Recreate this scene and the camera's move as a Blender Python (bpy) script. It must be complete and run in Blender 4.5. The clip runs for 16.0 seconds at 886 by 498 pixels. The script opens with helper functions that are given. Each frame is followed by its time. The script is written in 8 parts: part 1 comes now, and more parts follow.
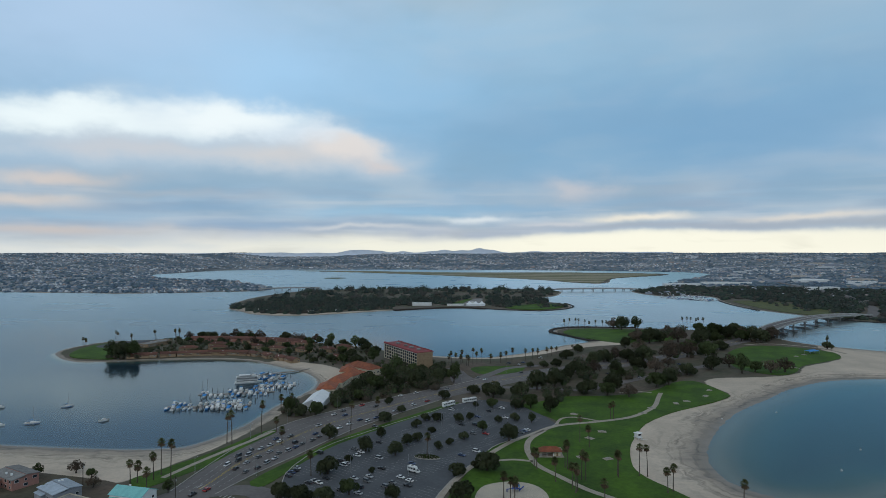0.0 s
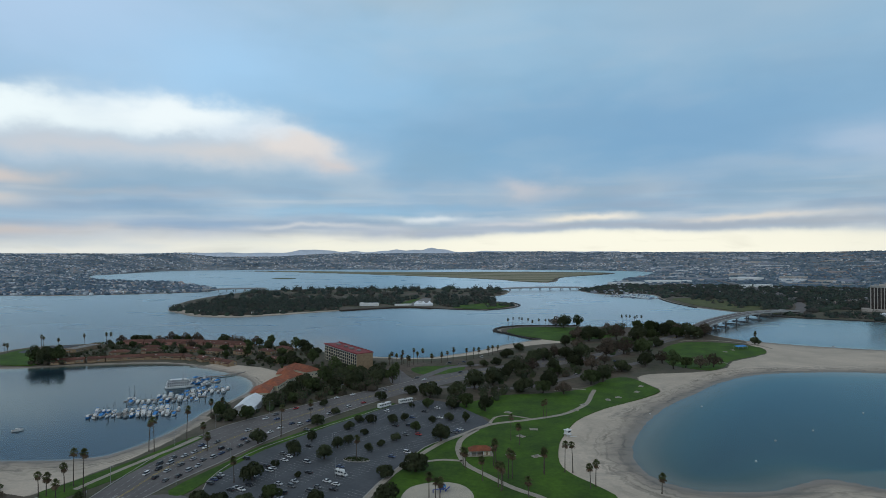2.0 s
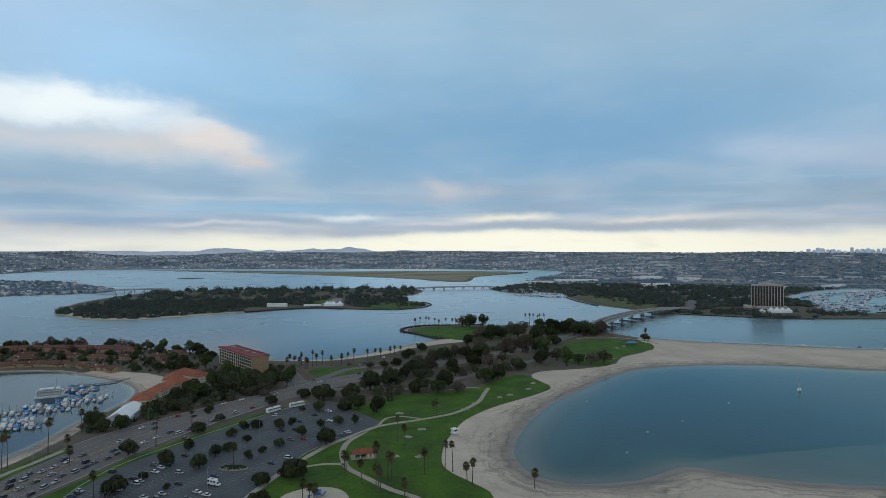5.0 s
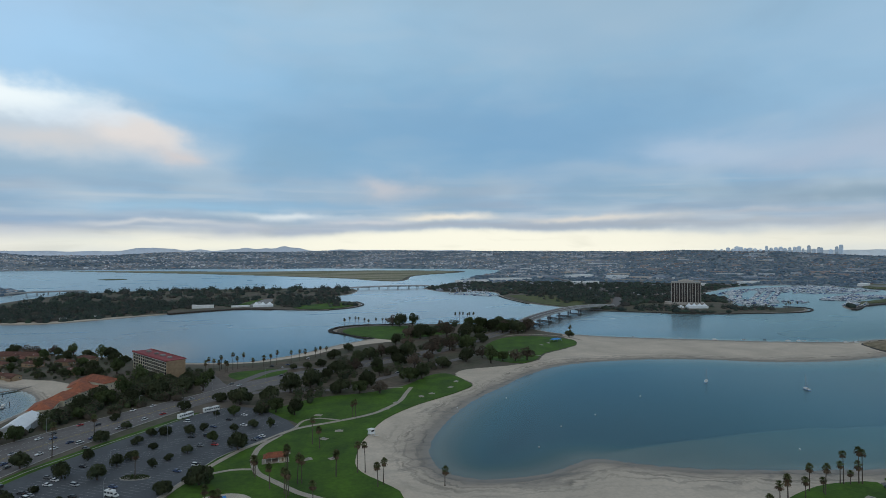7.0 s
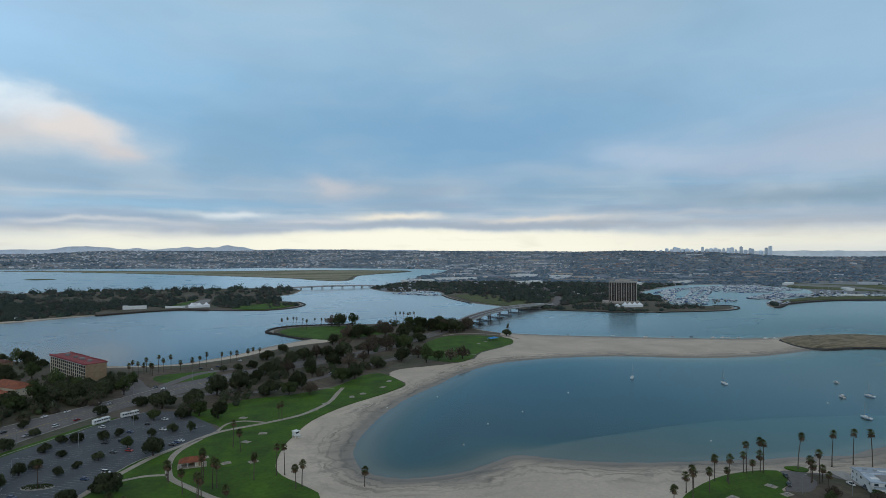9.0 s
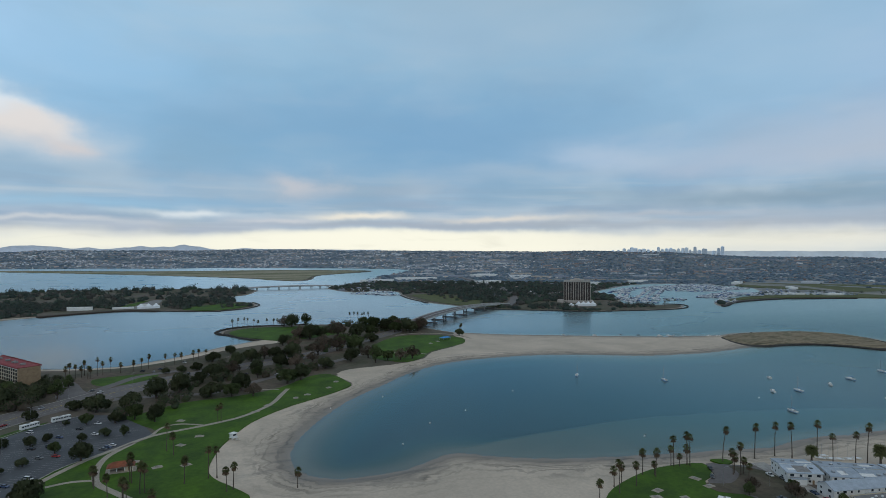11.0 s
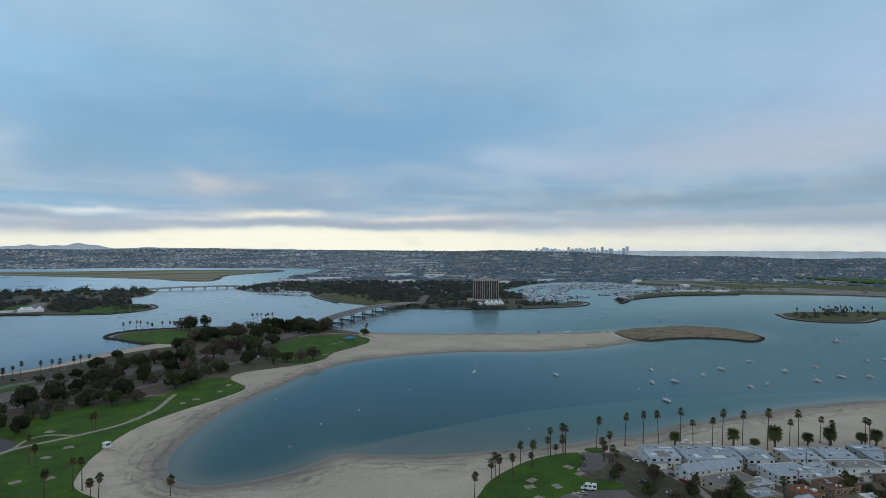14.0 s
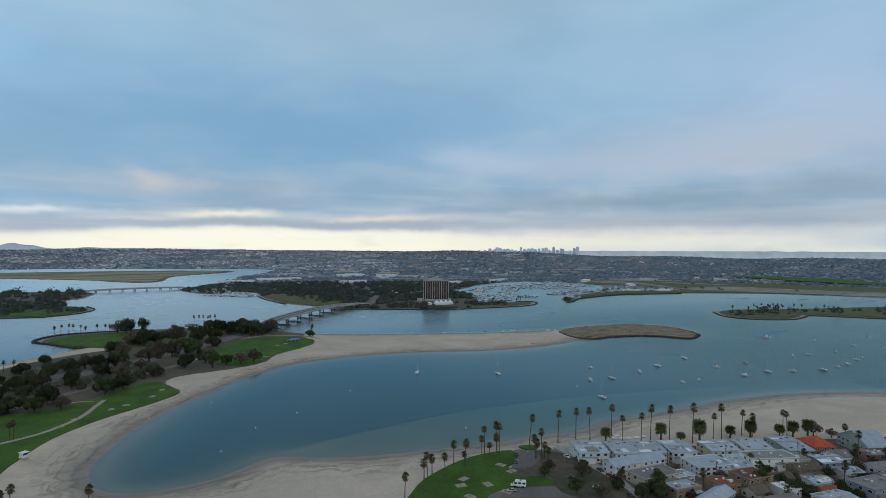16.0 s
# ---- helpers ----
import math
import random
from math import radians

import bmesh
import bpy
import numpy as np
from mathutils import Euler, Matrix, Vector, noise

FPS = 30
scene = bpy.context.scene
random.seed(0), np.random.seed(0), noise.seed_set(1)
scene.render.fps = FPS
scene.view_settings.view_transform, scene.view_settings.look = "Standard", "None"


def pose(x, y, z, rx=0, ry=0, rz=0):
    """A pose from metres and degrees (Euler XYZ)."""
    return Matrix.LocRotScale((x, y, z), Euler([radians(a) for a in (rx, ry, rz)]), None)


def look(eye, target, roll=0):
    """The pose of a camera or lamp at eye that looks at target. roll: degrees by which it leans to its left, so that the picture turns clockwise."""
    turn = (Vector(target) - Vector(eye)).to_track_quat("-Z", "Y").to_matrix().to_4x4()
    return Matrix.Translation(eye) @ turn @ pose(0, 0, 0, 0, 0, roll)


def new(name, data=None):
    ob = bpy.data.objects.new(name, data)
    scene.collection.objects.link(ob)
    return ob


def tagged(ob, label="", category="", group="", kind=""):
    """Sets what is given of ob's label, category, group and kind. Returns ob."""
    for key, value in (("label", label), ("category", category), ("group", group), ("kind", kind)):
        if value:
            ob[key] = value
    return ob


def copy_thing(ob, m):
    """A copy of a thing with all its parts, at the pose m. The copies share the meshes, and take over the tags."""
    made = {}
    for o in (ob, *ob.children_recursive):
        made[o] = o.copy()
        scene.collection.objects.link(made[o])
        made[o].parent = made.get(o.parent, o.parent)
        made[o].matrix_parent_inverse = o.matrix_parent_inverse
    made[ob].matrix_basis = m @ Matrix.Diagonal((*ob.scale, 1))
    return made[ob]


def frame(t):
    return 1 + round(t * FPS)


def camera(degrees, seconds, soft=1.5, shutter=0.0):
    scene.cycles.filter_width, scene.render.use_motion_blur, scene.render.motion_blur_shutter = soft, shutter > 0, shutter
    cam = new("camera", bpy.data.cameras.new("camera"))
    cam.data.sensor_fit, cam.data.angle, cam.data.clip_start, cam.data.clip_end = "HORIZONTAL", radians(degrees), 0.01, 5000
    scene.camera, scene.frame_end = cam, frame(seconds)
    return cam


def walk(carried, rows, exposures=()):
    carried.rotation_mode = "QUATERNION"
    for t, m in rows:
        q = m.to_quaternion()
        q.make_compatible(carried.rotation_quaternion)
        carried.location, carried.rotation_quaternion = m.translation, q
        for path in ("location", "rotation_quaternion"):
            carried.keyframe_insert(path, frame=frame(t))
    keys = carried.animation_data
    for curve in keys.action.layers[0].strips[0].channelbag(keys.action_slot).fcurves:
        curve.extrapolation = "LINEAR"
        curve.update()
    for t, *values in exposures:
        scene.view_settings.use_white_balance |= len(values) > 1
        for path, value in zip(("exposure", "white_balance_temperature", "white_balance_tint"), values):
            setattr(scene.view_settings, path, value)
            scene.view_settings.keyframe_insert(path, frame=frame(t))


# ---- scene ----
cam = camera(73.3, 16.0, soft=0.8)
PATH = [
    (0, (2.514, -2.829, 114.604), (2.354, -0.835, 114.617), -0.2),
    (0.5, (5.66, -2.28, 114.624), (5.53, -0.284, 114.636), -0.2),
    (1, (8.831, -1.73, 114.679), (8.738, 0.268, 114.692), -0.3),
    (1.5, (12.124, -1.244, 114.775), (12.072, 0.755, 114.787), -0.2),
    (2, (15.672, -0.78, 114.924), (15.667, 1.22, 114.935), -0.3),
    (2.5, (19.126, -0.414, 115.111), (19.171, 1.586, 115.122), -0.3),
    (3, (22.333, -0.219, 115.249), (22.427, 1.779, 115.259), -0.2),
    (3.5, (25.608, -0.189, 115.368), (25.747, 1.806, 115.377), -0.1),
    (6, (42.895, -2.31, 116.212), (43.245, -0.341, 116.218), -0.1),
    (6.5, (46.36, -3.063, 116.241), (46.764, -1.104, 116.246), -0.1),
    (7, (49.764, -3.874, 116.217), (50.223, -1.927, 116.221), -0.2),
    (7.5, (53.147, -4.488, 116.217), (53.655, -2.553, 116.22), -0.1),
    (8, (56.568, -5.222, 116.163), (57.115, -3.299, 116.166), 0.0),
    (8.5, (60.008, -6.316, 116.081), (60.592, -4.404, 116.083), 0.0),
    (9, (63.396, -7.827, 115.987), (64.017, -5.926, 115.99), 0.0),
    (11.5, (79.258, -15.706, 116.089), (80.025, -13.859, 116.091), 0.1),
    (12, (81.996, -17.384, 116.143), (82.799, -15.552, 116.145), 0.1),
    (12.5, (84.548, -19.247, 116.226), (85.39, -17.433, 116.228), 0.1),
    (13, (86.904, -21.134, 116.335), (87.793, -19.342, 116.335), 0.2),
    (13.5, (89.208, -22.997, 116.463), (90.144, -21.229, 116.464), 0.2),
    (14, (91.538, -24.884, 116.576), (92.518, -23.14, 116.577), 0.2),
    (14.5, (93.841, -26.631, 116.676), (94.856, -24.907, 116.677), 0.2),
    (15, (96.213, -28.265, 116.73), (97.263, -26.563, 116.731), 0.2),
    (15.5, (98.636, -29.741, 116.766), (99.719, -28.06, 116.766), 0.3),
    (16, (101.124, -31.215, 116.802), (102.232, -29.55, 116.804), 0.2),
]
walk(cam, [(t, look(eye, target, roll)) for t, eye, target, roll in PATH])

# ---------------------------------------------------------------- world and sun
SUN_AZ, SUN_EL = 196.0, 32.0          # degrees; azimuth is turned from +y towards +x


def srgb(r, g, b):
    f = lambda c: c / 12.92 if c <= 0.04045 else ((c + 0.055) / 1.055) ** 2.4
    return (f(r / 255), f(g / 255), f(b / 255), 1.0)


class Net:
    """A short way to write node trees."""

    def __init__(self, tree):
        self.t = tree
        tree.nodes.clear()

    def add(self, kind, inputs=None):
        n = self.t.nodes.new(kind)
        for k, v in (inputs or {}).items():
            self.put(n.inputs[k], v)
        return n

    def put(self, socket, v):
        if isinstance(v, bpy.types.NodeSocket):
            self.t.links.new(v, socket)
        else:
            socket.default_value = v

    def math(self, op, a, b=0.0, c=0.0, clamp=False):
        n = self.add("ShaderNodeMath")
        n.operation, n.use_clamp = op, clamp
        for s, v in zip(n.inputs, (a, b, c)):
            self.put(s, v)
        return n.outputs[0]

    def mix(self, fac, a, b, blend="MIX"):
        n = self.add("ShaderNodeMix")
        n.data_type, n.blend_type = "RGBA", blend
        self.put(n.inputs[0], fac)
        self.put(n.inputs[6], a)
        self.put(n.inputs[7], b)
        return n.outputs[2]

    def noise(self, vec, scale, detail=4.0, rough=0.55, distortion=0.0, out=0):
        n = self.add("ShaderNodeTexNoise", {"Scale": scale, "Detail": detail, "Roughness": rough, "Distortion": distortion})
        if vec is not None:
            self.put(n.inputs["Vector"], vec)
        return n.outputs[out]

    def ramp(self, fac, stops, mode="LINEAR"):
        n = self.add("ShaderNodeValToRGB", {0: fac})
        n.color_ramp.interpolation = mode
        e = n.color_ramp.elements
        while len(e) < len(stops):
            e.new(0.5)
        for el, (p, c) in zip(e, stops):
            el.position, el.color = p, c
        return n.outputs[0]

    def span(self, v, a, b, lo=0.0, hi=1.0, smooth=False):
        n = self.add("ShaderNodeMapRange", {"Value": v, "From Min": a, "From Max": b, "To Min": lo, "To Max": hi})
        if smooth:
            n.interpolation_type = "SMOOTHSTEP"
        return n.outputs[0]

    def scaled(self, vec, x, y, z):
        return self.add("ShaderNodeMapping", {"Vector": vec, "Scale": (x, y, z)}).outputs[0]


world = bpy.data.worlds.new("sky")
scene.world = world
world.use_nodes = True
w = Net(world.node_tree)
way = w.add("ShaderNodeTexCoord").outputs["Generated"]
sep = w.add("ShaderNodeSeparateXYZ", {0: way})
wx, wy, wz = sep.outputs
flat = w.add("ShaderNodeCombineXYZ", {0: w.math("DIVIDE", wx, w.math("ADD", w.math("ABSOLUTE", wz), 0.20)),
                                      1: w.math("DIVIDE", wy, w.math("ADD", w.math("ABSOLUTE", wz), 0.20)), 2: 0.0}).outputs[0]
big = w.noise(flat, 0.9, 3.0, 0.5, 0.3)
mid = w.noise(flat, 2.0, 4.0, 0.5, 0.5)
# the folds lie flat near the horizon and billow higher up
lift = w.span(wz, 0.0, 0.22, 0.16, 1.0)
drift = w.math("SUBTRACT", w.noise(w.scaled(way, 1.0, 1.0, 3.0), 3.2, 4.0, 0.5), 0.5)
swell = w.math("SUBTRACT", w.noise(w.scaled(way, 1.0, 1.0, 2.2), 5.0, 4.0, 0.52), 0.5)
curl = w.math("SUBTRACT", w.noise(w.scaled(way, 1.0, 1.0, 1.4), 17.0, 4.0, 0.55), 0.5)
az = w.math("ADD", w.math("ARCTAN2", wx, wy), w.math("ADD", w.math("MULTIPLY", drift, 0.26), w.math("MULTIPLY", curl, 0.08)))
rise_ = w.math("ADD", w.math("MULTIPLY", swell, 0.085), w.math("MULTIPLY", curl, 0.034))
el = w.math("ADD", wz, w.math("MULTIPLY", rise_, lift))


def bank(az0, el0, half_az, half_el, gain=1.0, firm=1.0):
    """A soft-edged bank of cloud round an azimuth and elevation, all in degrees."""
    a = w.math("MULTIPLY_ADD", az, 1 / radians(half_az), -az0 / half_az)
    b = w.math("MULTIPLY_ADD", el, 1 / radians(half_el), -math.sin(radians(el0)) / radians(half_el))
    s = w.math("MULTIPLY_ADD", a, a, w.math("MULTIPLY", b, b))
    if firm != 1.0:
        s = w.math("POWER", s, firm)
    return w.math("MULTIPLY", w.math("POWER", 2.718, w.math("MULTIPLY", s, -1.0)), gain, clamp=True)


sky = w.ramp(w.math("MULTIPLY", el, 2.0, clamp=True), [
    (0.0, srgb(232, 234, 226)), (0.035, srgb(222, 224, 220)), (0.075, srgb(182, 192, 204)), (0.13, srgb(157, 183, 205)),
    (0.21, srgb(150, 183, 209)), (0.34, srgb(142, 182, 212)), (0.50, srgb(146, 187, 216)), (0.72, srgb(160, 196, 222)), (0.84, srgb(160, 188, 206)), (1.0, srgb(158, 165, 170))])
# layered stratus: lighter and darker folds
sky = w.mix(w.span(mid, 0.45, 0.72, 0.0, 0.30), sky, srgb(190, 206, 224))
sky = w.mix(w.span(big, 0.38, 0.60, 0.30, 0.0), sky, srgb(126, 166, 198))
streak = w.noise(w.scaled(way, 1.0, 1.0, 14.0), 3.6, 3.0, 0.5, 0.2)
low = w.math("MULTIPLY", w.span(wz, 0.015, 0.04, 0.0, 1.0), w.span(wz, 0.08, 0.15, 1.0, 0.0))
sky = w.mix(w.math("MULTIPLY", low, w.span(streak, 0.50, 0.62, 0.0, 0.55)), sky, srgb(146, 166, 188))
sky = w.mix(w.math("MULTIPLY", low, w.span(streak, 0.46, 0.34, 0.0, 0.40)), sky, srgb(206, 214, 220))
billow = w.noise(w.scaled(way, 1.0, 1.0, 3.6), 5.5, 2.5, 0.5, 0.15)
belt = w.math("MULTIPLY", w.span(wz, 0.03, 0.07, 0.0, 1.0), w.span(wz, 0.13, 0.26, 1.0, 0.25))
FOLDS = ((0.50, 0.68, 0.0, 0.60, 192, 206, 216), (0.48, 0.32, 0.0, 0.60, 132, 168, 195))
for lo_, hi_, g0, g1, cr, cg, cb in FOLDS:
    sky = w.mix(w.math("MULTIPLY", belt, w.span(billow, lo_, hi_, g0, g1)), sky, srgb(cr, cg, cb))
BANKS = (
    # high haze and the blue gaps
    (-36, 20, 17, 7, 0.85, 181, 208, 237, 1), (-20, 15.6, 12, 4, 0.8, 168, 210, 244, 1), (-7, 14, 6, 5, 0.55, 152, 198, 233, 1), (20, 10.5, 22, 4.6, 0.85, 122, 166, 202, 1), (4, 8.6, 12, 2.6, 0.5, 134, 176, 206, 1),
    (30, 22, 18, 5, 0.6, 153, 182, 203, 1), (50, 15, 12, 4, 0.5, 160, 194, 221, 1), (66, 13, 10, 5, 0.65, 174, 197, 227, 1),
    # the pale bank rising to the east and its grey underside
    (60, 9, 17, 2.6, 0.85, 172, 191, 212, 1.5), (66, 10.6, 9, 2, 0.7, 173, 195, 219, 1), (60, 8.2, 9, 1.3, 0.6, 182, 192, 206, 1), (38, 8.8, 5, 1.2, 0.65, 178, 198, 220, 1), (47, 7.8, 7, 1.2, 0.55, 176, 191, 211, 1), (29, 7.2, 8, 0.8, 0.5, 168, 188, 206, 1),
    (51, 4.5, 10, 0.9, 0.85, 134, 160, 180, 1), (66, 5.4, 9, 1.0, 0.7, 145, 167, 184, 1), (35, 5.1, 8, 0.9, 0.5, 148, 174, 192, 1), (64, 3.0, 14, 0.5, 0.5, 172, 180, 190, 1),
    # the bright billowing bank to the north, lit from above
    (-27, 9.3, 19, 2.7, 0.92, 187, 206, 222, 2.2), (-22, 6.6, 14, 1.1, 0.75, 148, 178, 201, 1), (-37, 11.2, 9, 1.3, 1.0, 240, 252, 255, 1.7), (-24.5, 12.0, 7.5, 1.5, 1.0, 242, 252, 255, 1.8), (-17, 10.7, 5, 0.9, 0.9, 224, 237, 247, 1),
    (-13.5, 9.7, 4.2, 1.1, 0.9, 230, 224, 220, 1.4), (-21, 8.8, 7, 1.0, 0.6, 222, 214, 208, 1), (-11.2, 8.4, 2.4, 0.7, 0.75, 216, 208, 206, 1), (-33, 8.9, 6, 0.9, 0.5, 214, 210, 210, 1),
    (-36, 6.1, 4.6, 0.7, 0.85, 218, 207, 200, 1), (-39, 4.3, 5, 0.5, 0.85, 218, 209, 202, 1), (-38, 2.1, 7, 0.4, 0.75, 208, 198, 192, 1), (-36, 3.2, 9, 0.4, 0.6, 148, 184, 212, 1), (-26, 3.8, 9, 0.5, 0.7, 138, 170, 199, 1), (-20, 2.6, 9, 0.4, 0.6, 136, 170, 203, 1), (-29, 5.0, 8, 0.4, 0.5, 172, 182, 194, 1),
    # lumps and bright streaks over the middle of the bay
    (8.3, 5.7, 2.5, 0.85, 0.85, 206, 204, 208, 1), (3, 5.2, 7, 1.0, 0.5, 168, 186, 202, 1), (17, 5.6, 7, 1.1, 0.55, 163, 180, 196, 1), (0, 4.3, 10, 0.45, 0.65, 142, 180, 210, 1), (-10, 3.9, 8, 0.55, 0.6, 150, 194, 224, 1), (19, 4.1, 8, 0.4, 0.5, 156, 172, 192, 1),
    (-2, 3.3, 5, 0.30, 0.85, 226, 234, 238, 1), (13.5, 3.15, 5, 0.32, 0.95, 244, 238, 224, 1), (29, 2.95, 6, 0.30, 0.8, 228, 222, 212, 1), (6, 2.75, 4, 0.25, 0.65, 216, 216, 218, 1), (-12, 2.35, 6, 0.25, 0.65, 216, 219, 221, 1), (41, 3.3, 8, 0.3, 0.5, 190, 196, 204, 1),
    (14, 2.42, 14, 0.24, 0.55, 168, 177, 190, 1), (34, 2.4, 14, 0.30, 0.6, 166, 176, 188, 1), (-4, 1.95, 8, 0.22, 0.55, 170, 182, 199, 1), (55, 2.3, 14, 0.4, 0.6, 160, 174, 190, 1),
    # the clear band along the horizon
    (18, 0.55, 24, 1.45, 1.0, 254, 252, 234, 4.5), (44, 0.8, 13, 0.95, 0.8, 242, 240, 224, 1), (-10, 0.5, 12, 0.8, 0.9, 248, 247, 230, 1), (-32, 0.3, 14, 0.35, 0.7, 236, 236, 228, 1))
for a0, e0, ha, he, gain, cr, cg, cb, firm in BANKS:
    sky = w.mix(bank(a0, e0, ha, he, gain, firm), sky, srgb(cr, cg, cb))
clear = w.add("ShaderNodeTexSky")
clear.sky_type, clear.sun_disc, clear.sun_elevation, clear.sun_rotation, clear.dust_density = "NISHITA", False, radians(SUN_EL), radians(SUN_AZ), 2.0
cloud_bg = w.add("ShaderNodeBackground", {"Color": sky, "Strength": 1.0})
clear_bg = w.add("ShaderNodeBackground", {"Color": clear.outputs[0], "Strength": 0.08})
cover = w.add("ShaderNodeMixShader", {0: w.span(mid, 0.25, 0.45, 0.86, 0.97), 1: clear_bg.outputs[0], 2: cloud_bg.outputs[0]})
w.add("ShaderNodeOutputWorld", {0: cover.outputs[0]})

sun = new("sun", bpy.data.lights.new("sun", "SUN"))
sun.data.energy, sun.data.angle, sun.data.color = 0.35, radians(18), (1.0, 0.94, 0.86)
sun.matrix_world = look((0, 0, 0), (-math.sin(radians(SUN_AZ)) * math.cos(radians(SUN_EL)), -math.cos(radians(SUN_AZ)) * math.cos(radians(SUN_EL)), -math.sin(radians(SUN_EL))))


# ---------------------------------------------------------------- materials
def leaf_out(n, col):
    """Leaves scatter light back and let some of it through."""
    col = n.mix(1.0, col, (1.85, 1.82, 1.85, 1), "MULTIPLY")
    d = n.add("ShaderNodeBsdfDiffuse", {"Color": col})
    t = n.add("ShaderNodeBsdfTranslucent", {"Color": col})
    n.add("ShaderNodeOutputMaterial", {0: n.add("ShaderNodeMixShader", {0: 0.38, 1: d.outputs[0], 2: t.outputs[0]}).outputs[0]})


def mat(name, c1, c2=None, scale=0.5, rough=0.8, bump=0.15, bscale=4.0, vary=0.0, spec=0.3, metal=0.0, place="Object", fine=0.25, leaf=False):
    """A surface with broad stains from c1 to c2, fine grain on top, relief, and a change from object to object."""
    m = bpy.data.materials.new(name)
    m.use_nodes = True
    n = Net(m.node_tree)
    co = n.add("ShaderNodeTexCoord").outputs["Object"] if place == "Object" else n.add("ShaderNodeNewGeometry").outputs["Position"]
    c2 = c2 or tuple(0.75 * c for c in c1)
    col = n.mix(n.span(n.noise(co, scale, 5.0), 0.35, 0.65), (*c1, 1), (*c2, 1))
    grain = n.noise(co, scale * 9, 4.0, 0.6)
    col = n.mix(1.0, col, n.ramp(grain, [(0.3, (1 - fine,) * 3 + (1,)), (0.7, (1 + fine,) * 3 + (1,))]), "MULTIPLY")
    if vary:
        r = n.add("ShaderNodeObjectInfo").outputs["Random"]
        v = n.span(r, 0.0, 1.0, 1 - vary, 1 + vary)
        col = n.mix(1.0, col, n.add("ShaderNodeCombineColor", {0: v, 1: v, 2: v}).outputs[0], "MULTIPLY")
    if leaf:
        leaf_out(n, col)
        return m
    b = n.add("ShaderNodeBsdfPrincipled", {"Base Color": col, "Roughness": rough, "Metallic": metal, "Specular IOR Level": spec})
    if bump:
        n.put(b.inputs["Normal"], n.add("ShaderNodeBump", {"Strength": bump, "Distance": 0.3, "Height": n.noise(co, bscale, 5.0)}).outputs[0])
    n.add("ShaderNodeOutputMaterial", {0: b.outputs[0]})
    return m


def island_mat(name, colours, rough=0.85, grain=0.35, leaf=False):
    """For stuff: each loose piece takes one of the colours."""
    m = bpy.data.materials.new(name)
    m.use_nodes = True
    n = Net(m.node_tree)
    r = n.add("ShaderNodeNewGeometry").outputs["Random Per Island"]
    col = n.ramp(r, [(i / len(colours), (*c, 1)) for i, c in enumerate(colours)], "CONSTANT")
    g = n.noise(n.add("ShaderNodeNewGeometry").outputs["Position"], grain, 3.0)
    col = n.mix(1.0, col, n.ramp(g, [(0.3, (0.75, 0.75, 0.75, 1)), (0.7, (1.2, 1.2, 1.2, 1))]), "MULTIPLY")
    if leaf:
        leaf_out(n, col)
        return m
    b = n.add("ShaderNodeBsdfPrincipled", {"Base Color": col, "Roughness": rough, "Specular IOR Level": 0.2})
    n.add("ShaderNodeOutputMaterial", {0: b.outputs[0]})
    return m


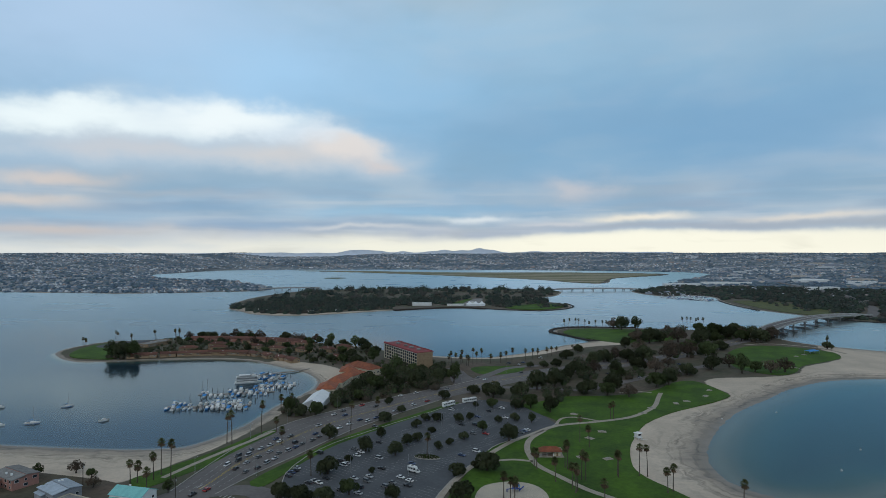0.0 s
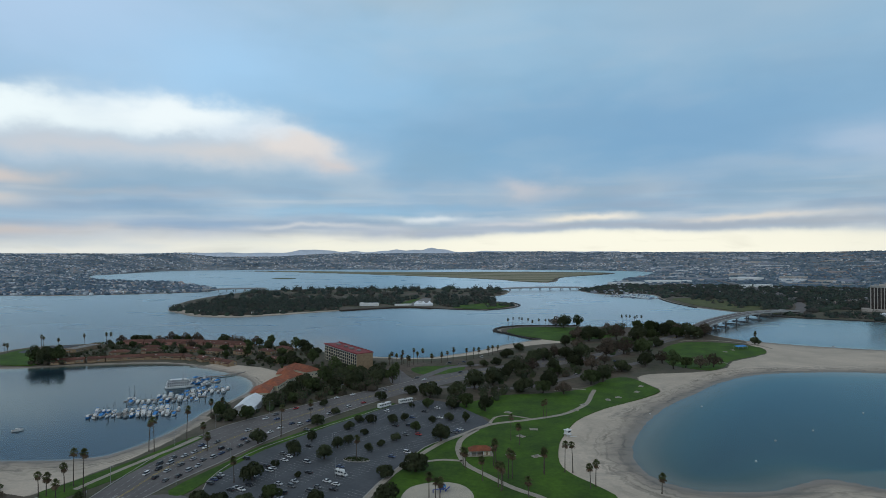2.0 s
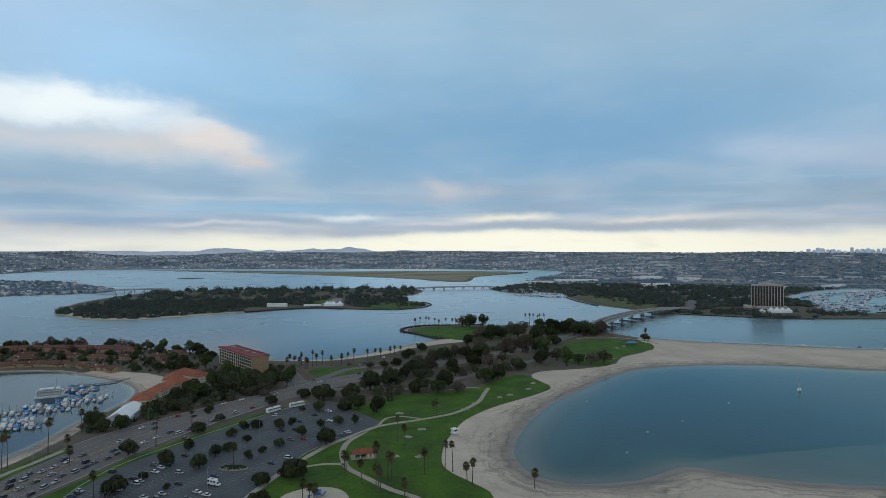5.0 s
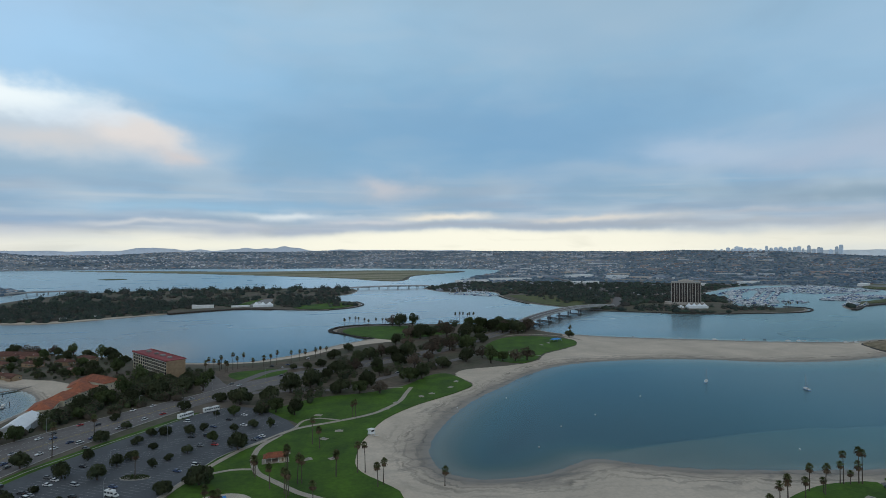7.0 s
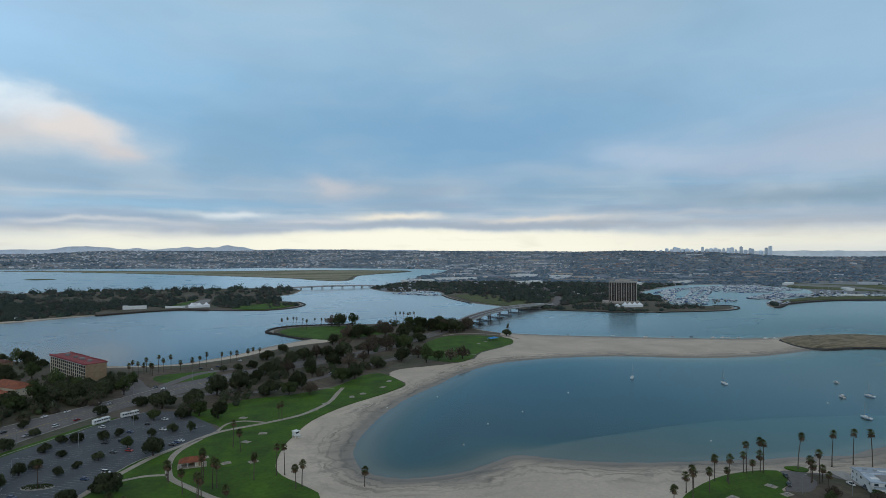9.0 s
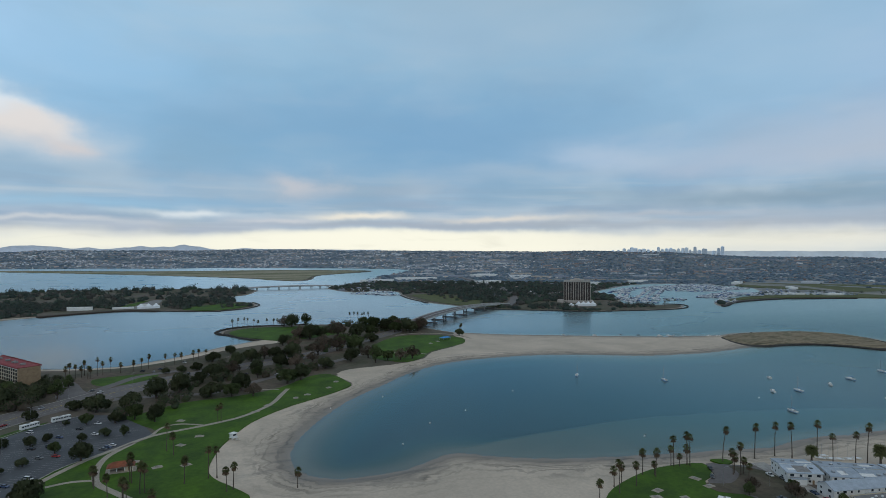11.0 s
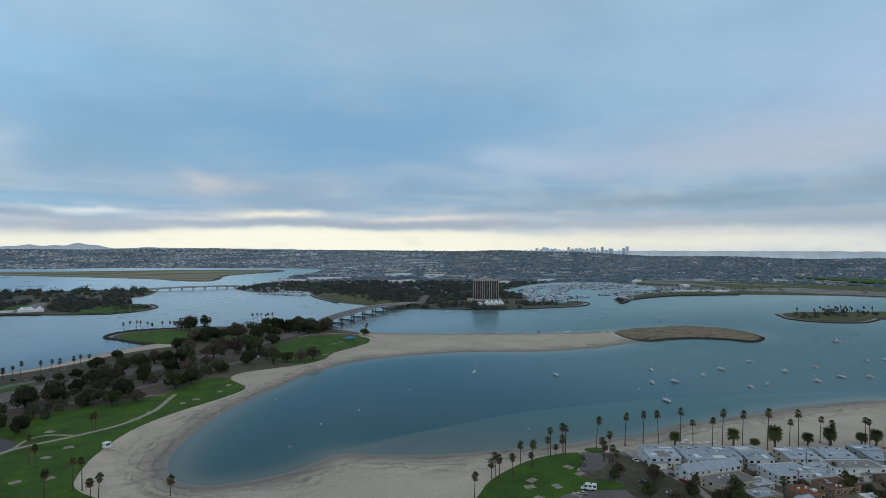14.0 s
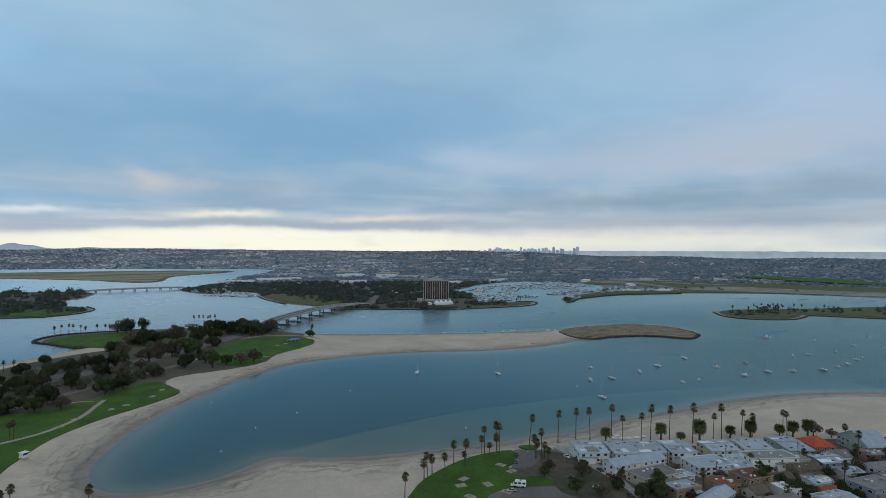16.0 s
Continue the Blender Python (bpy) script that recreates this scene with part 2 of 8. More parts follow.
def ground_mat():
    """Sand by the water, wet and dark at the edge, weed lines, dirt and scrub inland; silty bed under water, its tone
    painted for light lost with depth.
    """
    m = bpy.data.materials.new("ground_sand_and_soil")
    m.use_nodes = True
    n = Net(m.node_tree)
    pos = n.add("ShaderNodeNewGeometry").outputs["Position"]
    z = n.add("ShaderNodeSeparateXYZ", {0: pos}).outputs[2]
    zz = n.math("ADD", z, n.math("MULTIPLY", n.math("SUBTRACT", n.noise(pos, 0.028, 6.0, 0.62, 1.8), 0.5), 0.75))
    sand = n.mix(n.span(n.noise(pos, 0.02, 6.0, 0.6, 1.0), 0.35, 0.65), (0.63, 0.53, 0.43, 1), (0.49, 0.415, 0.335, 1))
    sand = n.mix(n.span(n.noise(pos, 0.6, 4.0), 0.35, 0.7, 0.0, 0.35), sand, (0.36, 0.31, 0.255, 1))
    sand = n.mix(n.span(zz, 0.16, 0.72, 0.90, 0.0), sand, (0.235, 0.203, 0.172, 1))          # damp sand
    lines = n.math("SINE", n.math("MULTIPLY", n.math("ADD", zz, n.math("MULTIPLY", n.noise(pos, 0.012, 3.0), 0.5)), 26.0))
    lines = n.math("MULTIPLY", n.span(lines, 0.35, 1.0), n.math("MULTIPLY", n.span(z, 0.05, 0.2), n.span(z, 0.75, 1.15, 1.0, 0.0)))
    sand = n.mix(n.math("MULTIPLY", lines, n.span(n.noise(pos, 0.022, 4.0), 0.38, 0.62, 0.1, 0.6)), sand, (0.17, 0.155, 0.135, 1))
    swirl = n.math("MULTIPLY", n.span(n.noise(n.scaled(pos, 0.45, 1.0, 1.0), 0.045, 7.0, 0.68, 2.2), 0.50, 0.66), n.span(z, 0.25, 1.15, 1.0, 0.0))
    sand = n.mix(n.math("MULTIPLY", swirl, 0.70), sand, (0.15, 0.145, 0.135, 1))
    weed = n.math("MULTIPLY", n.span(n.math("ABSOLUTE", n.math("SUBTRACT", zz, 0.66)), 0.0, 0.06, 1.0, 0.0), n.span(n.noise(pos, 0.05, 5.0), 0.42, 0.62))
    weed2 = n.math("MULTIPLY", n.span(n.math("ABSOLUTE", n.math("SUBTRACT", zz, 0.22)), 0.0, 0.06, 1.0, 0.0), n.span(n.noise(pos, 0.03, 5.0), 0.38, 0.6))
    sand = n.mix(n.math("MULTIPLY", n.math("MAXIMUM", weed, weed2), 0.65), sand, (0.10, 0.095, 0.08, 1))
    soil = n.mix(n.span(n.noise(pos, 0.012, 6.0, 0.6, 0.6), 0.38, 0.62), (0.125, 0.105, 0.084, 1), (0.066, 0.074, 0.045, 1))
    soil = n.mix(n.span(n.noise(pos, 0.25, 4.0), 0.35, 0.7, 0.0, 0.4), soil, (0.17, 0.14, 0.11, 1))
    inland = n.add("ShaderNodeAttribute")
    inland.attribute_name = "inland"
    land = inland.outputs["Fac"]
    town_haze = n.add("ShaderNodeAttribute")
    town_haze.attribute_name = "town_haze"
    soil = n.mix(n.math("MULTIPLY", town_haze.outputs["Fac"], n.span(n.noise(pos, 0.02, 4.0), 0.3, 0.7, 0.55, 0.95)), soil, (0.27, 0.30, 0.33, 1))          # streets and paving, paled bluish for distance haze
    dry = n.mix(n.span(n.math("ADD", land, n.math("MULTIPLY", n.math("SUBTRACT", n.noise(pos, 0.08, 4.0), 0.5), 0.5)), 0.4, 0.6), sand, soil)
    # bed goes dark teal with depth, in place of absorption by the water
    bed = n.ramp(n.span(n.math("ADD", z, n.math("MULTIPLY", n.math("SUBTRACT", n.noise(pos, 0.012, 4.0, 0.55, 0.8), 0.5), 0.35)), -4.5, 0.0), [
        (0.0, (0.0025, 0.027, 0.053, 1)), (0.40, (0.0035, 0.038, 0.068, 1)), (0.66, (0.024, 0.086, 0.104, 1)), (0.82, (0.085, 0.125, 0.112, 1)), (0.92, (0.20, 0.192, 0.150, 1)), (1.0, (0.33, 0.295, 0.235, 1))])
    col = n.mix(n.span(z, -0.12, 0.02), bed, dry)
    b = n.add("ShaderNodeBsdfPrincipled", {"Base Color": col, "Roughness": n.span(zz, 0.0, 0.5, 0.5, 0.92), "Specular IOR Level": 0.25})
    n.put(b.inputs["Normal"], n.add("ShaderNodeBump", {"Strength": 0.35, "Distance": 0.25, "Height": n.noise(pos, 0.5, 6.0)}).outputs[0])
    n.add("ShaderNodeOutputMaterial", {0: b.outputs[0]})
    return m


def water_mat():
    m = bpy.data.materials.new("bay_water")
    m.use_nodes = True
    n = Net(m.node_tree)
    pos = n.add("ShaderNodeNewGeometry").outputs["Position"]
    ripple = n.noise(n.scaled(pos, 1.0, 0.6, 1.0), 0.6, 4.0, 0.6)
    # calm in the lee of the land, ruffled by wind over the open water
    east, north, _ = n.add("ShaderNodeSeparateXYZ", {0: pos}).outputs
    gust = n.math("MULTIPLY", n.noise(pos, 0.003, 3.0), 300.0)
    wind = n.span(n.math("ADD", n.math("MAXIMUM", east, n.math("ADD", n.math("MULTIPLY", north, 1.2), -380.0)), gust), 450.0, 1050.0, 0.0, 1.0, True)
    cats_paw = n.span(n.noise(n.scaled(pos, 0.35, 1.6, 1.0), 0.011, 4.0, 0.6, 0.8), 0.35, 0.65, 0.88, 1.12)
    nor = n.add("ShaderNodeBump", {"Strength": n.math("MULTIPLY", n.math("MAXIMUM", n.span(wind, 0.0, 1.0, 0.05, 0.39), n.span(east, -160.0, 40.0, 0.11, 0.05)), cats_paw), "Distance": 0.25, "Height": ripple}).outputs[0]
    calm = n.math("ADD", n.span(n.noise(n.scaled(pos, 1.0, 2.2, 1.0), 0.005, 2.0, 0.5, 0.5), 0.35, 0.65, 0.07, 0.14), n.math("MULTIPLY", wind, 0.20))
    fres = n.add("ShaderNodeFresnel", {"IOR": 1.34, "Normal": nor}).outputs[0]
    # reflection strength set by position, imitating uneven sky brightness
    sky_gain = n.math("ADD", n.math("MULTIPLY", n.span(east, -450.0, 150.0, 0.02, 0.30, True), n.span(north, 600.0, 800.0)), 1.0)
    sky_gain = n.math("MULTIPLY", sky_gain, n.math("MULTIPLY", n.span(east, 350.0, 900.0, 1.0, 0.66, True), n.span(east, -150.0, 30.0, 0.80, 1.0, True)))
    fres = n.math("MULTIPLY", fres, sky_gain, clamp=True)
    # hue of the reflected sky put into the gloss colour, west to east
    near_tint = n.mix(n.span(east, -100.0, 350.0), (0.74, 0.88, 0.97, 1), (0.60, 0.89, 0.91, 1))
    tint = n.mix(n.span(fres, 0.2, 0.65), near_tint, n.mix(n.span(east, 350.0, 800.0), n.mix(n.span(east, -250.0, 150.0), (0.79, 0.94, 1.0, 1), (0.95, 0.98, 0.98, 1)), (0.84, 0.98, 0.97, 1)))
    gloss = n.add("ShaderNodeBsdfGlossy", {"Color": tint, "Roughness": calm, "Normal": nor})
    body = n.add("ShaderNodeBsdfTransparent", {"Color": (0.93, 0.97, 0.96, 1)})
    mixed = n.add("ShaderNodeMixShader", {0: fres, 1: body.outputs[0], 2: gloss.outputs[0]})
    n.add("ShaderNodeOutputMaterial", {0: mixed.outputs[0]})
    return m


def banded_mat(name, colours, stretch, scale, turn=0.0):
    """Open ground in long uneven bands, with patches and grain."""
    m = bpy.data.materials.new(name)
    m.use_nodes = True
    n = Net(m.node_tree)
    pos = n.add("ShaderNodeNewGeometry").outputs["Position"]
    bent = n.add("ShaderNodeMapping", {"Vector": pos, "Rotation": (0, 0, radians(turn)), "Scale": (1.0 / stretch, 1.0, 1.0)}).outputs[0]
    f = n.noise(bent, scale, 6.0, 0.62, 0.6)
    k = len(colours)
    col = n.ramp(n.span(f, 0.30, 0.70), [(i / (k - 1), (*c, 1)) for i, c in enumerate(colours)])
    col = n.mix(1.0, col, n.ramp(n.noise(pos, scale * 12, 4.0, 0.6), [(0.3, (0.72, 0.72, 0.72, 1)), (0.7, (1.25, 1.25, 1.25, 1))]), "MULTIPLY")
    b = n.add("ShaderNodeBsdfPrincipled", {"Base Color": col, "Roughness": 0.95, "Specular IOR Level": 0.15})
    n.put(b.inputs["Normal"], n.add("ShaderNodeBump", {"Strength": 0.4, "Distance": 0.4, "Height": n.noise(pos, scale * 20, 4.0)}).outputs[0])
    n.add("ShaderNodeOutputMaterial", {0: b.outputs[0]})
    return m


M = {
    "ground": ground_mat(), "water": water_mat(),
    "grass": mat("mown_grass", (0.062, 0.134, 0.007), (0.034, 0.076, 0.007), 0.05, 0.9, 0.3, 1.5, place="Position", fine=0.22),
    "dry_grass": banded_mat("dry_marsh_grass", [(0.20, 0.21, 0.20), (0.13, 0.145, 0.075), (0.24, 0.225, 0.14), (0.36, 0.32, 0.245), (0.16, 0.17, 0.09)], 6.0, 0.012, 30),
    "dirt": mat("bare_park_soil", (0.125, 0.096, 0.074), (0.070, 0.070, 0.044), 0.03, 0.95, 0.3, 1.0, place="Position"),
    "asphalt": mat("worn_asphalt", (0.098, 0.104, 0.115), (0.078, 0.084, 0.094), 0.06, 0.85, 0.1, 3.0, place="Position", fine=0.12),
    "road": mat("road_asphalt", (0.165, 0.150, 0.145), (0.135, 0.125, 0.123), 0.05, 0.85, 0.1, 3.0, place="Position", fine=0.14),
    "path": mat("concrete_path", (0.40, 0.35, 0.29), (0.33, 0.29, 0.24), 0.2, 0.85, 0.1, 3.0, place="Position"),
    "playsand": mat("playground_sand", (0.52, 0.46, 0.37), (0.45, 0.40, 0.33), 0.2, 0.95, 0.2, 2.0, place="Position"),
    "paint": mat("road_paint", (0.46, 0.46, 0.45), (0.26, 0.26, 0.26), 0.6, 0.8, 0.0, place="Position"),
    "yellow": mat("yellow_paint", (0.55, 0.40, 0.08), None, 0.6, 0.8, 0.0, place="Position"),
    "kerb": mat("kerb_concrete", (0.42, 0.40, 0.37), (0.32, 0.30, 0.28), 0.5, 0.9, 0.1, place="Position"),
    "rock": mat("dark_riprap", (0.075, 0.070, 0.065), (0.042, 0.040, 0.038), 0.3, 0.95, 0.6, 1.2, place="Position"),
    "mound": banded_mat("scrub_mound", [(0.075, 0.075, 0.048), (0.17, 0.14, 0.09), (0.30, 0.24, 0.165), (0.13, 0.12, 0.072), (0.36, 0.30, 0.22)], 3.5, 0.10, 25),
    "concrete": mat("bridge_concrete", (0.48, 0.47, 0.46), (0.36, 0.355, 0.35), 0.1, 0.85, 0.15, 1.5),
    "dark_concrete": mat("pier_concrete", (0.22, 0.22, 0.225), (0.13, 0.135, 0.14), 0.2, 0.85, 0.15, 1.5),
    "bark": mat("tree_bark", (0.09, 0.07, 0.055), (0.05, 0.04, 0.035), 1.5, 0.95, 0.5, 6.0, vary=0.2),
    "palm_bark": mat("palm_bark", (0.13, 0.10, 0.08), (0.08, 0.065, 0.05), 1.0, 0.95, 0.5, 5.0, vary=0.2),
    "leaf_dark": mat("dark_evergreen_leaves", (0.056, 0.064, 0.034), (0.034, 0.042, 0.024), 0.8, 0.7, 0.0, vary=0.35, fine=0.25, leaf=True),
    "leaf_green": mat("green_leaves", (0.058, 0.075, 0.032), (0.038, 0.050, 0.023), 0.8, 0.7, 0.0, vary=0.35, fine=0.25, leaf=True),
    "leaf_brown": mat("brownish_sparse_leaves", (0.092, 0.070, 0.054), (0.062, 0.054, 0.040), 0.8, 0.8, 0.0, vary=0.3, fine=0.25, leaf=True),
    "frond": mat("palm_fronds", (0.082, 0.088, 0.040), (0.048, 0.056, 0.026), 1.0, 0.6, 0.0, vary=0.3, fine=0.3, leaf=True),
    "dead_frond": mat("dead_palm_fronds", (0.13, 0.085, 0.05), (0.085, 0.06, 0.04), 1.2, 0.95, 0.0, vary=0.25, fine=0.4),
    "white": mat("white_paint", (0.78, 0.78, 0.77), (0.68, 0.68, 0.66), 0.4, 0.6, 0.05, vary=0.08, fine=0.08),
    "canvas": mat("white_canvas", (0.82, 0.84, 0.86), (0.74, 0.77, 0.80), 0.2, 0.7, 0.05, fine=0.06),
    "cream": mat("cream_stucco", (0.58, 0.52, 0.40), (0.50, 0.45, 0.35), 0.4, 0.9, 0.1, vary=0.1, fine=0.1),
    "tan": mat("tan_stucco", (0.34, 0.24, 0.15), (0.27, 0.19, 0.12), 0.4, 0.9, 0.1, vary=0.15, fine=0.12),
    "grey_wall": mat("grey_siding", (0.30, 0.31, 0.34), (0.24, 0.25, 0.28), 0.4, 0.85, 0.1, vary=0.15, fine=0.1),
    "pink_wall": mat("pink_stucco", (0.42, 0.22, 0.18), (0.35, 0.18, 0.15), 0.4, 0.9, 0.1, fine=0.1),
    "green_wall": mat("pale_green_siding", (0.36, 0.42, 0.38), (0.30, 0.36, 0.33), 0.4, 0.9, 0.1, fine=0.1),
    "blue_roof": mat("pale_blue_grey_roofing", (0.40, 0.46, 0.53), (0.32, 0.37, 0.43), 0.35, 0.8, 0.15, 2.0, vary=0.15, fine=0.15),
    "grey_roof": mat("grey_gravel_roof", (0.26, 0.255, 0.25), (0.19, 0.185, 0.18), 0.35, 0.95, 0.2, 3.0, vary=0.2, fine=0.18),
    "brown_roof": mat("brown_shingle_roof", (0.17, 0.13, 0.10), (0.11, 0.09, 0.075), 0.4, 0.95, 0.3, 3.0, vary=0.2, fine=0.2),
    "red_roof": mat("bright_red_tile_roof", (0.55, 0.10, 0.045), (0.42, 0.075, 0.04), 0.5, 0.8, 0.3, 3.0, fine=0.2),
    "tile_roof": mat("terracotta_tile_roof", (0.34, 0.112, 0.058), (0.215, 0.078, 0.048), 0.3, 0.85, 0.4, 3.0, vary=0.2, fine=0.25),
    "bungalow_roof": mat("weathered_brown_tile_roof", (0.155, 0.068, 0.048), (0.10, 0.05, 0.04), 0.3, 0.85, 0.4, 3.0, vary=0.2, fine=0.3),
    "hotel_roof": mat("dark_red_hotel_roof", (0.30, 0.065, 0.07), (0.21, 0.055, 0.06), 0.15, 0.8, 0.2, 2.0, fine=0.2),
    "turquoise": mat("turquoise_roof", (0.25, 0.60, 0.58), (0.20, 0.50, 0.50), 0.3, 0.7, 0.1, fine=0.1),
    "glass": mat("dark_window_glass", (0.030, 0.036, 0.045), (0.05, 0.06, 0.07), 0.2, 0.2, 0.0, spec=0.35, vary=0.3),
    "rough_grass": mat("rough_island_grass", (0.110, 0.125, 0.045), (0.085, 0.095, 0.042), 0.03, 0.95, 0.3, 1.0, place="Position"),
    "flats": banded_mat("wet_river_flats", [(0.16, 0.17, 0.16), (0.27, 0.265, 0.245), (0.20, 0.205, 0.195), (0.32, 0.31, 0.285), (0.11, 0.12, 0.08)], 7.0, 0.012, -55),
    "tower_wall": mat("beige_tower_concrete", (0.47, 0.42, 0.38), (0.40, 0.36, 0.325), 0.05, 0.8, 0.1, fine=0.08),
    "tower_glass": mat("bronze_tower_glass", (0.055, 0.040, 0.035), (0.035, 0.028, 0.026), 0.1, 0.25, 0.0, spec=0.5),
    "metal": mat("galvanised_metal", (0.45, 0.46, 0.47), (0.36, 0.37, 0.38), 1.0, 0.45, 0.05, metal=0.7),
    "dark_metal": mat("dark_metal", (0.05, 0.05, 0.055), None, 1.0, 0.5, 0.05),
    "wood": mat("weathered_dock_wood", (0.30, 0.27, 0.24), (0.22, 0.20, 0.18), 0.8, 0.9, 0.2),
    "pole_wood": mat("dark_pole_wood", (0.07, 0.055, 0.045), None, 1.0, 0.95, 0.2),
    "tyre": mat("tyre_rubber", (0.018, 0.018, 0.018), None, 2.0, 0.9, 0.0),
    "blue_canvas": mat("bright_blue_canvas", (0.07, 0.28, 0.62), (0.05, 0.22, 0.52), 0.5, 0.7, 0.05),
    "blue_play": mat("blue_play_plastic", (0.02, 0.06, 0.32), None, 0.5, 0.5, 0.0),
    "lamp": mat("red_lamp_lens", (0.35, 0.02, 0.02), None, 1.0, 0.3, 0.0),
    "headlamp": mat("clear_lamp_lens", (0.6, 0.62, 0.64), None, 1.0, 0.2, 0.0),
    # sky-bright, hazy look of far water put into a flat pale colour
    "far_sea": mat("haze_pale_bay", (0.70, 0.77, 0.83), (0.84, 0.87, 0.88), 0.0016, 0.9, 0.0, place="Position", fine=0.12),
    # pale blue stands in for the haze over the far range
    "far_hill": mat("haze_paled_hills", (0.66, 0.74, 0.86), (0.72, 0.77, 0.85), 0.004, 1.0, 0.0, place="Position", fine=0.08),
    # concrete towers coloured pale blue, horizon haze included in the paint
    "skyline": mat("haze_paled_facade", (0.72, 0.80, 0.88), (0.62, 0.70, 0.78), 0.05, 0.7, 0.0, vary=0.25, fine=0.1),
    # wall and roof colours greyed towards blue, as haze would show them
    "far_roofs": island_mat("far_house_haze_tints", [(0.38, 0.39, 0.42), (0.70, 0.72, 0.74), (0.30, 0.33, 0.39), (0.40, 0.44, 0.50), (0.52, 0.54, 0.58), (0.47, 0.48, 0.51), (0.42, 0.35, 0.33), (0.31, 0.34, 0.40), (0.50, 0.45, 0.41), (0.62, 0.64, 0.67), (0.44, 0.48, 0.54)]),
    "east_roofs": island_mat("east_house_colours", [(0.30, 0.27, 0.26), (0.52, 0.52, 0.54), (0.22, 0.21, 0.22), (0.33, 0.25, 0.22), (0.24, 0.25, 0.28), (0.40, 0.37, 0.35), (0.28, 0.22, 0.20), (0.62, 0.62, 0.63), (0.34, 0.35, 0.38)]),
    # leaf colours lifted and blued to paint in aerial haze
    "far_leaves": island_mat("far_tree_haze_tints", [(0.112, 0.156, 0.196), (0.142, 0.184, 0.222), (0.096, 0.138, 0.178), (0.156, 0.196, 0.230), (0.116, 0.164, 0.186)], leaf=True),
    # greens shifted slightly to blue to paint in haze over the bay
    "isle_leaves": island_mat("island_tree_haze_tints", [(0.046, 0.062, 0.054), (0.060, 0.076, 0.062), (0.038, 0.052, 0.048), (0.072, 0.072, 0.064), (0.052, 0.074, 0.056), (0.066, 0.066, 0.060)], leaf=True),
    "wood_leaves": island_mat("park_wood_colours", [(0.046, 0.058, 0.036), (0.064, 0.076, 0.042), (0.038, 0.048, 0.032), (0.078, 0.068, 0.050), (0.054, 0.074, 0.036), (0.072, 0.062, 0.048)], leaf=True),
    "boat_mix": island_mat("moored_boat_colours", [(0.75, 0.76, 0.78), (0.62, 0.64, 0.67), (0.80, 0.80, 0.80), (0.10, 0.18, 0.36), (0.55, 0.57, 0.60), (0.33, 0.37, 0.44), (0.70, 0.72, 0.76), (0.13, 0.15, 0.20)], 0.4),
}
CAR_PAINT = {c: mat(c + "_car_paint", v, tuple(0.9 * k for k in v), 0.5, 0.3, 0.0, spec=0.6, fine=0.03) for c, v in
             {"white": (0.75, 0.75, 0.75), "silver": (0.42, 0.43, 0.45), "black": (0.025, 0.026, 0.03), "blue": (0.04, 0.07, 0.16), "red": (0.40, 0.03, 0.03), "grey": (0.14, 0.145, 0.15)}.items()}


# ---------------------------------------------------------------- mesh helpers
def link(name, bm, material, parent=None, label="", smooth=False):
    me = bpy.data.meshes.new(name)
    bm.to_mesh(me)
    bm.free()
    for m in (material if isinstance(material, (list, tuple)) else [material]):
        me.materials.append(m)
    if smooth:
        me.polygons.foreach_set("use_smooth", [True] * len(me.polygons))
    ob = new(name, me)
    if parent is not None:
        ob.parent = parent
    if label:
        ob["label"] = label
    return ob


def part(name, bm, material, parent, label="", smooth=False):
    return link(name, bm, material, parent, label, smooth)


def thing(name, m, label, category, group="", kind=""):
    ob = new(name)
    ob.matrix_basis = m
    return tagged(ob, label, category, group, kind)


def box(bm, x0, y0, z0, x1, y1, z1, bevel=0.0):
    v = [bm.verts.new(p) for p in ((x0, y0, z0), (x1, y0, z0), (x1, y1, z0), (x0, y1, z0), (x0, y0, z1), (x1, y0, z1), (x1, y1, z1), (x0, y1, z1))]
    f = [bm.faces.new([v[i] for i in q]) for q in ((3, 2, 1, 0), (4, 5, 6, 7), (0, 1, 5, 4), (1, 2, 6, 5), (2, 3, 7, 6), (3, 0, 4, 7))]
    if bevel:
        bmesh.ops.bevel(bm, geom=list({e for q in f for e in q.edges}), offset=bevel, segments=1, affect="EDGES")
    return bm


def boxed(*a, bevel=0.0):
    return box(bmesh.new(), *a, bevel=bevel)


def tube(bm, rings, sides=8, cap=True):
    """A tapered tube through rings of (x, y, z, radius)."""
    loops = []
    for x, y, z, r in rings:
        loops.append([bm.verts.new((x + r * math.cos(2 * math.pi * i / sides), y + r * math.sin(2 * math.pi * i / sides), z)) for i in range(sides)])
    for a, b in zip(loops, loops[1:]):
        for i in range(sides):
            j = (i + 1) % sides
            bm.faces.new((a[i], a[j], b[j], b[i]))
    if cap:
        bm.faces.new(loops[-1])
        bm.faces.new(loops[0][::-1])
    return bm


def limb(bm, a, b, ra, rb, sides=5):
    a, b = Vector(a), Vector(b)
    q = (b - a).to_track_quat("Z", "Y").to_matrix()
    la, lb = [], []
    for i in range(sides):
        o = q @ Vector((math.cos(2 * math.pi * i / sides), math.sin(2 * math.pi * i / sides), 0))
        la.append(bm.verts.new(a + o * ra))
        lb.append(bm.verts.new(b + o * rb))
    for i in range(sides):
        j = (i + 1) % sides
        bm.faces.new((la[i], la[j], lb[j], lb[i]))
    bm.faces.new(lb)
    bm.faces.new(la[::-1])


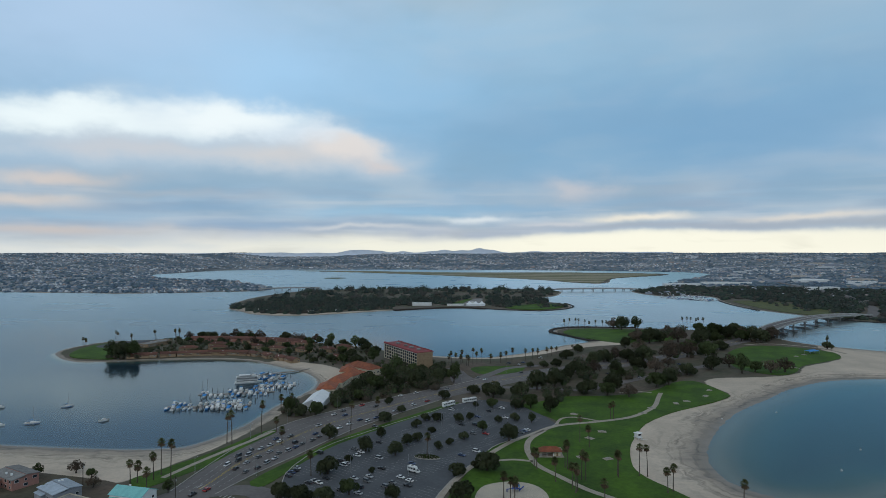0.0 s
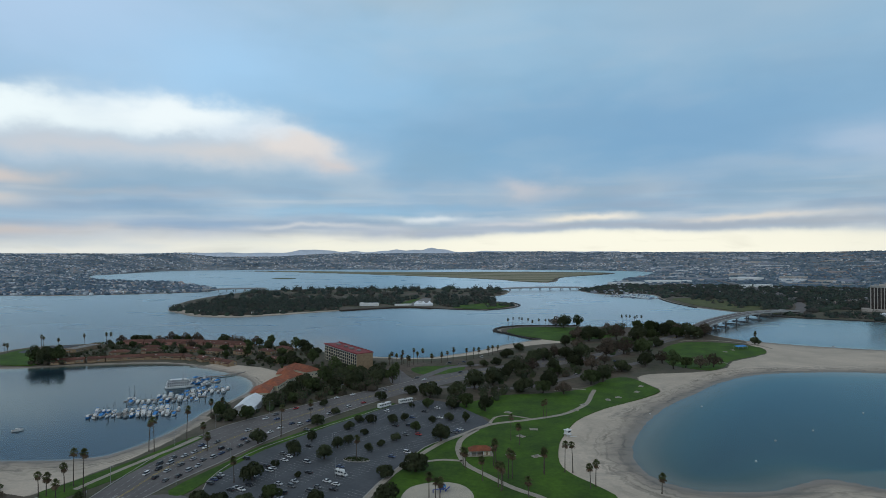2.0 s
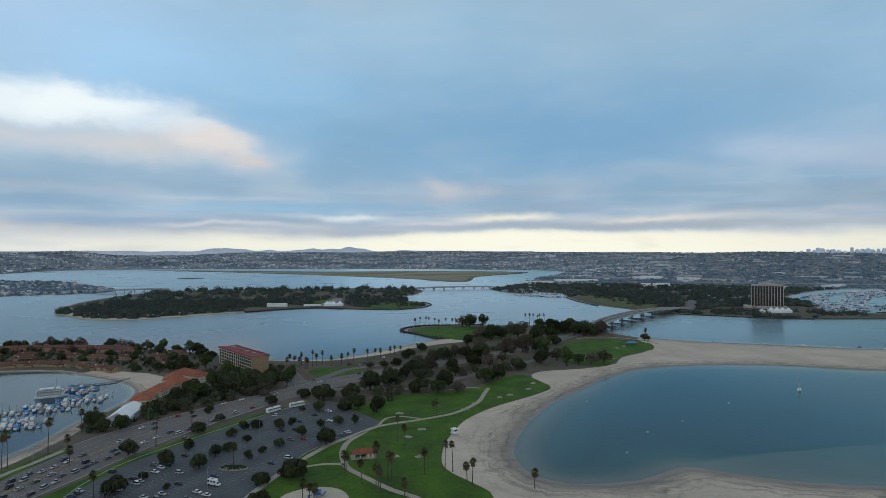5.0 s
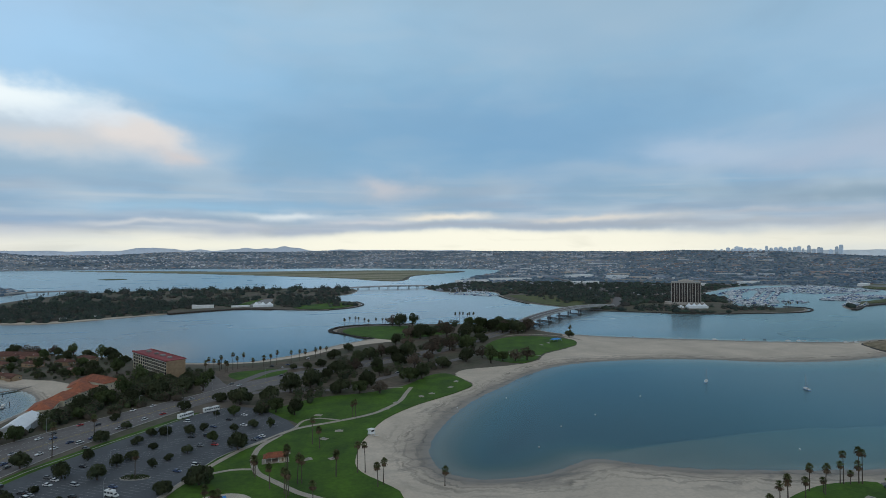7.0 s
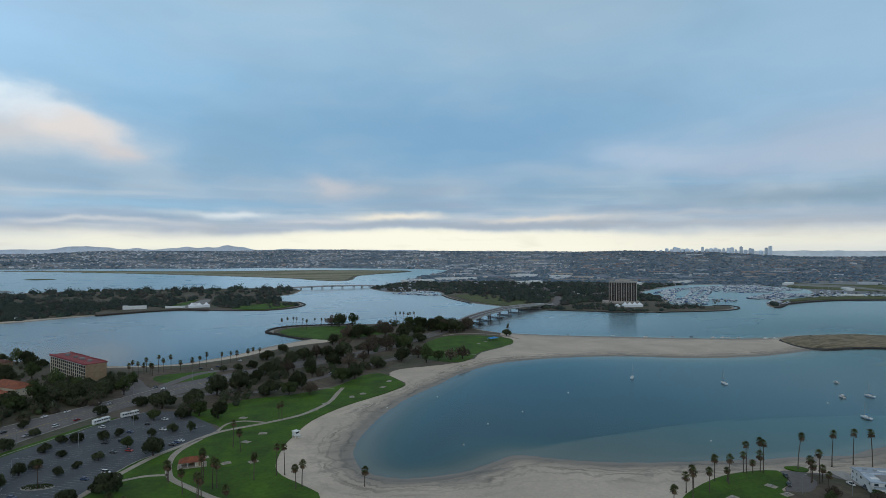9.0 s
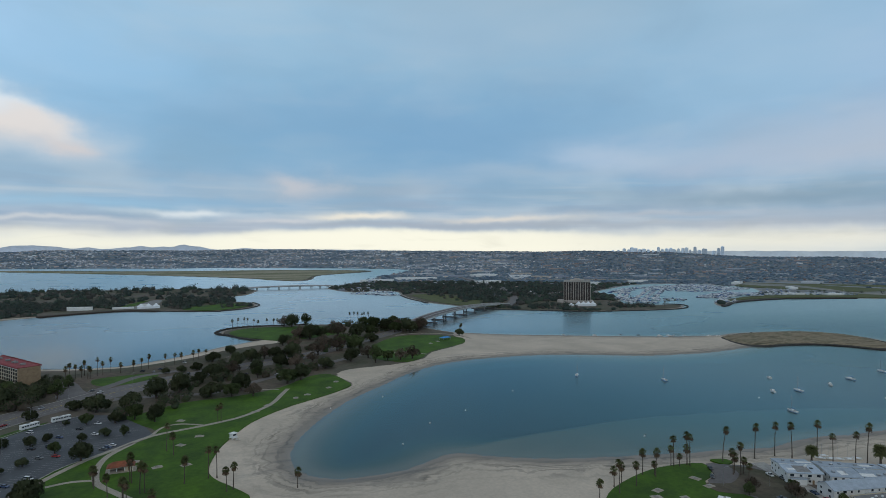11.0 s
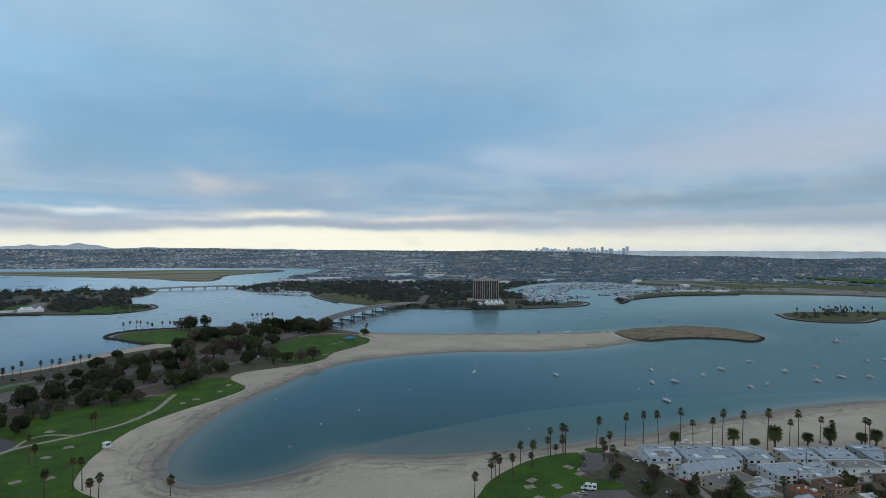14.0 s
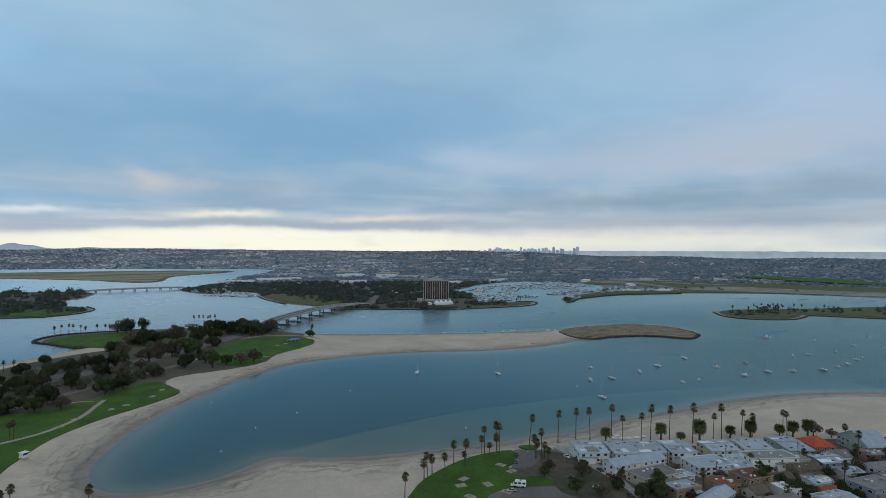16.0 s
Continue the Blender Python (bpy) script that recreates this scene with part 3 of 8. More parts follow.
def prism(bm, profile, x0, x1):
    """A profile of (y, z) points swept along x."""
    a = [bm.verts.new((x0, y, z)) for y, z in profile]
    b = [bm.verts.new((x1, y, z)) for y, z in profile]
    n = len(profile)
    for i in range(n):
        j = (i + 1) % n
        bm.faces.new((a[i], a[j], b[j], b[i]))
    bm.faces.new(a[::-1])
    bm.faces.new(b)
    bmesh.ops.recalc_face_normals(bm, faces=bm.faces)
    return bm


def rounded(pts, n=4, closed=True):
    """A smooth line through plan points (Catmull-Rom)."""
    out, k = [], len(pts)
    for i in range(k if closed else k - 1):
        p = [np.array(pts[(i + d) % k if closed else min(max(i + d, 0), k - 1)], float) for d in (-1, 0, 1, 2)]
        for s in range(n):
            t = s / n
            out.append(tuple(0.5 * (2 * p[1] + (p[2] - p[0]) * t + (2 * p[0] - 5 * p[1] + 4 * p[2] - p[3]) * t ** 2 + (3 * p[1] - p[0] - 3 * p[2] + p[3]) * t ** 3)))
    return out if closed else out + [tuple(map(float, pts[-1]))]


def slab(name, pts, top, material, label="", depth=0.7, n=3, category=""):
    """A flat piece of ground with an edge, from a plan outline."""
    bm = bmesh.new()
    line = rounded(pts, n) if n > 1 else pts
    v = [bm.verts.new((x, y, top)) for x, y in line]
    f = bm.faces.new(v)
    f.normal_update()
    if f.normal.z < 0:
        f.normal_flip()
    low = [bm.verts.new((x, y, top - depth)) for x, y in line]
    for i in range(len(v)):
        j = (i + 1) % len(v)
        bm.faces.new((v[i], low[i], low[j], v[j]))
    bmesh.ops.triangulate(bm, faces=[f])
    bmesh.ops.recalc_face_normals(bm, faces=bm.faces)
    return tagged(link(name, bm, material), label, category, kind="structure")


def ribbon(name, line, width, top, material, label="", depth=0.5, n=4, category="", group=""):
    """A strip of constant width along a plan line."""
    c = [Vector(p) for p in (rounded(line, n, False) if n > 1 else line)]
    bm, rows = bmesh.new(), []
    for i, p in enumerate(c):
        d = (c[min(i + 1, len(c) - 1)] - c[max(i - 1, 0)]).normalized()
        s = Vector((-d.y, d.x)) * width / 2
        rows.append([bm.verts.new((q.x, q.y, z)) for q, z in ((p + s, top - depth), (p + s, top), (p - s, top), (p - s, top - depth))])
    for a, b in zip(rows, rows[1:]):
        for i in range(3):
            bm.faces.new((a[i], a[i + 1], b[i + 1], b[i]))
    bm.faces.new(rows[0])
    bm.faces.new(rows[-1][::-1])
    bmesh.ops.recalc_face_normals(bm, faces=bm.faces)
    return tagged(link(name, bm, material), label, category, group, "structure")


# ---------------------------------------------------------------- plan of the bay: shorelines, in metres
VENTURA = [(-900, 318), (-500, 330), (-314, 334), (-225, 331), (-186, 335), (-174, 345), (-165, 368), (-160, 400), (-158, 436), (-151, 468), (-148, 494), (-154, 522),
           (-168, 547), (-184, 563), (-222, 592), (-257, 616), (-300, 622), (-344, 616), (-373, 611), (-398, 602), (-426, 596), (-451, 603), (-488, 633), (-506, 662), (-509, 701), (-494, 739)]
HOTEL_SHORE = [(-427, 765), (-351, 768), (-269, 757), (-188, 733), (-123, 693), (-66, 660), (-9, 650), (22, 667), (55, 696), (93, 740), (125, 768), (134, 784),
               (124, 792), (105, 837), (92, 862), (98, 890), (114, 908), (140, 918), (218, 916), (300, 900), (345, 872), (372, 838), (384, 800), (396, 765), (411, 750)]
SPIT = [(457, 713), (545, 668), (605, 637), (670, 612), (727, 604), (759, 609), (803, 604), (852, 590), (884, 562), (892, 518), (878, 483), (855, 462), (822, 452),
        (805, 476), (775, 506), (740, 517), (694, 516), (645, 508), (602, 503), (552, 507), (507, 520), (458, 546), (398, 561), (333, 560), (290, 545), (252, 517), (220, 484)]
COVE = [(183, 446), (156, 409), (135, 373), (122, 342), (118, 314), (124, 295), (136, 285), (150, 282), (170, 283), (187, 290), (207, 298), (228, 284), (255, 270),
        (287, 261), (324, 252), (361, 245), (384, 240), (423, 244), (457, 239), (520, 234), (568, 226), (608, 215), (652, 193), (690, 165), (760, 90), (850, -60), (900, -600), (-900, -600)]
ISLE = [(-560, 1240), (-530, 1180), (-490, 1136), (-437, 1080), (-356, 1062), (-283, 1102), (-210, 1160), (-149, 1210), (-80, 1245), (-20, 1222), (37, 1194), (104, 1182),
        (146, 1215), (172, 1275), (166, 1345), (118, 1420), (110, 1500), (165, 1570), (190, 1650), (205, 1740), (190, 1820), (100, 1880), (-128, 1900), (-331, 1900), (-500, 1850), (-590, 1700), (-610, 1450)]
DANA = [(414, 1790), (420, 1640), (455, 1570), (520, 1600), (560, 1560), (535, 1430), (522, 1320), (525, 1210), (550, 1130), (580, 1050), (620, 1015), (659, 988), (741, 937), (846, 915),
        (938, 912), (990, 945), (1005, 978), (965, 995), (926, 1010), (925, 1060), (960, 1110), (1003, 1160), (1071, 1348), (1229, 1480), (1420, 1600), (1600, 1560), (1640, 1440), (1600, 1300), (1369, 1100),
        (1230, 1060), (1113, 985), (1062, 916), (1100, 935), (1138, 970), (1222, 1000), (1356, 1008), (1522, 956), (1702, 824), (1775, 712), (1900, 500), (2300, 0)]
MAINLAND = [(7000, -800), (7000, 7000), (-7000, 7000), (-7000, 3700), (-3260, 3700), (-2100, 3800), (-1500, 4060), (-700, 4080), (-430, 4000), (-100, 3900), (100, 3960), (300, 3880), (700, 3700), (1080, 3450), (1120, 3150), (950, 2800), (780, 2500), (640, 2200), (520, 1950)]
CROWN = [(-7000, 1800), (-2400, 1760), (-1884, 1719), (-1470, 1677), (-1087, 1640), (-933, 1660), (-787, 1715), (-700, 1765), (-690, 1850), (-740, 1960), (-831, 2094),
         (-1118, 2442), (-1459, 2606), (-1781, 3013), (-2012, 3465), (-2500, 3800), (-2700, 7000), (-7000, 7000)]
FIESTA = [(-1360, 3860), (-752, 3434), (-188, 2930), (216, 2480), (286, 2320), (380, 2200), (450, 2300), (549, 2650), (860, 3000), (880, 3250), (445, 3450), (-227, 3480), (-879, 3780)]
PALM_ISLE = [(1147, 614), (1100, 565), (1104, 514), (1150, 483), (1211, 490), (1244, 492), (1303, 399), (1420, 250), (1640, 300), (1600, 470), (1348, 575), (1238, 628), (1183, 630)]
NECK = [(-1900, 3000), (-1850, 3900), (-2100, 4500), (-2900, 4500), (-3300, 3700), (-2300, 2900)]
SHELF = [(150, 282), (172, 285), (194, 291), (213, 304), (246, 314), (278, 319), (310, 322), (355, 325), (398, 319), (441, 312), (500, 296), (560, 272), (620, 240), (600, 200), (300, 200)]
LANDS = [rounded(VENTURA + HOTEL_SHORE + SPIT + COVE), rounded(ISLE), rounded(DANA + MAINLAND), rounded(CROWN), rounded(FIESTA), rounded(PALM_ISLE), rounded(NECK)]


def inside(px, py, poly):
    hit = np.zeros(px.shape, bool)
    for (x0, y0), (x1, y1) in zip(poly, poly[1:] + poly[:1]):
        if y0 != y1:
            hit ^= ((y0 > py) != (y1 > py)) & (px < (x1 - x0) * (py - y0) / (y1 - y0) + x0)
    return hit


def reach(px, py, poly):
    """Distance to an outline, positive inside it."""
    best = np.full(px.shape, 1e12)
    for (x0, y0), (x1, y1) in zip(poly, poly[1:] + poly[:1]):
        dx, dy = x1 - x0, y1 - y0
        t = np.clip(((px - x0) * dx + (py - y0) * dy) / max(dx * dx + dy * dy, 1e-9), 0, 1)
        best = np.minimum(best, (px - x0 - t * dx) ** 2 + (py - y0 - t * dy) ** 2)
    return np.sqrt(best) * np.where(inside(px, py, poly), 1, -1)


def waves(x, y, seed):
    """Slow, smooth ups and downs between about -1 and 1."""
    r = np.random.RandomState(seed)
    s = np.zeros(x.shape)
    for k in range(7):
        a, l, p = r.uniform(0, 6.28), r.uniform(500, 2200), r.uniform(0, 6.28)
        s += np.sin((x * math.cos(a) + y * math.sin(a)) * 6.28 / l + p)
    return s / 4


# sand lies along the cove, the spit and the hotel beaches; elsewhere soil begins near the water
BEACH = rounded([(80, 290), (66, 330), (70, 372), (100, 412), (140, 440), (172, 464), (191, 484), (190, 505), (186, 526), (200, 548), (240, 556), (266, 564), (290, 580), (310, 610), (340, 632), (368, 655), (384, 688), (382, 716), (392, 742), (425, 765), (600, 650), (745, 625),
                 (735, 500), (500, 480), (600, 330), (720, 60), (520, 120), (440, 165), (400, 190), (352, 198), (315, 212), (275, 202), (245, 182), (195, 150), (90, 230)], 3)
BEACH_I = rounded([(-660, 1290), (-550, 1130), (-440, 1040), (-340, 1025), (-240, 1080), (-180, 1150), (-190, 1185), (-285, 1128), (-356, 1090), (-430, 1106), (-485, 1160), (-560, 1300)], 3)
BEACH_B = rounded([(-75, 672), (-10, 660), (45, 705), (115, 790), (150, 778), (178, 764), (158, 730), (98, 702), (62, 670), (22, 644), (-10, 636), (-70, 648)], 3)
BEACH_H = rounded([(-142, 470), (-128, 500), (-134, 540), (-142, 566), (-166, 590), (-200, 606), (-225, 612), (-225, 590), (-180, 560), (-150, 510)], 3)
BEACH_W = rounded([(-700, 350), (-300, 350), (-160, 420), (-150, 380), (-165, 315), (-200, 270), (-330, 285), (-700, 290)], 3)


def height(px, py):
    """The ground's height and its distance to the shore."""
    px, py = np.asarray(px, float), np.asarray(py, float)
    d = np.max([reach(px, py, poly) for poly in LANDS], axis=0)
    lee = np.clip((px - 60) / 60, 0, 1) * np.clip((790 - py) / 60, 0, 1)          # the cove shelves gently, other shores fall off
    bed = -5.0 * (1 - np.exp(-(np.maximum(-d, 0) / (11.0 + 47.0 * lee)) ** 1.6))
    s = np.clip(reach(px, py, SHELF_LINE) / 6.0 + 0.5, 0, 1)
    bed = bed * (1 - s) + s * np.maximum(bed, -0.05 + np.minimum(d, 0) * 0.006 - np.clip((px - 200) / 120, 0, 1) * 0.24 - np.clip((px - 330) / 190, 0, 1) * 0.72)
    sandy = np.clip(np.maximum(reach(px, py, BEACH), reach(px, py, BEACH_W)) / 8 + 0.5, 0, 1)
    land = 1.5 * (1 - np.exp(-np.maximum(d, 0) / (12.0 + 14.0 * sandy)))
    r, a = np.hypot(px - 50, py), np.arctan2(px - 50, py)
    rise = np.clip((r - 3300) / 1600, 0, 1)
    rise = rise * rise * (3 - 2 * rise)
    hills = rise * (101 - 9 * np.clip(a, -0.7, 1.0) - 34 * np.clip((a - 0.74) / 0.12, 0, 1) + 5 * waves(px, py, 3) + 3 * np.sin(a * 9))
    d_in = d + 700 * np.clip((-1700 - px) / 900, 0, 1) * np.clip((py - 2500) / 1400, 0, 1)
    near = np.clip((r - 2300) / 900, 0, 1) * 6 * (1 + waves(px, py, 5))
    hills = np.where((d > 0), hills * np.clip(d_in / 700, 0, 1) ** 0.8 + near * np.clip(d / 200, 0, 1), 0) * np.clip(d_in / 120, 0, 1)
    hills = hills * (1 - np.clip(reach(px, py, LANDS[4]) / 40 + 1, 0, 1))
    return np.where(d > 0, land + hills, bed), d


SHELF_LINE = rounded(SHELF)


def axis(lo, hi, step, far_lo, far_hi, grow=1.09):
    mid_part = list(np.arange(lo, hi + 0.1, step))
    s, a = step, [lo]
    while a[-1] > far_lo:
        s *= grow
        a.append(a[-1] - s)
    s, b = step, [hi]
    while b[-1] < far_hi:
        s *= grow
        b.append(b[-1] + s)
    return np.array(sorted(a[1:]) + mid_part + b[1:])


gx, gy = axis(-520, 1160, 5.0, -6200, 6200, 1.045), axis(190, 1010, 5.0, -3000, 6200, 1.028)
X, Y = np.meshgrid(gx, gy)
Z, D = height(X.ravel(), Y.ravel())
nx, ny = len(gx), len(gy)
idx = np.arange(nx * ny).reshape(ny, nx)
quads = np.stack([idx[:-1, :-1], idx[:-1, 1:], idx[1:, 1:], idx[1:, :-1]], -1).reshape(-1, 4)
me = bpy.data.meshes.new("ground")
me.from_pydata(np.stack([X.ravel(), Y.ravel(), Z], -1).tolist(), [], quads.tolist())
me.materials.append(M["ground"])
me.polygons.foreach_set("use_smooth", [True] * len(me.polygons))
beach = np.clip(np.max([reach(X.ravel(), Y.ravel(), b) for b in (BEACH, BEACH_W, BEACH_I, BEACH_B, BEACH_H)], axis=0) / 8 + 0.5, 0, 1)
soil = np.clip((D - 3) / 4, 0, 1) * (1 - beach)
soil = np.where(np.hypot(X.ravel(), Y.ravel()) > 2500, 1.0, soil)
me.attributes.new("inland", "FLOAT", "POINT").data.foreach_set("value", soil.astype(np.float32))
# grows with distance; drives the haze tint painted on far ground
built = np.clip((np.hypot(X.ravel(), Y.ravel()) - 1500) / 700, 0, 1) * ~inside(X.ravel(), Y.ravel(), LANDS[1]) * ~inside(X.ravel(), Y.ravel(), LANDS[4])
me.attributes.new("town_haze", "FLOAT", "POINT").data.foreach_set("value", built.astype(np.float32))
tagged(new("ground", me), "sandy shores, bare soil and low hills round the bay", "ground", kind="structure")

bm = bmesh.new()
bm.faces.new([bm.verts.new(p) for p in ((-6200, -3000, 0), (6200, -3000, 0), (6200, 6200, 0), (-6200, 6200, 0))])
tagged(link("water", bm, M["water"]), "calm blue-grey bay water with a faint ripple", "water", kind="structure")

# ---------------------------------------------------------------- lawns, soil, asphalt
PARK = [(95, 269), (89, 288), (80, 304), (77, 320), (82, 348), (89, 368), (104, 400), (128, 428), (150, 446), (171, 463), (186, 478), (190, 485), (189, 500), (186, 520), (178, 536), (160, 528), (131, 493), (96, 477), (60, 471),
        (37, 452), (15, 437), (38, 416), (47, 396), (34, 376), (13, 358), (-4, 336), (-9, 309), (-18, 271), (-26, 229), (29, 205), (80, 225)]
slab("lawn", PARK, 1.60, M["grass"], "wide green park lawn beside the beach", category="lawn")
WOOD_FLOOR = [(-88, 545), (-50, 610), (-8, 618), (40, 640), (80, 690), (125, 725), (160, 740), (198, 750), (250, 800), (300, 840), (350, 850), (372, 815), (370, 770), (330, 735), (268, 690), (240, 640), (215, 590), (181, 551), (132, 499), (83, 478), (37, 456), (3, 466), (-20, 500)]
slab("woodland_floor", WOOD_FLOOR, 1.56, M["dirt"], "bare brown soil under the park trees", category="soil")
slab("lawn", [(268, 690), (305, 735), (336, 742), (366, 728), (382, 704), (384, 692), (378, 672), (366, 655), (338, 634), (308, 612), (288, 582), (264, 566), (242, 590), (246, 630)], 1.62, M["grass"], "green lawn on a grassy point by the beach", category="lawn")
slab("lawn", [(105, 843), (108, 866), (127, 890), (168, 896), (230, 880), (262, 840), (243, 793), (189, 760), (159, 756), (133, 790), (114, 812)], 1.62, M["grass"], "green lawn on a rock-edged point", category="lawn")
slab("lawn", [(-9, 556), (-17, 583), (8, 596), (33, 593), (32, 572), (11, 553)], 1.62, M["grass"], "small green lawn at the road junction", category="lawn")
slab("lawn", [(-468, 628), (-486, 671), (-484, 715), (-444, 690), (-403, 617), (-437, 610)], 1.62, M["grass"], "green lawn on the tip of a sandy point", category="lawn")
slab("lawn", [(206, 180), (240, 207), (258, 222), (284, 233), (304, 236), (324, 232), (316, 218), (304, 210), (312, 189), (309, 183), (295, 188), (280, 191), (266, 185), (240, 165)], 1.62, M["grass"], "green cove lawn with picnic tables", category="lawn")
slab("lawn", [(332, 235), (340, 233), (341, 228), (334, 227)], 1.62, M["grass"], "small round patch of lawn", category="lawn")
slab("lawn", [(-178, 282), (-172, 293), (-166, 306), (-160, 316), (-155, 328), (-150, 342), (-145, 358), (-139, 369), (-133, 366), (-137, 350), (-143, 329), (-148, 305), (-152, 296), (-158, 284), (-166, 272)], 1.62, M["grass"], "narrow green verge between beach and road", category="lawn")
slab("lawn", [(-117, 284), (-109, 309), (-99, 333), (-93, 350), (-62, 397), (-28, 444), (-24, 440), (-59, 391), (-88, 344), (-95, 325), (-101, 305), (-106, 284), (-110, 278)], 1.68, M["grass"], "green verge between road and car park", n=2, category="lawn")
MOUND = [(716, 580), (762, 588), (808, 586), (848, 574), (870, 550), (874, 520), (862, 488), (845, 464), (826, 452), (806, 450), (800, 472), (774, 500), (736, 512), (700, 514), (690, 530), (698, 556)]
bm = bmesh.new()
rings = []
cx, cy = 790.0, 556.0
line = rounded(MOUND, 4)
for f, zz in ((1.13, -0.6), (1.06, 1.9), (1.0, 2.9), (0.90, 3.5)):
    inner = []
    for i, (x, y) in enumerate(line):
        a, b = Vector(line[i - 1]), Vector(line[(i + 1) % len(line)])
        nrm = Vector((-(b - a).y, (b - a).x)).normalized() * (1.0 - f) * -75
        inner.append(bm.verts.new((x + nrm.x, y + nrm.y, zz + 0.3 * noise.noise((x * 0.1, y * 0.1, 0)))))
    rings.append(inner)
for k, (a, b) in enumerate(zip(rings, rings[1:])):
    for i in range(len(a)):
        bm.faces.new((a[i], a[(i + 1) % len(a)], b[(i + 1) % len(a)], b[i])).material_index = 0 if k == 0 else 1
top = bm.faces.new(rings[-1])
top.material_index = 1
bmesh.ops.triangulate(bm, faces=[top])
bmesh.ops.recalc_face_normals(bm, faces=bm.faces)
tagged(link("mound", bm, [M["rock"], M["mound"]]), "long scrubby brown mound with a dark rock edge", "mound", kind="structure")
slab("marsh", [(-1200, 3780), (-752, 3470), (-188, 2960), (216, 2510), (290, 2350), (380, 2240), (430, 2310), (530, 2650), (800, 3000), (820, 3180), (445, 3380), (-227, 3420), (-879, 3720)], 2.2, M["dry_grass"], "flat dry grass of a low sandy island", category="grass", depth=1.5)
slab("marsh", [(1120, 560), (1120, 520), (1155, 497), (1215, 505), (1260, 505), (1310, 420), (1420, 290), (1600, 320), (1570, 450), (1340, 560), (1235, 612), (1170, 612)], 1.8, M["rough_grass"], "rough grass on a low palm-grown island", category="grass", depth=1.0)
slab("river_flat", [(1850, 1576), (1932, 1498), (1935, 1372), (1940, 1180), (2040, 999), (2092, 867), (2150, 600), (1960, 520), (1830, 700), (1790, 851), (1775, 1005), (1720, 1135), (1660, 1262), (1640, 1400), (1760, 1500)], 2.4, M["rough_grass"], "rough grass beside the river mouth", category="grass", depth=1.0)
slab("river_flat", [(1672, 1070), (1809, 1072), (1905, 1040), (1949, 876), (1990, 714), (2060, 540), (1900, 530), (1800, 700), (1745, 850), (1690, 960)], 2.6, M["flats"], "pale wet sand flats of the river mouth", category="river bed", depth=1.0)
slab("river_flat", [(1780, 1535), (1845, 1461), (1855, 1361), (1800, 1240), (1720, 1110), (1690, 1120), (1762, 1280), (1728, 1394), (1730, 1480)], 2.6, M["flats"], "narrow pale channel of the river", category="river bed", depth=1.0)
slab("marsh", [(1160, 985), (1222, 1012), (1356, 1022), (1530, 968), (1715, 836), (1790, 720), (1930, 510), (1940, 530), (1815, 740), (1770, 860), (1740, 1000), (1600, 1080), (1480, 1110), (1369, 1085), (1240, 1045)], 2.3, M["rough_grass"], "rough grass along the far jetty", category="grass", depth=1.0)
slab("marsh", [(560, 1140), (545, 1210), (545, 1320), (560, 1420), (640, 1400), (650, 1200), (640, 1080), (600, 1070)], 1.8, M["rough_grass"], "green shore behind the bridge", category="grass")
slab("yard", [(-58, 1264), (-58, 1330), (-48, 1400), (-38, 1460), (-20, 1466), (-18, 1400), (-22, 1330), (-12, 1264)], 1.75, M["grey_roof"], "grey paved yard between the island trees", category="pavement")
slab("marsh", [(-62, 1300), (-84, 1330), (-70, 1395), (-54, 1455), (-42, 1462), (-52, 1400), (-60, 1330)], 1.7, M["grass"], "green clearing on the wooded island", category="grass")
slab("islet", [(-764, 2690), (-735, 2735), (-690, 2730), (-655, 2690), (-668, 2650), (-705, 2632), (-745, 2650)], 0.9, M["rough_grass"], "tiny low grassy islet in the far bay", category="islet", depth=1.6)
slab("marsh", [(60, 1197), (104, 1192), (138, 1225), (162, 1278), (140, 1325), (80, 1300), (30, 1240)], 1.8, M["grass"], "green end of the wooded island", category="grass")
slab("fairway", [(2440, 1420), (2480, 1290), (2380, 1080), (2340, 810), (2440, 800), (2600, 1000), (2640, 1200), (2560, 1420)], 8.5, M["grass"], "green golf fairway beyond the river", category="lawn", depth=3.0)
slab("levee", [(1933, 1400), (2015, 1230), (2040, 1000), (2085, 850), (2150, 600), (2300, 600), (2230, 900), (2180, 1100), (2110, 1300), (2000, 1500)], 2.44, M["rough_grass"], "green levee along the river", category="grass", depth=1.2)

LOT = [(-100, 322), (-91, 346), (-78, 366), (-61, 391), (-41, 418), (-27, 438), (-6, 456), (15, 451), (31, 428), (45, 395), (31, 375), (13, 358), (3, 345), (-7, 320), (-15, 299), (-22, 277), (-25, 260), (-32, 225), (-69, 225), (-92, 262), (-98, 276), (-103, 296)]
slab("car_park", LOT, 1.64, M["asphalt"], "large grey asphalt car park with painted bays", n=2, category="car park")
slab("planting_bed", [(304, 210), (302, 200), (314, 190), (308, 180), (306, 168), (318, 150), (330, 150), (338, 172), (342, 190), (345, 212), (334, 224), (330, 214), (316, 206)], 1.70, M["dirt"], "bare brown planting bed beside the street", n=3, category="soil")
slab("car_park", [(325, 231), (334, 226), (346, 219), (352, 205), (342, 186), (334, 172), (326, 150), (300, 130), (250, 150), (258, 172), (276, 190), (295, 187), (309, 180), (313, 187), (306, 210), (317, 217)], 1.64, M["road"], "brown-grey asphalt turning circle and car park", n=3, category="car park")
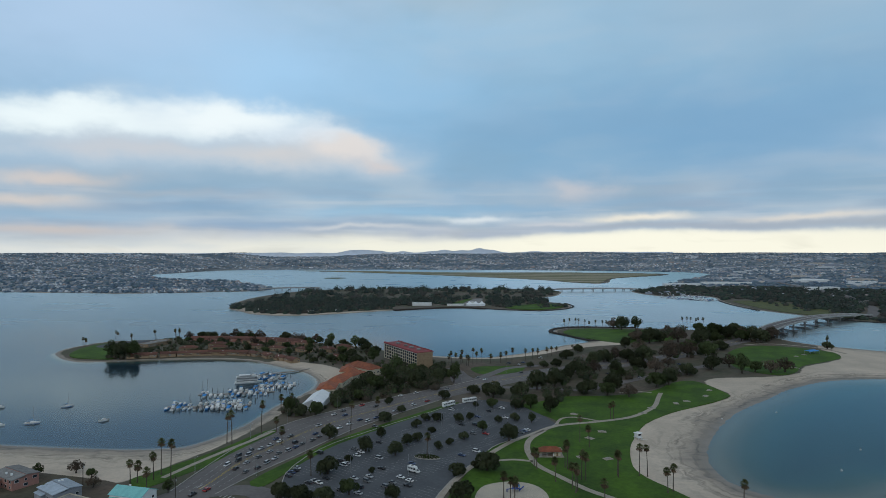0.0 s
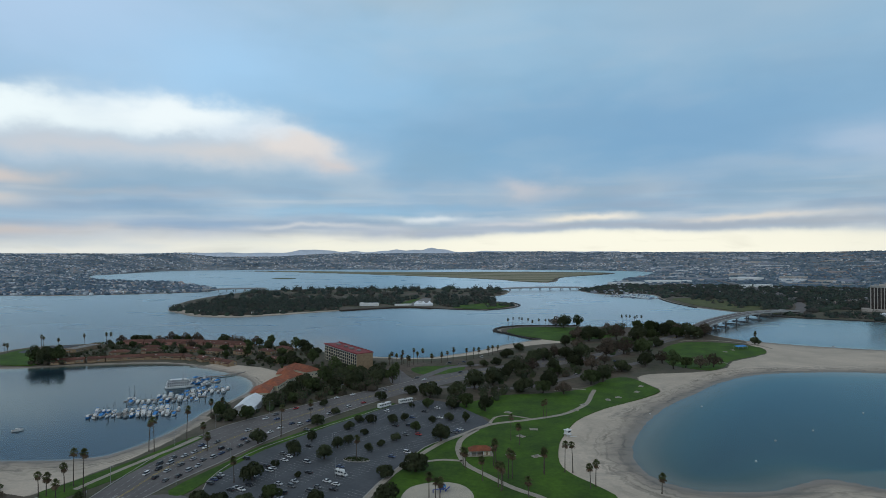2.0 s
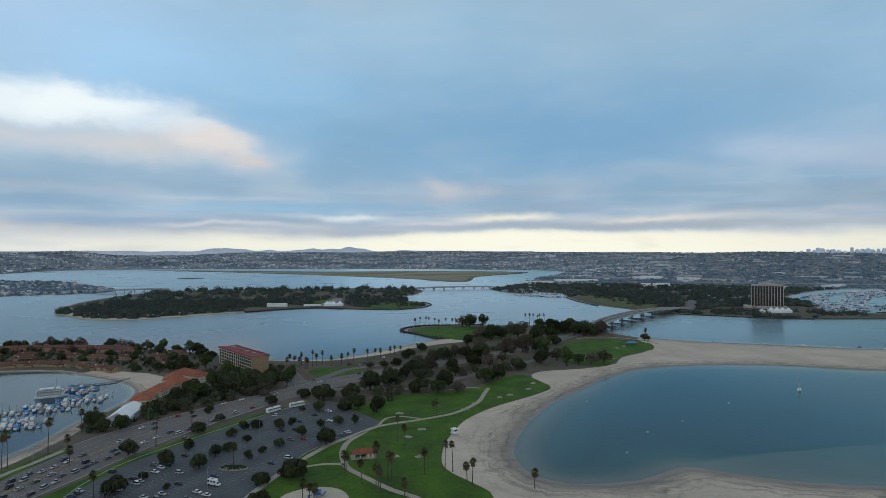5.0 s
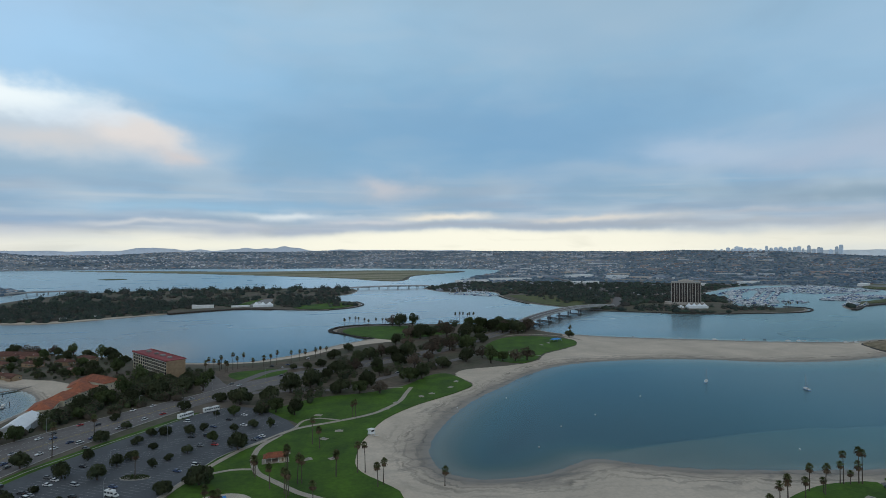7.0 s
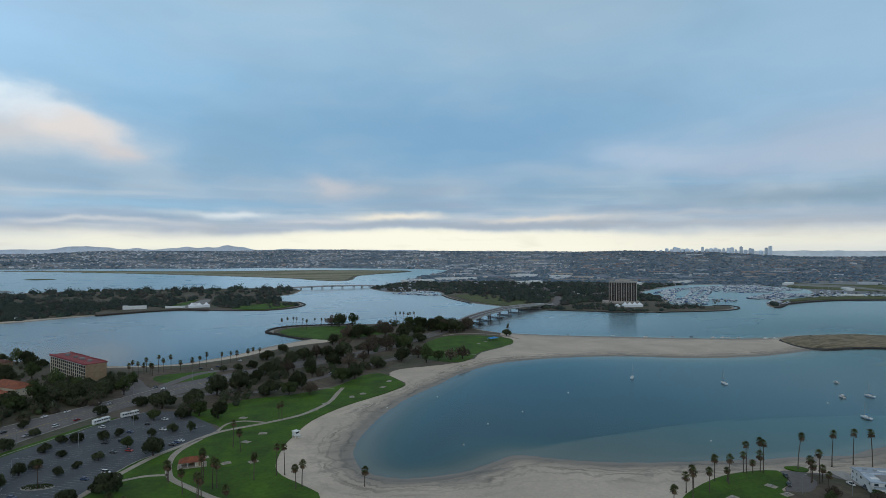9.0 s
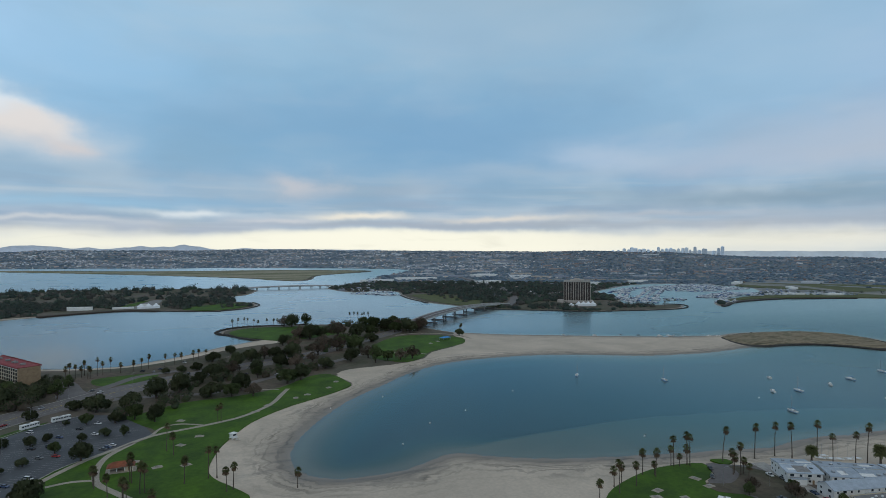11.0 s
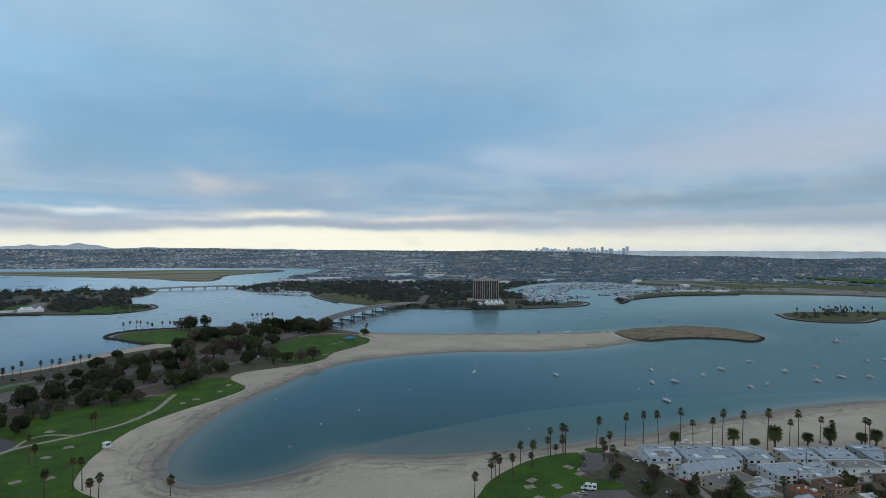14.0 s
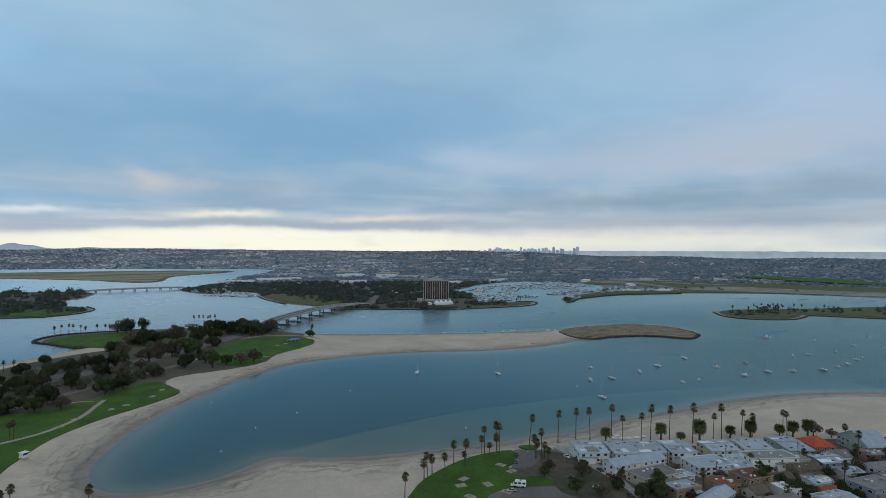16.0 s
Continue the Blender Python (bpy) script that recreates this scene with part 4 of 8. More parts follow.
slab("yard", [(346, 219), (345, 204), (336, 172), (322, 140), (300, 90), (420, 20), (560, 60), (540, 110), (500, 142), (440, 168), (400, 190), (372, 210)], 1.58, mat("pale_yard_paving", (0.165, 0.128, 0.105), (0.105, 0.088, 0.076), 0.1, 0.9, 0.1, 2.0, place="Position"), "grey paved ground between the beach houses", category="paving", n=2)
slab("yard", [(-330, 285), (-255, 290), (-205, 284), (-176, 276), (-150, 262), (-160, 200), (-330, 200)], 1.58, M["dirt"], "brown ground round the beachside houses", category="soil", n=2)
slab("car_park", [(-20, 590), (-10, 607), (30, 617), (60, 640), (92, 690), (112, 700), (100, 660), (70, 620), (35, 600)], 1.66, M["dirt"], "bare beach car park under palms", category="car park", n=2)
slab("car_park", [(-478, 712), (-480, 690), (-458, 680), (-430, 705), (-420, 740), (-455, 742)], 1.66, M["asphalt"], "small car park on the sandy point", category="car park", n=2)
ROAD_N = [(-168, 230), (-150, 270), (-147, 326), (-139, 364), (-129, 391), (-107, 421), (-73, 462), (-31, 505), (-7, 534), (40, 574), (110, 618), (175, 655), (240, 718), (300, 780), (352, 832)]
ROAD_S = [(-150, 205), (-127, 268), (-119, 294), (-107, 322), (-94, 356), (-80, 385), (-59, 420), (-29, 465), (-2, 492), (50, 545), (120, 590), (186, 632), (252, 700), (315, 764), (368, 816)]
slab("road", ROAD_N + ROAD_S[::-1], 1.61, M["road"], "four-lane asphalt road with a median", n=2, category="road")
slab("road", [(-29, 510), (-12, 525), (-18, 545), (-30, 580), (-42, 578), (-36, 545)], 1.625, M["road"], "side road by the hotel", n=2, category="road")
ribbon("road", [(10, 500), (48, 500), (80, 496), (120, 530), (180, 580), (230, 620)], 8, 1.63, M["road"], "narrow park road under trees", category="road")
ribbon("road", [(-12, 528), (5, 560), (20, 585), (50, 600)], 9, 1.63, M["road"], "side road to the beach car park", category="road")
ribbon("road", [(352, 222), (346, 195), (340, 172), (330, 150), (318, 120)], 8, 1.66, M["kerb"], "pale concrete street along the beach houses", category="road")
ribbon("road", [(-172, 225), (-150, 258), (-117, 274), (-95, 262), (-70, 238)], 12, 1.632, M["road"], "side road crossing to the car park", category="road")
for line, wd in (([(-25, 255), (-17, 290), (-4, 322), (13, 354), (27, 371), (45, 391), (70, 401), (95, 413), (110, 428), (122, 446), (131, 470), (138, 488)], 3.4),
                 ([(36, 380), (26, 362), (23, 345), (24, 330), (27, 317), (36, 303), (48, 286), (63, 270), (75, 240)], 3.4), ([(4, 322), (14, 325), (25, 323)], 2.4),
                 ([(45, 394), (50, 408), (60, 412), (74, 404)], 2.0), ([(131, 488), (120, 492), (105, 486)], 1.6), ([(-136, 367), (-141, 350), (-148, 332), (-156, 309), (-163, 286)], 3.0), ([(262, 625), (285, 615), (300, 600)], 2.0),
                 ([(310, 748), (340, 758), (368, 746), (388, 722), (394, 690)], 2.5)):
    ribbon("footpath", line, wd, 1.69, M["path"], "pale sandy concrete footpath", 0.4, category="path")
slab("playground", [(-5, 268), (-3, 284), (4, 291), (14, 293.5), (23, 290), (28, 281), (28, 270), (20, 256), (4, 256)], 1.70, M["playsand"], "round sand playground in the lawn", category="playground")
for line in (LOT[9:18], [(-98, 276), (-103, 296), (-100, 322), (-91, 346), (-78, 366), (-61, 391), (-41, 418), (-27, 438), (-6, 456)], ROAD_S[1:8], ROAD_N[1:9]):
    ribbon("kerb", line, 0.45, 1.80, M["kerb"], "pale concrete kerb", 0.4, 2, category="kerb")

# painted lines: lanes, crossings, parking bays
def stripes(name, quads_, z, material, label):
    bm = bmesh.new()
    for (x, y, dx, dy, l, wd) in quads_:
        a = Vector((dx, dy)).normalized()
        s = Vector((-a.y, a.x)) * wd / 2
        p, q = Vector((x, y)) - a * l / 2, Vector((x, y)) + a * l / 2
        bm.faces.new([bm.verts.new((v.x, v.y, z)) for v in (p - s, q - s, q + s, p + s)])
    return tagged(link(name, bm, material), label, "road marking", kind="structure")


rn, rs = rounded(ROAD_N, 10, False), rounded(ROAD_S, 10, False)
dashes, yellow = [], []
for i in range(0, len(rn) - 1):
    for f in (0.2, 0.36, 0.64, 0.8):
        a = Vector(rn[i]).lerp(Vector(rs[i]), f)
        b = Vector(rn[i + 1]).lerp(Vector(rs[i + 1]), f)
        d = b - a
        dashes.append((*(a.lerp(b, 0.3)), d.x, d.y, min(3.0, d.length * 0.6), 0.25))
    for f in (0.485, 0.515):
        a, b = Vector(rn[i]).lerp(Vector(rs[i]), f), Vector(rn[i + 1]).lerp(Vector(rs[i + 1]), f)
        yellow.append((*(a.lerp(b, 0.5)), (b - a).x, (b - a).y, (b - a).length, 0.2))
for k in range(12):
    dashes.append((-139 + 2.0 * k, 277 - 1.2 * k, 0.25, 1.0, 4.0, 0.7))
stripes("road_marking", dashes, 1.628, M["paint"], "worn white lane dashes and crossing bars")
stripes("road_marking", yellow, 1.629, M["yellow"], "double yellow centre line")
bays, u, v = [], Vector((0.526, 0.85)), Vector((0.85, -0.526))
lot_line = rounded(LOT, 2)
for row in range(-9, 12):
    for k in range(-60, 60):
        p = Vector((-40, 340)) + v * (row * 8.6) + u * (k * 2.75)
        if row % 2 and reach(np.array([p.x]), np.array([p.y]), lot_line)[0] > 4:
            bays.append((p.x, p.y, v.x, v.y, 9.6, 0.11))
for k in range(12):
    bays.append((262 + 2.7 * k, 172 + 1.35 * k, 0.45, -0.9, 5.2, 0.14))
stripes("bay_marking", bays, 1.652, M["paint"], "white parking bay lines")

# ---------------------------------------------------------------- far distance
rng = random.Random(11)


def ridge(name, az0, az1, dist, base, peaks, material, label):
    """A far range of hills: (azimuth, height, half width) peaks over an even base."""
    bm = bmesh.new()
    n = 140
    rows = []
    for k, (f, back) in enumerate(((0.0, -60), (1.0, 0), (0.0, 90))):
        row = []
        for i in range(n + 1):
            a = radians(az0 + (az1 - az0) * i / n)
            h = base + sum(p * math.exp(-((math.degrees(a) - c) / s) ** 2) for c, p, s in peaks)
            h += 5 * noise.noise((i * 0.23, k, dist)) + 2.2 * noise.noise((i * 0.9, k, 4.0))
            row.append(bm.verts.new((50 + (dist + back) * math.sin(a), (dist + back) * math.cos(a), max(h, base * 0.5) * f + 20 * (1 - f))))
        rows.append(row)
    for a, b in zip(rows, rows[1:]):
        for i in range(n):
            bm.faces.new((a[i], a[i + 1], b[i + 1], b[i]))
    bmesh.ops.recalc_face_normals(bm, faces=bm.faces)
    return tagged(link(name, bm, material, smooth=True), label, "hills", kind="structure")


ridge("backdrop_hills", -44, 16, 4840, 116, [(-14.0, 20, 0.9), (-12.6, 22, 0.9), (-11.2, 14, 0.9), (-9.0, 14, 0.7), (-6.4, 12, 0.8), (-5.0, 24, 0.7), (-3.4, 22, 0.8), (-1.7, 36, 0.75), (-0.4, 20, 0.7), (3.6, 9, 1.0), (6, 4, 1.5), (-22, 4, 5), (-35, 5, 4)], M["far_hill"], "far mountain range painted pale blue for haze")

# upright backdrop strip added in place of water too far off to model
ridge("backdrop_bay", 42.5, 77, 4900, 110, [(62, 2.0, 6), (52, 1.5, 1.2)], M["far_sea"], "far bay backdrop strip painted haze-pale under the horizon")


def on_land(x, y):
    h, d = height(np.array([x]), np.array([y]))
    return float(h[0]), float(d[0])


def stuff_mesh(name, verts, faces, material, label, category, smooth=False):
    me = bpy.data.meshes.new(name)
    me.from_pydata(verts, [], faces)
    me.materials.append(material)
    if smooth:
        me.polygons.foreach_set("use_smooth", [True] * len(me.polygons))
    rows = NRM.pop(id(verts), None)
    if rows:
        me.polygons.foreach_set("use_smooth", [True] * len(me.polygons))
        me.normals_split_custom_set_from_vertices([rows.get(i, (0.0, 0.0, 0.0)) for i in range(len(verts))])
    return tagged(new(name, me), label, category, kind="stuff")


def add_house(V, F, x, y, z, wd, dp, h, a, gable):
    c, s, o = math.cos(a), math.sin(a), len(V)
    P = [(-wd, -dp), (wd, -dp), (wd, dp), (-wd, dp)]
    for zz in (z - 3, z + h):
        V += [(x + c * p - s * q, y + s * p + c * q, zz) for p, q in P]
    F += [(o, o + 1, o + 5, o + 4), (o + 1, o + 2, o + 6, o + 5), (o + 2, o + 3, o + 7, o + 6), (o + 3, o, o + 4, o + 7)]
    if gable:
        V += [(x - c * wd, y - s * wd, z + h + dp * 0.5), (x + c * wd, y + s * wd, z + h + dp * 0.5)]
        F += [(o + 4, o + 5, o + 9, o + 8), (o + 6, o + 7, o + 8, o + 9), (o + 5, o + 6, o + 9), (o + 7, o + 4, o + 8)]
    else:
        F += [(o + 4, o + 5, o + 6, o + 7)]




NRM = {}


def soft(V, o, centre, flatten=1.0):
    """Rounded normals for the points from o on, as of a full crown round its centre."""
    rows = NRM.setdefault(id(V), {})
    for i in range(o, len(V)):
        q = Vector(V[i]) - Vector(centre)
        rows[i] = tuple(Vector((q.x, q.y, q.z * flatten + 0.1)).normalized())


def add_clump(V, F, x, y, z, r, h, rg):
    """A rough, uneven clump of foliage, 16 to 20 faces."""
    o, n = len(V), 6
    V.append((x, y, z + h * rg.uniform(0.9, 1.05)))
    for zz, rr in ((0.72, 0.72), (0.38, 1.0), (0.08, 0.75)):
        for i in range(n):
            a = 6.283 * (i + rg.random() * 0.6) / n
            q = r * rr * rg.uniform(0.7, 1.2)
            V.append((x + q * math.cos(a), y + q * math.sin(a), z + h * (zz + rg.uniform(-0.1, 0.1))))
    for i in range(n):
        j = (i + 1) % n
        F.append((o, o + 1 + i, o + 1 + j))
        for k in range(2):
            p = o + 1 + k * n
            F.append((p + i, p + n + i, p + n + j, p + j))
    soft(V, o, (x, y, z + h * 0.3))


def add_cards(V, F, x, y, z, r, h, count, size, rg):
    """Loose leaf clumps over a lumpy crown, each a small bent pair of triangles."""
    lobes = [(rg.uniform(-0.45, 0.45) * r, rg.uniform(-0.45, 0.45) * r, h * rg.uniform(0.45, 0.75), rg.uniform(0.45, 0.7)) for _ in range(5)]
    for _ in range(count):
        lx, ly, lz, lr = rg.choice(lobes)
        a, b = rg.uniform(0, 6.283), math.asin(rg.uniform(-0.5, 1))
        nx_, ny_, nz_ = math.cos(a) * math.cos(b), math.sin(a) * math.cos(b), math.sin(b)
        k = rg.uniform(0.75, 1.05)
        px, py, pz = x + lx + nx_ * r * lr * k, y + ly + ny_ * r * lr * k, z + lz + nz_ * h * lr * 0.55 * k
        t = Vector((rg.uniform(-1, 1), rg.uniform(-1, 1), rg.uniform(-0.6, 0.6))).normalized() * size * rg.uniform(0.6, 1.3)
        q = Vector((nx_, ny_, nz_)).cross(t).normalized() * size * rg.uniform(0.5, 1.0)
        o = len(V)
        if q.cross(t).dot((nx_, ny_, nz_)) < 0:
            q = -q
        V += [(px - t.x, py - t.y, pz - t.z), (px + q.x, py + q.y, pz + q.z), (px + t.x, py + t.y, pz + t.z), (px - q.x, py - q.y, pz - q.z)]
        F += [(o, o + 1, o + 2), (o, o + 2, o + 3)]
        soft(V, o, (x + lx, y + ly, z + lz - h * 0.12))


ROAD_IN = [(640, 1060), (700, 1150), (760, 1250), (830, 1400), (900, 1600), (1010, 2100), (1150, 2700)]


# houses and trees of the far districts, thinning with distance
r_ = np.random.RandomState(7)
n = 42000
inv = r_.uniform(1 / 4900.0, 1 / 1050.0, n)
rr, aa = 1 / inv, np.radians(r_.uniform(-44, 74, n))
fx, fy = 50 + rr * np.sin(aa), rr * np.cos(aa)
fh, fd = height(fx, fy)
onf = np.max([inside(fx, fy, LANDS[4]), inside(fx, fy, LANDS[5]), inside(fx, fy, LANDS[1]), inside(fx, fy, LANDS[0])], axis=0)
keep = (fd > 10) & ~onf
clear_zone = inside(fx, fy, rounded([(540, 1080), (530, 1440), (660, 1420), (670, 1080)], 2)) | inside(fx, fy, rounded([(1900, 1420), (2030, 1000), (2150, 560), (2330, 560), (2230, 950), (2020, 1520)], 2)) | inside(fx, fy, rounded([(640, 1000), (940, 905), (1010, 980), (935, 1030), (930, 1120), (760, 1140)], 2))
clear_zone |= inside(fx, fy, rounded([(2440, 1420), (2480, 1290), (2380, 1080), (2340, 810), (2440, 800), (2600, 1000), (2640, 1200), (2560, 1420)], 2)) & (np.sin(fx * 0.07) + np.sin(fy * 0.05) < 1.1)
clear_zone |= inside(fx, fy, rounded([(1100, 940), (1230, 1065), (1369, 1105), (1600, 1300), (1660, 1440), (1760, 1520), (1940, 1500), (1960, 1180), (2110, 880), (2200, 560), (1900, 400), (1700, 800), (1356, 990), (1200, 980)], 2))
for (ax_, ay_), (bx_, by_) in zip(ROAD_IN, ROAD_IN[1:]):
    tt = np.clip(((fx - ax_) * (bx_ - ax_) + (fy - ay_) * (by_ - ay_)) / ((bx_ - ax_) ** 2 + (by_ - ay_) ** 2), 0, 1)
    clear_zone |= np.hypot(fx - ax_ - tt * (bx_ - ax_), fy - ay_ - tt * (by_ - ay_)) < 20
keep &= ~clear_zone
fx, fy, fh, fd = fx[keep], fy[keep], fh[keep], fd[keep]
wood = waves(fx * 1.4, fy * 5.0, 21) + waves(fx * 3, fy * 9, 22) * 0.8
VH, FH, VT, FT, VN, FN, VE, FE = [], [], [], [], [], [], [], []
for x, y, h, d, wv in zip(fx.tolist(), fy.tolist(), fh.tolist(), fd.tolist(), wood.tolist()):
    dist = math.hypot(x, y)
    park = (math.degrees(math.atan2(x - 50, y)) > 16 and dist < 2500)
    if rng.random() < (0.93 if park else 0.68 if x < y * 0.6 else 0.92) + 0.45 * wv:
        near = dist < 2150 and x > 350
        add_clump(VN if near else VT, FN if near else FT, x, y, h - 0.5, rng.uniform(4, 7.5) * (1 + dist / 5000), rng.uniform(4, 8), rng)
    elif rng.random() < (0.35 if park else 1.0):
        k = rng.uniform(0.35, 0.7) * (2.2 if rng.random() < 0.06 else 1)
        add_house(*((VE, FE) if x > y * 0.6 else (VH, FH)), x, y, h, 7 * k, 5 * k, rng.uniform(3.0, 5.5), rng.uniform(-0.5, 0.5) + (1.57 if rng.random() < 0.5 else 0), rng.random() < 0.6)
# the slopes on the horizon, closely built
n = 42000
rr, aa = np.sqrt(r_.uniform(3150.0 ** 2, 4930.0 ** 2, n)), np.radians(r_.uniform(-43, 74, n))
rr[:9000], aa[:9000] = r_.uniform(3950, 4930, 9000), np.radians(r_.uniform(-43, 14, 9000))
fx, fy = 50 + rr * np.sin(aa), rr * np.cos(aa)
fh, fd = height(fx, fy)
ok = (fd > 8) & ~inside(fx, fy, LANDS[4])
wood = waves(fx * 1.2, fy * 5.0, 31) + 0.8 * waves(fx * 3, fy * 9, 32)
for x, y, h, wv in zip(fx[ok].tolist(), fy[ok].tolist(), fh[ok].tolist(), wood[ok].tolist()):
    if rng.random() < (0.58 if x < y * 0.6 else 0.88) + 0.6 * wv:
        o, r0, zt = len(VT), rng.uniform(6, 15), rng.uniform(2.0, 5.0)
        VT += [(x - r0, y - 2, h - 1), (x + r0, y - 2, h - 1), (x + r0 * 0.5, y + 3, h + zt * 0.8), (x - r0 * 0.6, y + 3, h + zt), (x, y + r0, h - 1)]
        FT += [(o, o + 1, o + 2, o + 3), (o + 1, o + 4, o + 2), (o + 4, o, o + 3), (o + 3, o + 2, o + 4)]
    else:
        k = rng.uniform(0.34, 0.7) * (2.4 if rng.random() < 0.06 else 1)
        add_house(*((VE, FE) if x > y * 0.6 else (VH, FH)), x, y, h, 8 * k, 5 * k, rng.uniform(2.0, 4.2), rng.uniform(-0.4, 0.4), rng.random() < 0.5)
# long pale sheds and yards on the flat behind the marina
for _ in range(170):
    a, dist = radians(rng.uniform(17, 62)), rng.uniform(2350, 4500)
    x, y = 50 + dist * math.sin(a), dist * math.cos(a)
    h, d = on_land(x, y)
    if d > 60 and rng.random() < 1.1 - math.degrees(a) / 62:
        add_house(VH, FH, x, y, h, rng.uniform(14, 55), rng.uniform(7, 14), rng.uniform(5, 9), -a + rng.uniform(-0.2, 0.2), False)
stuff_mesh("far_houses", VH, FH, M["far_roofs"], "scattered houses of the far districts in haze-paled colours", "houses")
stuff_mesh("far_houses", VE, FE, M["east_roofs"], "brown and grey houses among trees on the far slope", "houses")
stuff_mesh("far_trees", VT, FT, M["far_leaves"], "trees among the far houses, tinted with blue haze", "trees")

# woods on the islands and round the tower
VT, FT = VN, FN


def wooded(poly, count, rmin, rmax, edge, cards=46, keepout=()):
    xs, ys = [p[0] for p in poly], [p[1] for p in poly]
    done = 0
    while done < count:
        x, y = rng.uniform(min(xs), max(xs)), rng.uniform(min(ys), max(ys))
        d = reach(np.array([x]), np.array([y]), poly)[0]
        if d < edge or any(math.hypot(x - a - (b - a) * k / 4, y - c - (e - c) * k / 4) < 17 for (a, c), (b, e) in zip(ROAD_IN[:4], ROAD_IN[1:5]) for k in range(5)) or any(inside(np.array([x]), np.array([y]), k)[0] for k in keepout):
            continue
        r = rng.uniform(rmin, rmax)
        z = 1.2
        add_clump(VT, FT, x, y, z - 1, r * 0.85, r * 1.0, rng)
        add_cards(VT, FT, x, y, z - 0.5, r, r * rng.uniform(1.25, 1.75), cards, r * (0.125 if cards > 50 else 0.15), rng)
        done += 1


TENT_GROUND = rounded([(755, 965), (825, 950), (838, 1020), (770, 1040)], 2)
ISLE_GREEN = rounded([(40, 1190), (110, 1180), (175, 1235), (200, 1300), (140, 1330), (70, 1290)], 2)
ISLE_BUILT = rounded([(-172, 1215), (-110, 1235), (-20, 1222), (8, 1240), (2, 1286), (-90, 1286), (-168, 1280)], 2)
ISLE_YARD = rounded([(-62, 1284), (-84, 1330), (-66, 1400), (-50, 1460), (-22, 1480), (-8, 1430), (-14, 1340), (-8, 1280)], 2)
wooded(rounded([(-548, 1235), (-508, 1168), (-430, 1096), (-352, 1078), (-280, 1128), (-200, 1190), (-80, 1265), (20, 1235), (90, 1245), (120, 1300), (130, 1420), (0, 1460), (-250, 1420), (-480, 1400)]), 760, 4.5, 9.0, 2, 60, (ISLE_GREEN, ISLE_BUILT, ISLE_YARD))
wooded(rounded([(-560, 1440), (-480, 1400), (-250, 1420), (0, 1460), (130, 1440), (150, 1520), (170, 1640), (180, 1780), (60, 1850), (-320, 1870), (-480, 1820), (-560, 1680)]), 300, 6.0, 12, 2, 24, (ISLE_YARD,))
wooded(rounded([(90, 1215), (130, 1215), (165, 1260), (150, 1300), (100, 1270)]), 14, 4, 7, 2, 75)
wooded(rounded([(660, 1010), (760, 965), (880, 945), (930, 950), (930, 1000), (900, 1010), (720, 1060)]), 95, 3.0, 6.5, 2, 60, (TENT_GROUND,))
wooded(rounded([(640, 1080), (760, 1130), (930, 1150), (1040, 1400), (980, 1700), (700, 1750), (620, 1500)]), 330, 6.5, 12.5, 2, 44)
wooded(rounded([(590, 1110), (640, 1090), (660, 1200), (650, 1390), (590, 1400), (580, 1250)]), 26, 3.5, 7, 2, 60)
wooded(rounded([(430, 1650), (470, 1590), (530, 1640), (620, 1800), (620, 2000), (500, 1900)]), 40, 6, 11, 2, 26)
wooded(rounded([(1120, 590), (1130, 540), (1160, 520), (1250, 520), (1330, 460), (1420, 330), (1560, 360), (1500, 470), (1330, 560), (1220, 605)]), 40, 4, 7, 3, 40)
for x, y in ((1174, 547), (1182, 552), (1173, 520), (1265, 530), (1275, 520), (1337, 500), (1345, 490), (1215, 560), (1240, 575), (1255, 560), (1300, 470), (1390, 400), (1410, 370)):
    r = rng.uniform(7, 11)
    add_cards(VT, FT, x, y, 1.2, r, r * 1.0, 70, r * 0.14, rng)
for x, y in ((1479, 1100), (1487, 1073), (1520, 1062), (1553, 1049), (1580, 1035), (1634, 1009), (1678, 987), (1668, 922), (1440, 1090), (1400, 1075), (1700, 950), (1790, 780), (1600, 1020), (1330, 1060), (1350, 1062), (1372, 1070), (1560, 1070), (1930, 1330), (1985, 1300), (2010, 1270), (2060, 1210), (2085, 1130), (2100, 1040), (2120, 980), (2140, 860), (2150, 790)):
    r = rng.uniform(5, 8)
    add_cards(VT, FT, x, y, 2.0, r, r * 1.6, 46, r * 0.16, rng)
stuff_mesh("island_woods", VT, FT, M["isle_leaves"], "dense dark trees on the wooded island and far shore", "trees")

# the white and grey low buildings and the boats that fill the far basin
VB, FB = [], []


